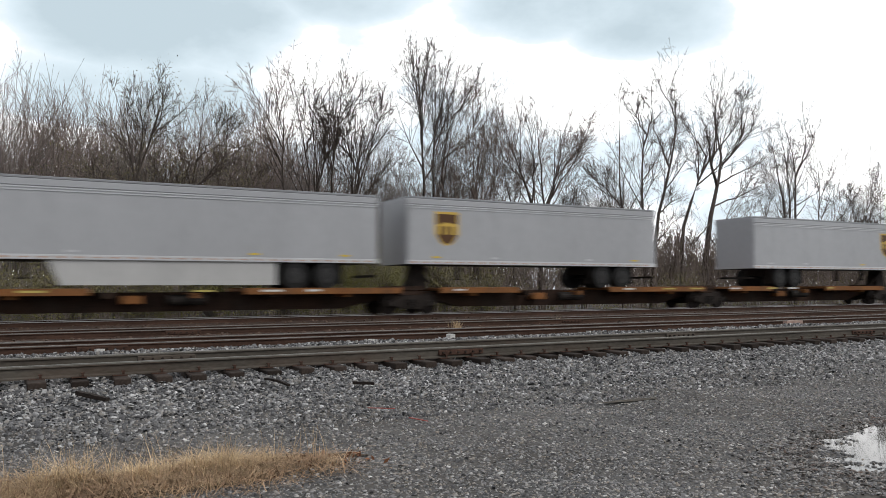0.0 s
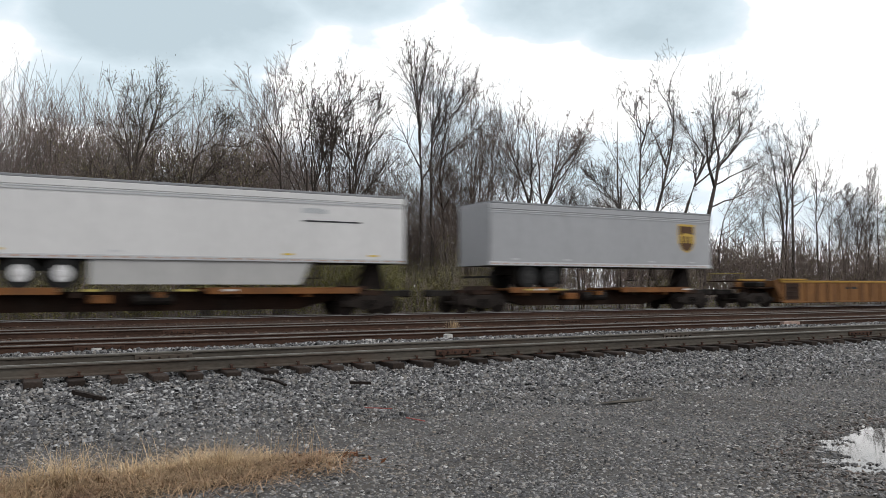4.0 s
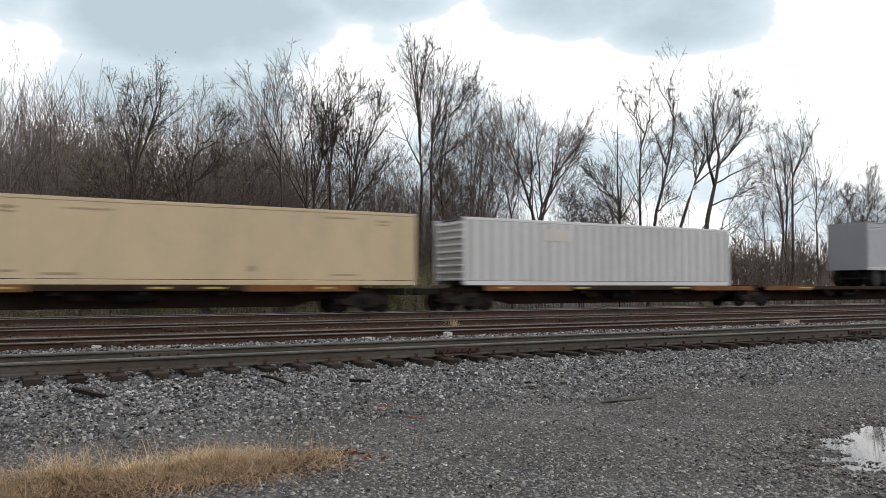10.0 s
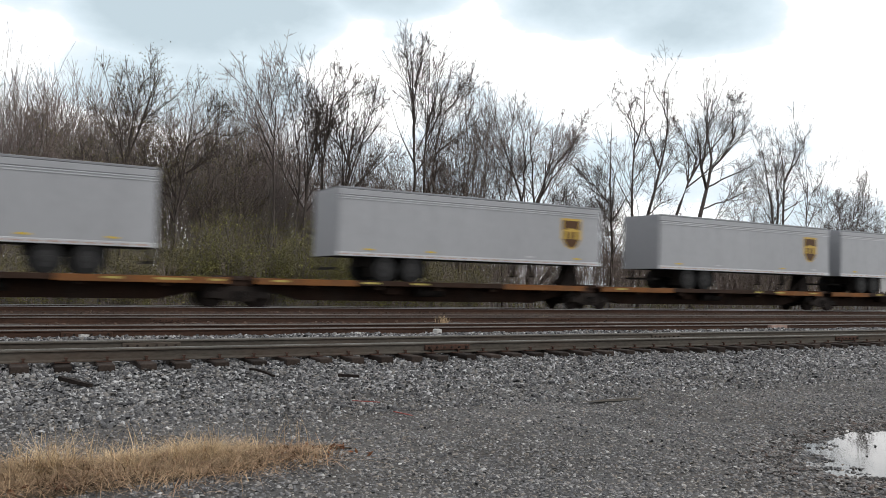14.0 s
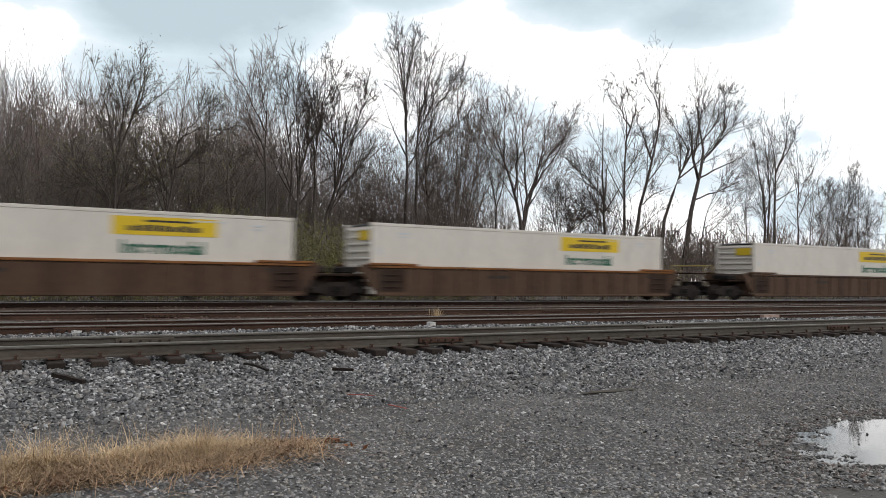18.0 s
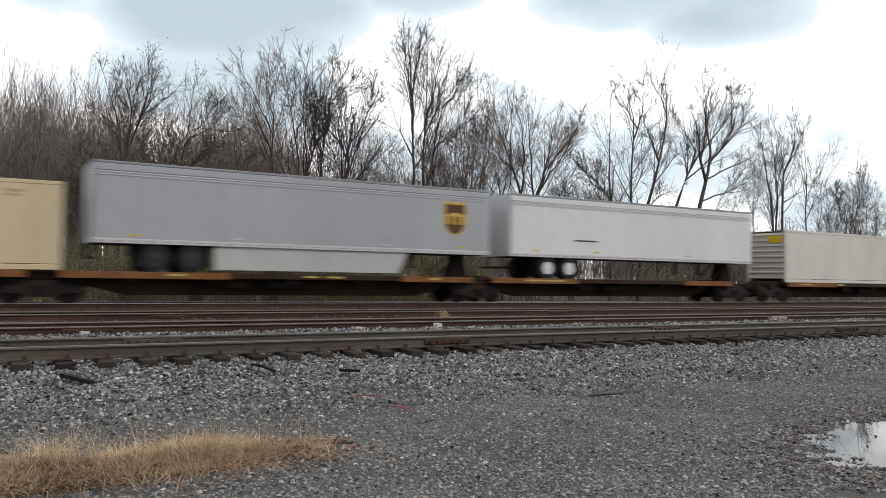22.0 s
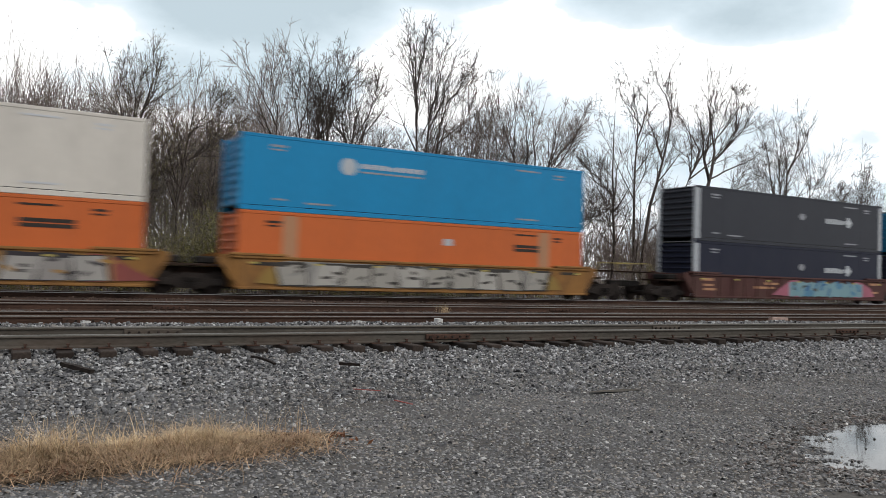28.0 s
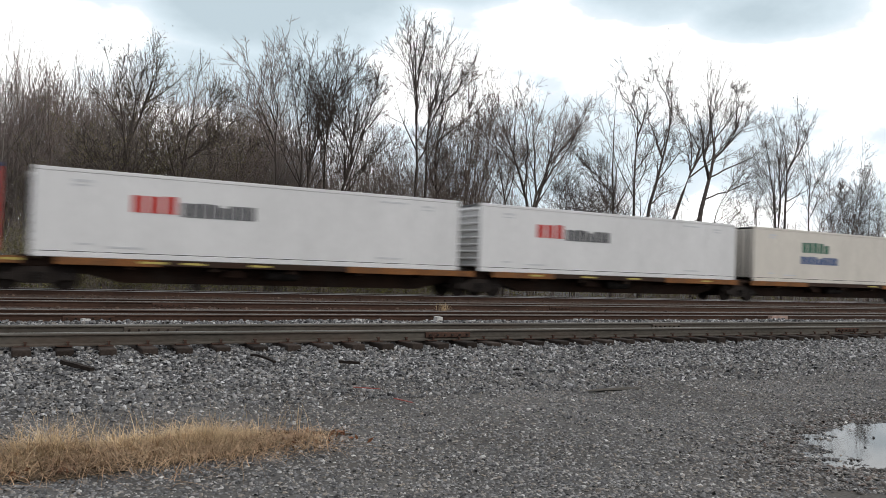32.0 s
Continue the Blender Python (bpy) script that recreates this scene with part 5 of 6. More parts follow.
def tuft_places(seed, n, tufts=150, tight=0.055):
    """An uneven strip of grass beside the lot, grown in tufts. Gives x, y and the way out of each tuft."""
    r = np.random.default_rng(seed)
    cx = -0.8 + 3.4 * r.random(tufts) ** 1.1
    half = 0.40 * np.clip((2.75 - cx) / 1.4, 0.15, 1) * (0.75 + 0.35 * np.sin(5 * cx + 1) * np.sin(2.1 * cx))
    cy = 7.16 - 0.10 * cx + r.normal(0, 0.55, tufts) * half
    k = r.integers(0, tufts, n)
    dx, dy = r.normal(0, tight, n), r.normal(0, tight, n)
    return cx[k] + dx, cy[k] + dy, np.arctan2(dy, dx) + r.normal(0, 1.3, n), 0.6 + 0.8 * r.random(tufts)[k]


gx_, gy_, ga_, gs_ = tuft_places(21, 15000, 130, 0.06)
hump = lambda x, y: (0.17 + 0.10 * np.exp(-((x - 0.5) / 0.33) ** 2) + 0.11 * np.exp(-((x - 1.7) / 0.42) ** 2)) * np.clip(0.35 + (y - 6.75 + 0.1 * x) * 1.3, 0.3, 1.15)
blades("dry_grass", "straw-coloured dead grass clump matted over gravel", gx_, gy_, lambda r, n, x, y: gs_ * hump(x, y) * (0.45 + 0.85 * r.random(n)) * np.clip((2.7 - x) / 0.8, 0.35, 1) * 0.85, 1.6, 0.0045, M_STRAW, 22, "stuff", ga_)
gx_, gy_, ga_, gs_ = tuft_places(23, 4500, 200, 0.12)
blades("dry_grass", "fallen straw lying flat at the clump's edge", gx_, gy_ - 0.20 + 0.16 * np.random.default_rng(2).normal(0, 1, 4500), lambda r, n, x, y: 0.10 + 0.16 * r.random(n), 2.1, 0.006, M_DARKSTRAW, 24)
gx_, gy_, ga_, gs_ = tuft_places(25, 260)
blades("dry_grass", "thin tall stalks over the clump", gx_, gy_ + 0.1, lambda r, n, x, y: 0.28 + 0.14 * r.random(n), 0.45, 0.004, M_STRAW, 26)
for k, (x, y, n, h) in enumerate(((11.6, 20.1, 60, 0.32), (16.7, 22.0, 30, 0.3), (5.3, 14.4, 24, 0.18))):
    rr = np.random.default_rng(40 + k)
    blades("weed_tuft", "dry weed tuft standing between the rails", x + rr.normal(0, 0.1, n), y + rr.normal(0, 0.08, n), lambda r, m, a, b: h * (0.5 + 0.6 * r.random(m)), 0.5, 0.012, M_STRAW, 50 + k, "")


# ---- puddle and wet patches ----
def wet_sheet(name, label, cx, cy, a, b, z, material, category, seed):
    r = random.Random(seed)
    n = 40
    bm = bmesh.new()
    rim = []
    for k in range(n):
        t = 2 * math.pi * k / n
        q = 1 + 0.10 * math.sin(3 * t + seed) + 0.07 * math.sin(7 * t) + r.uniform(-0.05, 0.05)
        rim.append(bm.verts.new((cx + a * q * math.cos(t), cy + b * q * math.sin(t), z)))
    bm.faces.new(rim)
    return tagged(new(name, mesh_of(name, bm, material)), label, category)


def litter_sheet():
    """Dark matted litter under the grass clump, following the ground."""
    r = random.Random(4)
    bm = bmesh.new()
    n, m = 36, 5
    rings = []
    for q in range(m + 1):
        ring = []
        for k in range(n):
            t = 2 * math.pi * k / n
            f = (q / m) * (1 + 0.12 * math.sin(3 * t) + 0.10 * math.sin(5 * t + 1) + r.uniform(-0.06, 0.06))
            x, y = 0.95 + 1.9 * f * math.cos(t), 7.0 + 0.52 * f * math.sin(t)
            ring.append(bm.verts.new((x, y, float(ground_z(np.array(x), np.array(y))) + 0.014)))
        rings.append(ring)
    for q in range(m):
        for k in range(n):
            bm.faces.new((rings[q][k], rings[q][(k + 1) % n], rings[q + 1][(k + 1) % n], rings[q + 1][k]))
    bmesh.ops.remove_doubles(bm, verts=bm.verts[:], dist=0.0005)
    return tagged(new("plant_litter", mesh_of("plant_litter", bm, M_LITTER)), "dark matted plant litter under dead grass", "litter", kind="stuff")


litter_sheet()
wet_sheet("puddle", "still rain puddle mirroring the bright sky", 8.9, 4.9, 3.1, 1.35, -0.5925, M_WATER, "puddle", 3)
wet_sheet("wet_patch", "shallow muddy brown wet streak in the gravel", 7.6, 8.35, 0.5, 0.09, -0.512, M_MUD, "puddle", 5)


def fallen_leaves():
    r = np.random.default_rng(71)
    n = 150
    x, y = -0.5 + 3.6 * r.random(n), 6.5 + 0.7 * r.random(n)
    at = np.stack([x, y, ground_z(x, y) + 0.03], -1)
    v, f = leaf_quads(r, at, 1, 0.01, 0.035)
    tagged(new("fallen_leaves", raw_mesh("fallen_leaves", v, f, M_REDLEAF)), "reddish brown fallen leaves on litter and gravel", "leaves", kind="stuff")


# ---- scraps on the ballast ----
def scrap(name, label, category, x, y, z, size, turn, tilt, material, seed, bend=0.0):
    L, W, H = size
    bm = bmesh.new()
    n = 6
    r = random.Random(seed)
    rings = []
    for k in range(n + 1):
        t = k / n - 0.5
        w, h = W * (1 - 0.35 * abs(t) + r.uniform(-0.12, 0.12)), H * (1 + r.uniform(-0.2, 0.2))
        dz = bend * (0.25 - t * t)
        rings.append([bm.verts.new((t * L, a * w / 2, dz + b * h / 2)) for a, b in ((-1, -1), (1, -1), (1, 1), (-1, 1))])
    for k in range(n):
        for i in range(4):
            j = (i + 1) % 4
            bm.faces.new((rings[k][i], rings[k][j], rings[k + 1][j], rings[k + 1][i]))
    bm.faces.new(rings[0][::-1])
    bm.faces.new(rings[-1])
    ob = tagged(new(name, mesh_of(name, bm, material)), label, category)
    ob.matrix_basis = pose(x, y, z, 0, tilt, turn)
    return ob


scrap("broken_sleeper", "broken piece of dark old sleeper on the ballast", "wood scrap", 1.0, 10.85, -0.29, (0.5, 0.075, 0.05), -50, 7, M_TIE, 1)
scrap("wood_strip", "weathered grey-brown wooden strip on the ballast", "wood scrap", 3.4, 10.95, -0.27, (0.6, 0.05, 0.03), -75, 4, M_TIE, 2, 0.08)
scrap("wood_strip", "small dark splinter of wood on the ballast", "wood scrap", 4.5, 10.45, -0.30, (0.30, 0.07, 0.04), -20, 3, M_TIE, 3)
scrap("red_strip", "faded red plastic strip lying on gravel", "litter", 4.12, 9.0, -0.44, (0.34, 0.014, 0.01), -30, 2, M_FADEDRED, 4)
scrap("red_strip", "faded red plastic strip lying on gravel", "litter", 4.3, 8.35, -0.50, (0.30, 0.016, 0.01), -70, 2, M_FADEDRED, 5)
scrap("timber_block", "pale pinkish timber block lying between two tracks", "wood block", 21.55, 16.35, -0.06, (0.75, 0.16, 0.12), 0, 0, M_PALEWOOD, 6)
scrap("timber_block", "weathered timber lying beside a brown rail", "wood block", 20.6, 18.75, -0.12, (0.9, 0.2, 0.12), 0, 0, M_PALEWOOD, 7)
for x, y, sz in ((9.05, 15.95, 0.2), (1.62, 16.35, 0.16), (17.9, 18.6, 0.2), (2.73, 7.7, 0.05), (6.9, 15.6, 0.14), (12.9, 15.7, 0.13)):
    scrap("white_stone", "pale white stone standing out of the gravel", "stone", x, y, float(ground_z(np.array(x), np.array(y))) + sz * 0.3, (sz, sz * 0.7, sz * 0.55), 25, 0, M_PALESTONE, int(x * 10))

# joint bars bolted to the rails
for x, y, m in ((7.18, NEAR_RAIL, M_RUSTBAR), (18.84, NEAR_RAIL, M_RUSTBAR), (2.4, NEAR_RAIL + GAUGE_C, M_OLDRAIL), (14.1, NEAR_RAIL + GAUGE_C, M_OLDRAIL), (4.2, 21.8, M_RUSTBAR), (17.2, 21.8, M_RUSTBAR), (1.7, 16.65, M_RAIL)):
    jb = thing("joint_bar", "rusty bolted joint bar on a rail's side", "rail joint", "joint bars")
    part("bar", boxes((-0.46, 0.46, -0.05, -0.0125, -0.14, -0.045), bevel=0.008), m, jb)
    for k in range(6):
        bm = bmesh.new()
        tube(bm, (-0.38 + k * 0.152, -0.085, -0.092), (-0.38 + k * 0.152, -0.045, -0.092), 0.02, 0.02, 6)
        part("bolt", bm, M_TIE, jb)
    jb.location = (x, y, 0)

# spikes and plates on the near rail
for k in range(-1, 44):
    x = 0.422 + k * TIE_STEP
    tp = thing("tie_plate", "rusty tie plate spiked to a sleeper", "tie plate", "tie plates of the siding")
    part("plate", boxes((-0.1, 0.1, -0.16, 0.16, -0.186, -0.1855 + 0.012)), M_RUSTBAR, tp)
    bm = boxes((0.03, 0.06, -0.115, -0.085, -0.176, -0.13))
    box(bm, 0.02, 0.07, -0.115, -0.06, -0.13, -0.115)
    part("spike", bm, M_RUSTBAR, tp)
    tp.location = (x, NEAR_RAIL, 0)


# ---- trees ----
def tubes(pts, rad, sides):
    """Tapered tubes along many polylines: pts (n, k, 3), rad (n, k)."""
    n, k, _ = pts.shape
    d = np.gradient(pts, axis=1)
    d /= np.linalg.norm(d, axis=-1, keepdims=True) + 1e-9
    ref = np.where(np.abs(d[..., 2:3]) > 0.9, np.array([1.0, 0, 0]), np.array([0, 0, 1.0]))
    u = np.cross(d, ref)
    u /= np.linalg.norm(u, axis=-1, keepdims=True) + 1e-9
    w = np.cross(d, u)
    a = 2 * np.pi * np.arange(sides) / sides
    ring = pts[:, :, None] + rad[:, :, None, None] * (np.cos(a)[:, None] * u[:, :, None] + np.sin(a)[:, None] * w[:, :, None])
    v = ring.reshape(-1, 3)
    i, j, s = np.meshgrid(np.arange(n), np.arange(k - 1), np.arange(sides), indexing="ij")
    b = (i * k + j) * sides
    f = np.stack([b + s, b + (s + 1) % sides, b + sides + (s + 1) % sides, b + sides + s], -1).reshape(-1, 4)
    return v, f


def joined(chunks):
    v, f, off = [], [], 0
    for a, b in chunks:
        v.append(a)
        f.append(b + off)
        off += len(a)
    return np.concatenate(v), np.concatenate(f)


def unit(a):
    return a / (np.linalg.norm(a, axis=-1, keepdims=True) + 1e-9)


def grow(r, first, length, radius, levels):
    """Branches from given stems, level by level. Returns the tubes of each level and the twig ends."""
    out, pts, start, way = [], first, None, None
    for lv in levels:
        k = lv["k"]
        if pts is None:
            n = len(start)
            line, d, p = [start], way, start
            for s in range(k):
                d = unit(d + r.normal(0, lv["wob"], (n, 3)) + np.array([0, 0, lv["up"]]))
                p = p + d * (length / k)[:, None]
                line.append(p)
            pts = np.stack(line, 1)
        n = len(pts)
        t = np.linspace(0, 1, k + 1)
        rad = np.maximum(radius[:, None] * (1 - lv.get("taper", 0.75) * t), lv.get("least", 0.004))
        out.append(tubes(pts, rad, lv["sides"]))
        ends = pts[:, -1]
        c, low = lv["kids"], lv["from"]
        if not c:
            break
        tt = low + (1 - low) * np.sort(r.random((n, c)), 1)
        tt[:, -1] = 1.0
        idx = np.clip((tt * k).astype(int), 0, k - 1)
        fr = tt * k - idx
        rows = np.arange(n)[:, None]
        start = (pts[rows, idx] * (1 - fr[..., None]) + pts[rows, idx + 1] * fr[..., None]).reshape(-1, 3)
        par = unit(pts[rows, idx + 1] - pts[rows, idx])
        ang = np.radians(lv["angle"]) * (0.6 + 0.8 * r.random((n, c)))
        ang[:, -1] *= 0.3
        perp = unit(np.cross(par, unit(r.normal(0, 1, (n, c, 3)))))
        way = (np.cos(ang)[..., None] * par + np.sin(ang)[..., None] * perp).reshape(-1, 3)
        prad = (1 - lv.get("taper", 0.75) * tt) * radius[:, None]
        length = (length[:, None] * lv["ratio"] * (1.1 - lv.get("drop", 0.45) * (tt - low) / (1 - low + 1e-6)) * (0.65 + 0.55 * r.random((n, c)))).ravel()
        length = length.reshape(n, c)
        length[:, -1] *= lv.get("tip", 1.0)
        length = length.ravel()
        radius = np.minimum(prad * 0.72, 0.006 + 0.0105 * length.reshape(n, c)).ravel()
        keep = length > lv.get("cut", 0.0)
        start, way, length, radius = start[keep], way[keep], length[keep], radius[keep]
        pts = None
    return out, ends


def leaf_quads(r, at, per, spread, size):
    """Small tilted leaves round points."""
    n = len(at) * per
    c = np.repeat(at, per, 0) + r.normal(0, spread, (n, 3))
    a, b = unit(r.normal(0, 1, (n, 3))), unit(r.normal(0, 1, (n, 3)))
    b = unit(np.cross(a, b))
    s = size * (0.6 + 0.8 * r.random(n))[:, None]
    v = np.stack([c - a * s, c + b * s * 0.45, c + a * s, c - b * s * 0.45], 1).reshape(-1, 3)
    return v, np.arange(4 * n).reshape(n, 4)


def stem_line(r, bends, k=9, wob=0.04):
    """A stem through a few bends (sideways, height), rounded and slightly uneven, leaning a little in depth."""
    p = np.array([(a, 0.0, h) for a, h in bends], float)
    p[:, 1] = r.normal(0, 0.05) * (p[:, 2] - p[0, 2])
    d = np.concatenate([[0], np.cumsum(np.linalg.norm(np.diff(p, axis=0), axis=1))])
    q = np.stack([np.interp(np.linspace(0, 0.93 * d[-1], k + 1), d, p[:, i]) for i in range(3)], -1)
    q[1:-1] = 0.25 * q[:-2] + 0.5 * q[1:-1] + 0.25 * q[2:]
    q[1:] += r.normal(0, wob, (k, 3))
    return q, d[-1]


def tree(x, y, stems, radii, fork=0.4, angle=30, limbs=13, branches=6, twigs=4, twiglets=2, ratio=0.42, up=0.11, leaves=0, leaf_mat=None, bark=None, twig_mat=None, label="", seed=0, name="tree", z=-0.65, leaf_per=3, leaf_size=0.058):
    """A tapering trunk, forked or not, with limbs, branches and twigs, bare or thinly leaved."""
    r = np.random.default_rng(seed)
    t = thing(name, label, "tree")
    lines = [stem_line(r, b) for b in stems]
    for k in range(1, len(stems)):
        q = lines[k][0]
        if stems[k][0][1] > 1:  # a fork starts inside the trunk or an earlier fork
            fine = np.concatenate([o[:-1] * (1 - f) + o[1:] * f for o, _ in lines[:k] for f in (0, 0.25, 0.5, 0.75)])
            q += (fine[np.argmin(np.linalg.norm(fine - q[0], axis=1))] - q[0]) * np.linspace(1, 0, len(q))[:, None] ** 2
    pts, length = np.stack([q for q, _ in lines]), np.array([max(d, 8.5) for _, d in lines])
    low = np.array([fork if b[0][1] < 1 else 0.12 for b in stems])[:, None]
    lv = [
        dict(k=9, sides=7, kids=limbs, angle=angle, ratio=ratio, taper=0.88, tip=1.0, drop=0.5, **{"from": low}),
        dict(k=5, wob=0.05, up=up, sides=4, kids=branches, angle=36, ratio=0.52, taper=0.8, least=0.014, cut=0.3, **{"from": 0.2}),
        dict(k=3, wob=0.06, up=0.05, sides=3, kids=twigs, angle=42, ratio=0.55, taper=0.75, least=0.012, cut=0.24, **{"from": 0.2}),
        dict(k=2, wob=0.07, up=0.04, sides=3, kids=twiglets, angle=46, ratio=0.60, taper=0.6, least=0.010, cut=0.18, **{"from": 0.25}),
        dict(k=1, wob=0.05, up=0.02, sides=3, kids=0, angle=0, ratio=0, taper=0.5, least=0.0088, **{"from": 0.1}),
    ]
    out, ends = grow(r, pts, length, 0.85 * np.array(radii, float), lv)
    # the twig tips, not the stems, reach the full height
    top = max(h for b in stems for _, h in b) / np.quantile(ends[:, 2], 0.99)
    for v, _ in out:
        v[:, 2] *= min(1.05, top)
    ends = ends * np.array([1, 1, min(1.05, top)])
    bark = bark or M_BARK
    trunk_me = raw_mesh("trunk", *joined(out[:2]), bark)
    trunk_me.shade_smooth()
    part("trunk", trunk_me, None, t)
    tagged(part("crown", raw_mesh("crown", *joined(out[2:]), twig_mat or bark), None, t), kind="stuff")
    if leaves:
        pick = ends[r.random(len(ends)) < leaves]
        tagged(part("foliage", raw_mesh("foliage", *leaf_quads(r, pick, leaf_per, 0.28, leaf_size), leaf_mat), None, t, "sparse withered leaves"), kind="stuff")
    t.location = (x, y, z)
    return t


fallen_leaves()
BARE = "bare grey-barked tree with fine twigs at the wood's edge"
SLIM = "slender bare tree with pale upswept branches"
TALL = "very tall bare tree forking into slender upright leaders"
LEAN = "bare tree with a leaning dark trunk"
DENSE = "dark many-stemmed bare tree with dense upright twigs"
BROAD = "broad bare tree with a dense fan of reddish twigs"
LOW = "low spreading bare tree among larger trunks"
FORK = "large old bare tree forking into two crowns"
DARK = "bare tree with a thick dark trunk and sparse crown"
THIN = "thin bare tree with level side twigs"
LEAFY = "slender tree with sparse olive brown leaves"
tree(14.9, 46, [((0.0, 0.0), (-0.3, 7.8), (-0.4, 10.5), (-0.4, 12.6), (-0.3, 15.9)), ((-0.4, 11.2), (-1.0, 12.5), (-1.9, 14.4), (-2.4, 15.1)), ((-0.4, 9.8), (-1.3, 12.1), (-2.2, 13.7)), ((-0.4, 11.9), (-0.7, 13.9), (-1.1, 15.7))], (0.11, 0.06, 0.06, 0.05), 0.45, 26, 7, 6, 4, 2, 0.286, twig_mat=M_REDTWIG, label=SLIM, seed=300)
tree(16.2, 46, [((0.0, 0.0), (-0.2, 5.5), (0.1, 7.9), (-0.1, 11.3), (-0.5, 13.1), (-0.9, 15.1)), ((-0.1, 11.0), (0.3, 12.8), (0.2, 14.2))], (0.13, 0.06), 0.4, 28, 8, 6, 4, 2, 0.312, label=BARE, seed=301)
tree(16.5, 46, [((0.0, 0.0), (0.0, 6.5), (0.3, 9.7), (-0.1, 12.4), (-0.2, 15.4)), ((0.3, 9.0), (0.8, 11.8), (0.4, 14.3)), ((0.6, 11.1), (1.4, 13.0), (1.4, 14.7))], (0.16, 0.09, 0.06), 0.4, 28, 8, 6, 4, 2, 0.312, label=BARE, seed=302)
tree(17.7, 46, [((0.0, 0.0), (-0.0, 5.9), (-0.2, 8.0), (0.1, 10.5), (-0.4, 12.9), (-0.3, 14.7)), ((0.1, 10.5), (0.5, 13.0), (0.8, 16.1)), ((0.5, 13.0), (1.1, 14.5), (1.4, 15.8)), ((-0.0, 9.4), (-0.6, 11.1), (-1.1, 13.5))], (0.16, 0.1, 0.06, 0.07), 0.42, 27, 8, 6, 4, 2, 0.312, label=BARE, seed=303)
tree(18.4, 46, [((0.0, 0.0), (0.1, 5.2), (0.4, 7.7), (0.6, 9.8), (1.0, 12.4), (1.1, 14.6)), ((0.7, 10.4), (0.2, 12.3), (0.1, 14.1))], (0.16, 0.07), 0.42, 27, 9, 6, 4, 2, 0.312, label=BARE, seed=304)
tree(18.0, 46, [((0.0, 0.0), (0.5, 5.6), (1.3, 7.7), (2.2, 10.3), (3.2, 13.0), (3.8, 14.3)), ((1.8, 9.2), (1.5, 11.7), (2.2, 14.7)), ((1.3, 7.7), (2.6, 9.3), (4.0, 10.8)), ((2.4, 10.9), (2.7, 12.9), (2.9, 14.8))], (0.18, 0.1, 0.07, 0.07), 0.42, 30, 8, 6, 4, 2, 0.312, label=LEAN, seed=305)
tree(23.7, 46, [((0.0, 0.0), (0.3, 5.8), (-0.0, 10.6), (0.0, 12.9), (-0.5, 14.7), (-1.2, 17.2)), ((0.0, 11.7), (0.1, 15.1), (-0.1, 18.5)), ((-0.4, 14.3), (-0.3, 16.6), (-0.7, 18.0)), ((0.1, 14.0), (0.5, 16.3), (0.7, 18.1))], (0.19, 0.11, 0.08, 0.06), 0.45, 26, 9, 6, 4, 2, 0.26, label=TALL, seed=306)
tree(24.9, 46, [((0.0, 0.0), (-0.1, 6.9), (-0.2, 11.4), (-0.0, 13.4), (0.1, 16.8)), ((-0.0, 12.8), (0.6, 15.0), (1.0, 17.9)), ((-0.1, 11.8), (1.1, 14.3), (1.6, 16.5))], (0.19, 0.1, 0.08), 0.45, 26, 8, 6, 4, 2, 0.26, label=TALL, seed=307)
tree(26.4, 46, [((0.0, 0.0), (-0.4, 5.8), (-0.7, 10.8), (-0.0, 13.5), (0.3, 15.1), (0.9, 17.9)), ((-0.4, 11.6), (1.3, 13.3), (2.3, 15.4)), ((0.2, 14.7), (1.1, 16.4), (1.6, 17.4))], (0.17, 0.08, 0.07), 0.45, 26, 8, 6, 4, 2, 0.286, label=TALL, seed=308)
tree(27.7, 46, [((0.0, 0.0), (-0.1, 5.9), (-0.3, 9.8), (-0.3, 14.2)), ((0.2, 0.0), (0.5, 5.9), (1.0, 10.2), (1.2, 15.6)), ((0.4, 0.0), (1.0, 6.0), (1.8, 9.9), (2.1, 13.7)), ((0.4, 0.0), (1.5, 5.2), (2.8, 8.8), (3.3, 11.4)), ((-0.2, 0.0), (-0.7, 5.1), (-1.5, 8.5), (-1.8, 12.1)), ((-0.4, 0.0), (-1.3, 4.7), (-2.5, 7.7), (-3.1, 10.5)), ((0.1, 0.0), (0.2, 6.3), (0.4, 10.6), (0.6, 14.1)), ((-1.2, 0.0), (-2.5, 4.7), (-4.0, 7.6), (-5.3, 9.9)), ((-0.1, 0.0), (-0.4, 5.9), (-1.0, 9.7), (-1.0, 13.0)), ((-2.1, 0.0), (-2.9, 4.3), (-4.6, 6.5), (-6.0, 8.2))], (0.11, 0.1, 0.11, 0.1, 0.1, 0.1, 0.09, 0.09, 0.09, 0.09), 0.22, 26, 12, 6, 4, 2, 0.36, bark=M_SCRUB, label=DENSE, seed=309)
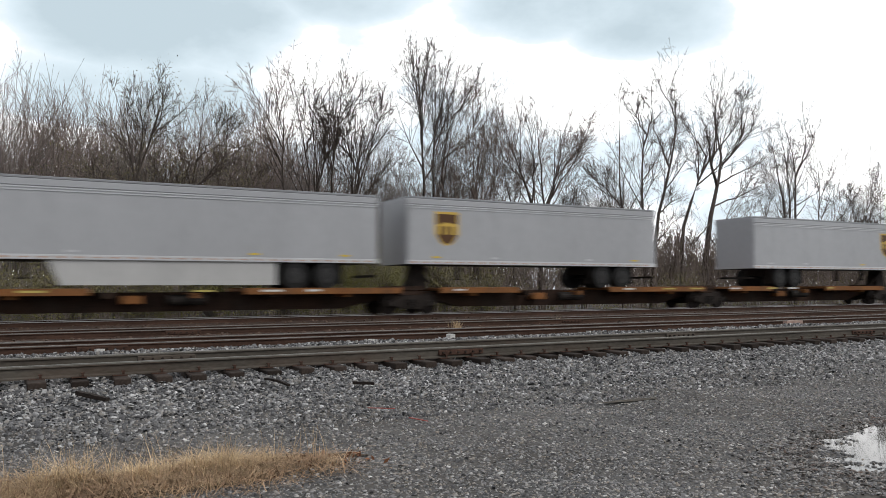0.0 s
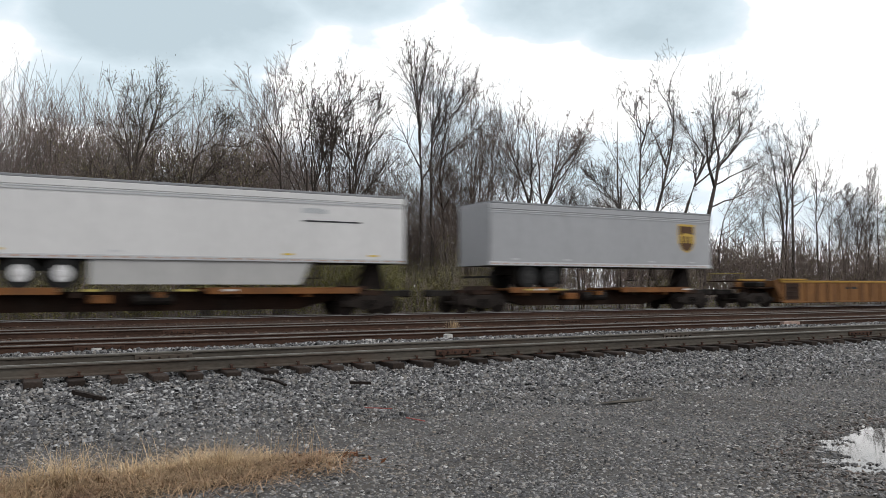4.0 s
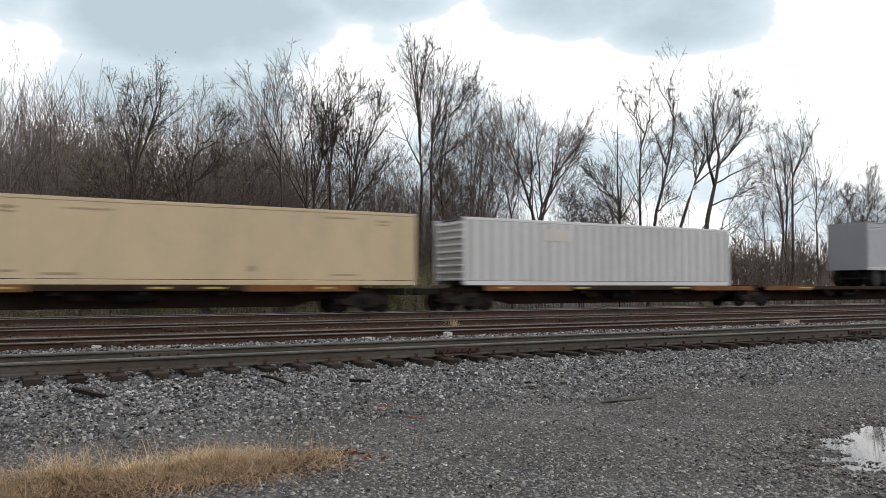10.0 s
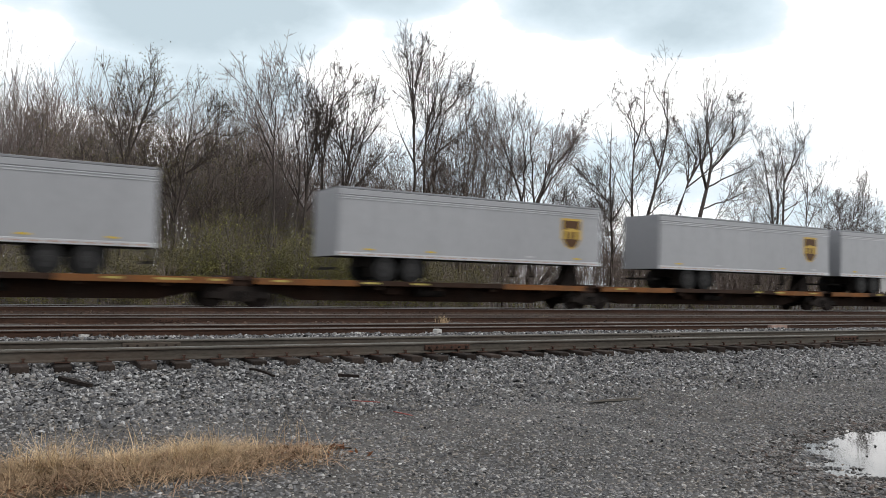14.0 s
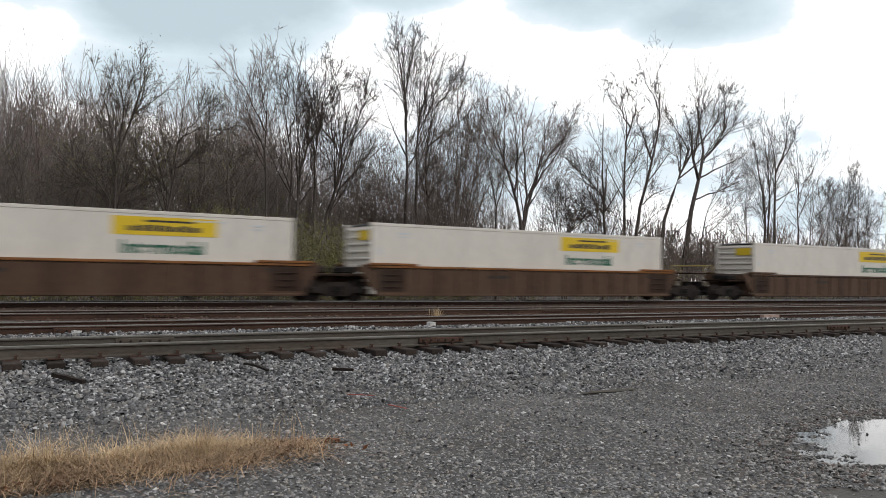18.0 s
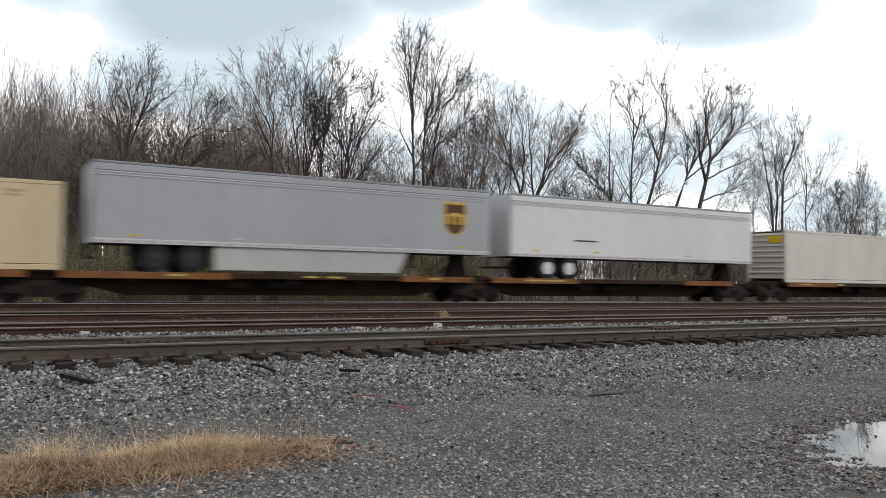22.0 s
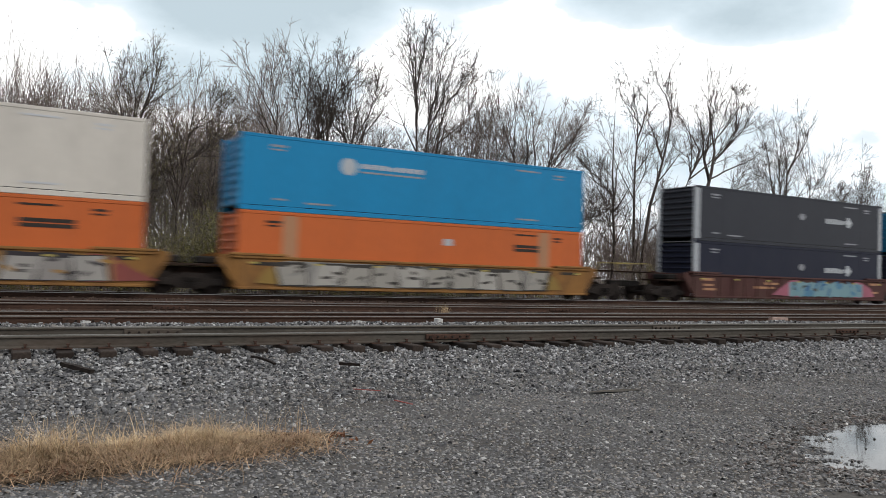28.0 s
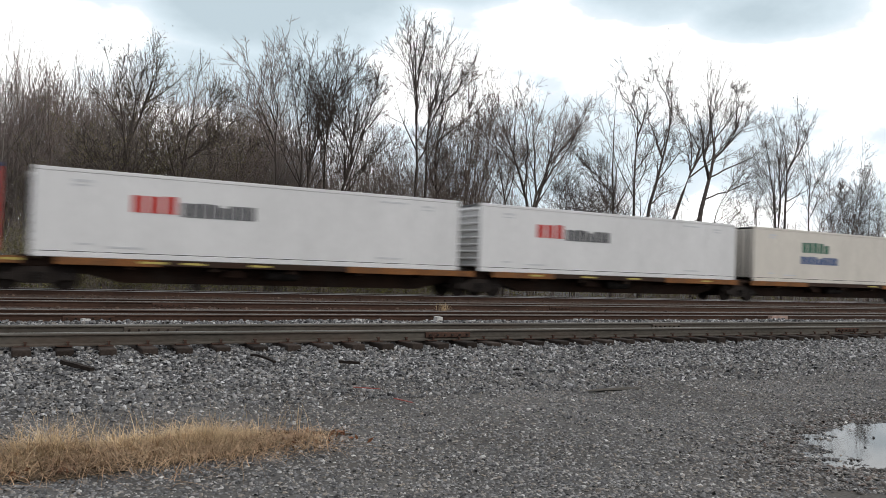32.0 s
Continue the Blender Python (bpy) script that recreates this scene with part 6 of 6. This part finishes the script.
tree(33.5, 46, [((0.0, 0.0), (0.1, 4.9), (-0.3, 8.2), (-1.1, 10.1), (-2.0, 12.5), (-2.8, 15.2)), ((0.1, 5.1), (0.6, 9.0), (0.5, 12.3), (0.4, 16.1)), ((0.1, 5.3), (0.9, 9.0), (2.0, 11.6), (3.5, 13.4), (5.8, 16.2)), ((-0.6, 8.8), (-0.5, 12.2), (-1.3, 15.8)), ((0.5, 8.4), (1.4, 10.7), (2.1, 15.5)), ((0.7, 8.8), (1.9, 10.8), (3.1, 12.5), (4.2, 15.6)), ((-1.3, 10.5), (-2.5, 11.5), (-3.7, 12.9))], (0.24, 0.14, 0.14, 0.1, 0.11, 0.1, 0.08), 0.42, 27, 11, 6, 4, 2, 0.351, twig_mat=M_REDTWIG, label=BROAD, seed=310)
tree(31.3, 46, [((0.0, 0.0), (-0.1, 5.3), (0.3, 7.3), (-0.5, 8.8), (-0.8, 11.6), (-1.2, 13.9)), ((0.3, 7.2), (0.6, 9.3), (0.3, 11.5))], (0.12, 0.06), 0.4, 32, 7, 6, 4, 2, 0.325, label=BARE, seed=311)
tree(37.5, 46, [((0.0, 0.0), (-0.5, 5.4), (-0.8, 8.8), (-0.4, 12.0)), ((-0.1, 0.0), (0.6, 6.3), (0.6, 8.9), (0.3, 11.9)), ((-0.3, 0.0), (-0.5, 5.0), (-1.5, 8.3), (-1.4, 10.8))], (0.08, 0.07, 0.07), 0.3, 30, 9, 6, 4, 2, 0.338, label=LOW, seed=312)
tree(33.4, 46, [((0.0, 0.0), (2.6, 4.7), (4.1, 6.1), (6.6, 7.9), (7.6, 9.5)), ((4.1, 6.1), (5.2, 7.6), (5.8, 9.4))], (0.14, 0.06), 0.35, 40, 7, 6, 4, 2, 0.39, label=LEAN, seed=313)
tree(41.2, 46, [((0.0, 0.0), (0.0, 5.6), (-0.3, 8.6), (-0.6, 12.0), (-0.4, 15.1), (-0.5, 16.9)), ((-0.3, 8.6), (-1.9, 10.2), (-2.8, 11.6)), ((-0.2, 7.7), (-1.7, 7.0), (-2.6, 6.7))], (0.17, 0.06, 0.06), 0.26, 34, 13, 6, 4, 2, 0.286, label=BARE, seed=314)
tree(43.3, 46, [((0.0, 0.0), (0.3, 6.1), (0.1, 9.6), (0.5, 12.8), (0.7, 15.5), (-0.5, 17.9)), ((0.5, 13.0), (1.2, 16.0), (1.2, 18.8)), ((0.6, 14.1), (-0.6, 15.8), (-1.3, 16.8))], (0.19, 0.09, 0.07), 0.40, 32, 9, 6, 4, 2, 0.26, label=BARE, seed=315)
tree(43.0, 46, [((0.0, 0.0), (0.1, 5.2), (-0.1, 9.6), (-0.9, 10.9), (-1.8, 11.5)), ((-0.1, 6.9), (-1.0, 8.2), (-1.5, 8.8))], (0.1, 0.05), 0.4, 34, 7, 4, 4, 2, 0.364, label=LOW, seed=316)
tree(44.0, 46, [((0.0, 0.0), (0.4, 6.6), (0.8, 9.7), (1.2, 11.1), (1.8, 12.9), (2.5, 16.7), (1.9, 20.8)), ((1.8, 12.9), (1.3, 15.2), (0.4, 17.1)), ((2.0, 13.4), (2.8, 15.8), (3.8, 17.5)), ((2.6, 17.1), (2.3, 18.9), (1.2, 20.5)), ((0.6, 8.7), (2.1, 9.8), (3.6, 10.4), (5.2, 11.0)), ((0.4, 6.1), (1.7, 7.3), (3.4, 8.6))], (0.24, 0.12, 0.09, 0.08, 0.08, 0.06), 0.42, 30, 8, 6, 4, 2, 0.26, label=TALL, seed=317)
tree(47.1, 46, [((0.0, 0.0), (0.4, 5.8), (0.9, 8.1), (1.9, 10.4), (3.2, 12.9), (4.3, 13.9), (6.3, 15.8), (7.9, 17.2), (9.4, 20.3)), ((2.9, 12.4), (3.5, 13.8), (2.0, 15.3), (0.8, 16.9)), ((2.4, 11.4), (2.0, 12.8), (0.7, 13.6))], (0.22, 0.1, 0.08), 0.5, 30, 10, 6, 4, 2, 0.26, label=LEAN, seed=318)
tree(50.0, 46, [((0.0, 0.0), (0.6, 5.9), (1.3, 8.7), (2.2, 11.6), (3.5, 14.1), (3.4, 16.5), (2.8, 19.8), (3.0, 21.4)), ((2.3, 12.4), (1.2, 13.9), (0.6, 16.2), (-0.4, 18.9)), ((1.1, 14.0), (1.5, 16.3), (1.3, 19.7)), ((3.6, 14.1), (4.9, 16.2), (6.2, 18.3), (6.7, 20.9)), ((3.4, 15.8), (4.8, 17.6), (5.3, 20.9)), ((2.9, 12.4), (5.4, 14.0), (7.2, 14.9), (9.5, 17.2)), ((1.9, 10.2), (5.3, 11.6), (7.1, 12.5), (8.7, 14.0)), ((4.8, 17.4), (4.5, 19.5), (4.4, 20.9)), ((1.0, 8.5), (-0.8, 6.8), (-2.2, 5.6))], (0.36, 0.17, 0.12, 0.13, 0.1, 0.1, 0.1, 0.1, 0.08), 0.68, 28, 7, 6, 4, 2, 0.312, label=FORK, seed=319)
tree(52.0, 46, [((0.0, 0.0), (0.3, 5.9), (1.1, 9.3), (3.0, 11.2), (3.6, 13.3)), ((0.5, 7.4), (1.9, 8.1), (4.7, 6.8))], (0.12, 0.06), 0.4, 34, 8, 6, 4, 2, 0.338, label=LOW, seed=320)
tree(59.2, 46, [((0.0, 0.0), (0.7, 5.7), (0.3, 8.7), (-0.3, 11.1), (-1.3, 14.0), (-1.6, 15.4)), ((0.9, 0.0), (0.9, 6.2), (1.1, 9.7), (0.3, 13.7), (-0.4, 16.0)), ((0.8, 6.2), (1.4, 9.7), (1.8, 13.0))], (0.2, 0.15, 0.08), 0.36, 24, 9, 6, 4, 2, 0.234, label=DARK, seed=321)
tree(61.1, 46, [((0.0, 0.0), (0.4, 6.2), (0.7, 9.3), (1.0, 12.9), (0.4, 15.1), (-0.3, 17.1)), ((1.0, 12.1), (1.8, 14.5), (2.0, 16.9)), ((1.4, 12.5), (2.7, 14.8), (3.5, 17.6)), ((0.7, 9.2), (2.8, 10.4), (5.4, 12.0))], (0.22, 0.11, 0.09, 0.06), 0.42, 28, 7, 4, 4, 2, 0.234, label=DARK, seed=322)
tree(66.2, 46, [((0.0, 0.0), (0.4, 6.4), (1.1, 10.6), (1.5, 13.9)), ((0.8, 8.5), (2.2, 10.2), (2.7, 12.8))], (0.09, 0.05), 0.3, 34, 10, 6, 4, 2, 0.286, label=THIN, seed=323)
tree(69.8, 46, [((0.0, 0.0), (0.3, 7.6), (0.8, 11.4), (0.8, 15.0)), ((0.4, 8.1), (-0.6, 9.7), (-0.8, 12.3))], (0.09, 0.05), 0.3, 34, 10, 6, 4, 2, 0.286, label=THIN, seed=324)
tree(71.1, 46, [((0.0, 0.0), (0.4, 6.6), (0.8, 13.6)), ((0.4, 0.0), (1.0, 7.7), (1.5, 13.4))], (0.08, 0.05), 0.3, 34, 10, 6, 4, 2, 0.286, label=THIN, seed=325)
tree(73.9, 46, [((0.0, 0.0), (0.5, 6.7), (1.1, 11.6), (1.7, 13.9))], (0.09,), 0.3, 34, 10, 6, 4, 2, 0.312, label=THIN, seed=326)
tree(6.0, 46, [((0.0, 0.0), (0.2, 4.4), (0.1, 5.5), (0.2, 7.2), (0.4, 9.1), (0.8, 10.7), (1.1, 12.4), (1.8, 14.0)), ((0.1, 5.5), (-0.3, 6.6), (-0.4, 8.1)), ((0.4, 8.2), (0.1, 9.7), (-0.2, 11.3), (-0.8, 13.4)), ((0.5, 9.3), (0.6, 11.4), (0.2, 13.6)), ((0.9, 10.9), (1.5, 12.4), (2.1, 13.5)), ((0.1, 5.7), (0.8, 6.8), (2.2, 7.4)), ((-0.3, 6.6), (-1.0, 7.2), (-1.7, 6.8))], (0.15, 0.06, 0.09, 0.08, 0.08, 0.05, 0.05), 0.30, 34, 8, 6, 4, 2, 0.286, leaves=0.65, leaf_mat=M_LEAF, leaf_per=6, leaf_size=0.042, label=LEAFY, seed=327)
tree(8.8, 46, [((0.0, 0.0), (0.2, 3.9), (0.3, 6.1), (0.5, 8.1), (0.7, 10.1), (1.0, 11.7), (1.2, 13.1)), ((0.7, 9.9), (1.6, 11.3), (2.3, 11.9)), ((0.5, 8.0), (1.3, 8.8), (1.9, 9.2)), ((0.3, 6.5), (-0.5, 7.7), (-1.0, 8.6))], (0.13, 0.07, 0.06, 0.05), 0.32, 34, 8, 6, 4, 2, 0.286, leaves=0.65, leaf_mat=M_LEAF, leaf_per=6, leaf_size=0.042, label=LEAFY, seed=328)
# thin trees of the wood and its edge
rt = random.Random(9)
protos = []
for k in range(5):
    b = [rt.uniform(-0.5, 0.5) for _ in range(3)]
    h = 12.0 + k
    protos.append(tree(-60 - 6 * k, 70, [((0, 0), (b[0], 0.4 * h), (b[1], 0.7 * h), (b[2], h))], (0.11,), 0.3, 28, 10, 5, 4, 2, 0.36, leaves=(0.7 if k == 2 else 0), leaf_mat=M_LEAF, bark=(M_BARK, M_GREYWOOD, M_BARK, M_GREYWOOD, M_BARK)[k], twig_mat=(M_BARK, M_REDTWIG, M_BARK, M_REDTWIG, M_BARK)[k], label="young tree with thin olive brown leaves inside the wood" if k == 2 else "thin bare young tree inside the wood", seed=200 + k))
slots = []
for k in range(38):
    y = rt.uniform(46, 62)
    slots.append(((rt.uniform(-1.5, 12.5) if k < 28 else rt.uniform(12, 19)) * y / 46, y, rt.uniform(0.52, 0.72) * y / 50, (1, 3)[k % 2]))
for k in range(14):
    slots.append((rt.uniform(20, 40), rt.uniform(47, 64), rt.uniform(0.5, 0.8), k % 2))
for k in range(22):
    slots.append((rt.uniform(66, 125), rt.uniform(48, 76), rt.uniform(0.9, 1.3), (0, 4)[k % 2]))
for k in range(8):
    slots.append((rt.uniform(42, 64), rt.uniform(47, 60), rt.uniform(0.35, 0.6), 3))
for x, y, sc, k in slots:
    c = copy_thing(protos[k], pose(x, y, -0.65, 0, 0, rt.uniform(0, 360)))
    c.scale = (sc * rt.uniform(0.85, 1.1), sc * rt.uniform(0.85, 1.1), sc)
for x, y, sc in ((4.4, 46, 0.66), (2.6, 47, 0.6), (10.6, 46.5, 0.68), (12.6, 48, 0.72), (5.6, 49, 0.7)):
    c = copy_thing(protos[2], pose(x, y, -0.65, 0, 0, rt.uniform(0, 360)))
    c.scale = (sc * 1.15, sc * 1.15, sc)


def thicket(name, label, places, hmin, hmax, rad, kids, twig_kids, material, seed, leaves=0.0, leaf_mat=None, leaf_size=0.06, up=0.1, ang=34, thick=1.0, low=0.25):
    """Many thin stems with twigs, one mesh, for wood and brush that nobody could count."""
    r = np.random.default_rng(seed)
    x, y = places
    n = len(x)
    h = hmin + (hmax - hmin) * r.random(n)
    up_ = h[:, None] * np.linspace(0, 1, 5)
    side = r.normal(0, 0.10, (n, 2, 1)) * up_[:, None] + np.cumsum(r.normal(0, 0.018, (n, 2, 5)), -1) * h[:, None, None]
    side -= side[:, :, :1]
    pts = np.stack([x[:, None] + side[:, 0], y[:, None] + side[:, 1], -0.7 + up_], -1)
    lv = [dict(k=4, sides=3, kids=kids, angle=ang, ratio=0.34, taper=0.8, least=0.01 * thick, **{"from": low}),
          dict(k=2, wob=0.09, up=up, sides=3, kids=twig_kids, angle=34, ratio=0.5, taper=0.75, least=0.009 * thick, **{"from": 0.15}),
          dict(k=1, wob=0.1, up=0.05, sides=3, kids=0, angle=0, ratio=0, taper=0.6, least=0.0075 * thick, **{"from": 0.1})]
    out, ends = grow(r, pts, h, rad * h / hmax, lv)
    ob = tagged(new(name, raw_mesh(name, *joined(out), material)), label, "wood", kind="stuff")
    if leaves:
        pick = ends[r.random(len(ends)) < leaves]
        part("foliage", raw_mesh("foliage", *leaf_quads(r, pick, 5, 0.24, leaf_size), leaf_mat), None, ob)
    return ob


rw = np.random.default_rng(77)


def strip(n, x0, x1, y0, y1):
    return x0 + (x1 - x0) * rw.random(n), y0 + (y1 - y0) * rw.random(n)


thicket("far_wood", "dense leafless reddish brown wood behind the line", strip(400, -6, 24, 58, 76), 10.5, 14.2, 0.08, 11, 6, M_REDTWIG, 31, thick=1.3, low=0.36)
thicket("far_wood", "upright grey trunks inside the wood", strip(120, -4, 22, 50, 62), 8.0, 12.5, 0.075, 9, 5, M_GREYWOOD, 38, low=0.3)
thicket("far_wood", "young trees thick with withered olive leaves", strip(26, 2, 16, 47, 54), 7.0, 10.5, 0.07, 9, 6, M_SCRUB, 40, 0.8, M_LEAF, 0.05, low=0.3)
thicket("far_wood", "close-set bare young trees with upright twigs", strip(90, 20.5, 31.5, 48, 58), 6.5, 12.0, 0.06, 10, 5, M_SCRUB, 45, low=0.3)
thicket("far_wood", "dark leafless saplings between larger trees", strip(300, 18, 35, 47, 60), 3.5, 8.5, 0.05, 8, 5, M_SCRUB, 41, low=0.3)
thicket("far_wood", "leafless grey wood behind the line", strip(240, 20, 62, 52, 90), 4.0, 9.0, 0.06, 8, 5, M_SCRUB, 32, thick=1.1)
thicket("far_wood", "thin leafless far wood to the east", strip(240, 56, 160, 58, 100), 4.5, 8.0, 0.06, 8, 5, M_SCRUB, 33, thick=1.4)
thicket("brush", "brown leafless brush along the line", strip(300, -3, 90, 37.0, 44), 1.0, 2.4, 0.03, 7, 4, M_REDTWIG, 35, 0.3, M_LEAF, 0.045)
thicket("brush", "dry brown scrub at the foot of the wood", strip(580, 28, 125, 41, 56), 2.2, 5.0, 0.035, 8, 4, M_SCRUB, 36, 0.12, M_LEAF, 0.05, thick=2.0)
thicket("brush", "tangled brown hedge under the eastern trees", strip(360, 44, 112, 44, 54), 3.2, 6.4, 0.035, 8, 5, M_SCRUB, 46, 0.08, M_LEAF, 0.05, thick=2.4)
thicket("brush", "low mixed undergrowth at the foot of the wood", strip(350, -4, 30, 42, 52), 2.0, 4.4, 0.035, 7, 4, M_GREYWOOD, 37, 0.45, M_GREENLEAF, 0.045)
thicket("weeds", "low dark weeds along the far ballast edge", strip(260, -2, 75, 33.0, 36.5), 0.35, 1.1, 0.012, 6, 4, M_REDTWIG, 39, 0.5, M_GREENLEAF, 0.04)
thicket("brush", "dark undergrowth inside the wood", strip(260, -8, 26, 56, 70), 3.5, 6.2, 0.04, 7, 4, M_SCRUB, 42, 0.3, M_LEAF, 0.06, thick=1.6)
thicket("far_wood", "low dark line of distant woods", strip(420, 30, 300, 105, 150), 3.5, 6.5, 0.1, 7, 3, M_SCRUB, 43, thick=5.0)
thicket("far_wood", "low dark line of distant woods", strip(220, -20, 60, 92, 110), 5.0, 9.5, 0.1, 7, 3, M_SCRUB, 44, thick=4.0)


def bush(x, y, wide, high, leaf_mat, label, seed, stems=26):
    """A rounded leafy bush: stems fanning out of one root, twigs, and many small leaves."""
    r = np.random.default_rng(seed)
    t = thing("bush", label, "bush", "bushes along the line")
    a, out = r.random(stems) * 6.283, np.sqrt(r.random(stems))
    h = high * np.sqrt(np.maximum(0.12, 1 - 0.8 * out ** 2)) * (0.8 + 0.25 * r.random(stems))
    f = np.linspace(0, 1, 5)
    pts = np.stack([(np.cos(a) * out * wide)[:, None] * f ** 0.8 + r.normal(0, 0.05, (stems, 5)), (np.sin(a) * out * wide * 0.7)[:, None] * f ** 0.8 + r.normal(0, 0.05, (stems, 5)), h[:, None] * f], -1)
    lv = [dict(k=4, sides=4, kids=9, angle=38, ratio=0.34, taper=0.8, least=0.008, **{"from": 0.2}),
          dict(k=2, wob=0.1, up=0.1, sides=3, kids=5, angle=38, ratio=0.5, taper=0.75, least=0.006, **{"from": 0.1}),
          dict(k=1, wob=0.1, up=0.05, sides=3, kids=0, angle=0, ratio=0, taper=0.6, least=0.005, **{"from": 0.1})]
    wood, ends = grow(r, pts, h, 0.012 * h, lv)
    tagged(part("twigwork", raw_mesh("twigwork", *joined(wood), M_GREYWOOD), None, t), kind="stuff")
    tagged(part("foliage", raw_mesh("foliage", *leaf_quads(r, ends, 6, 0.16, 0.045), leaf_mat), None, t), kind="stuff")
    t.location = (x, y, -0.7)


OLIVE, YELLOWISH = "rounded olive green leafy bush beside the line", "low yellowing bush with thin leaves beside the line"
for k, (x, y, wide, high, leafy, text) in enumerate((
    (10.6, 39.0, 1.5, 4.1, M_GREENLEAF, OLIVE), (9.0, 39.5, 1.3, 3.4, M_GREENLEAF, OLIVE), (12.4, 39.5, 1.5, 3.5, M_GREENLEAF, OLIVE), (14.2, 39.0, 1.6, 3.8, M_GREENLEAF, OLIVE),
    (15.9, 39.6, 1.5, 3.4, M_GREENLEAF, OLIVE), (17.4, 39.0, 1.6, 3.1, M_GREENLEAF, OLIVE), (19.4, 39.5, 1.5, 2.8, M_GREENLEAF, OLIVE), (7.4, 39.8, 1.4, 2.9, M_LEAF, YELLOWISH), (5.4, 39.4, 1.3, 2.5, M_LEAF, YELLOWISH),
    (3.0, 39.8, 1.4, 2.7, M_LEAF, YELLOWISH), (0.8, 39.5, 1.3, 2.5, M_LEAF, YELLOWISH), (21.8, 39.5, 1.4, 2.5, M_LEAF, YELLOWISH), (24.6, 40.0, 1.3, 2.3, M_LEAF, YELLOWISH), (43.0, 42.0, 1.6, 2.6, M_LEAF, YELLOWISH))):
    bush(x, y, wide * 1.1, high + (0.6 if leafy is M_GREENLEAF else 0.2), leafy, text, 500 + k)


def motions():
    """The train runs past, slowing very slightly; the cloud drifts."""
    for ob, s, z in MOVING:
        walk(ob, [(t, pose(s - SPEED * t + 0.0018 * (t - 17) ** 2 - 0.03, YC, z)) for t in np.linspace(0, SECONDS, 9).tolist()])
    walk(BACKDROP, [(0.0, pose(0, 0, 1.0)), (16.0, pose(0, 0, 1.0, 0, 0, -4.2)), (SECONDS, pose(0, 0, 1.0, 0, 0, -8.4))])


motions()
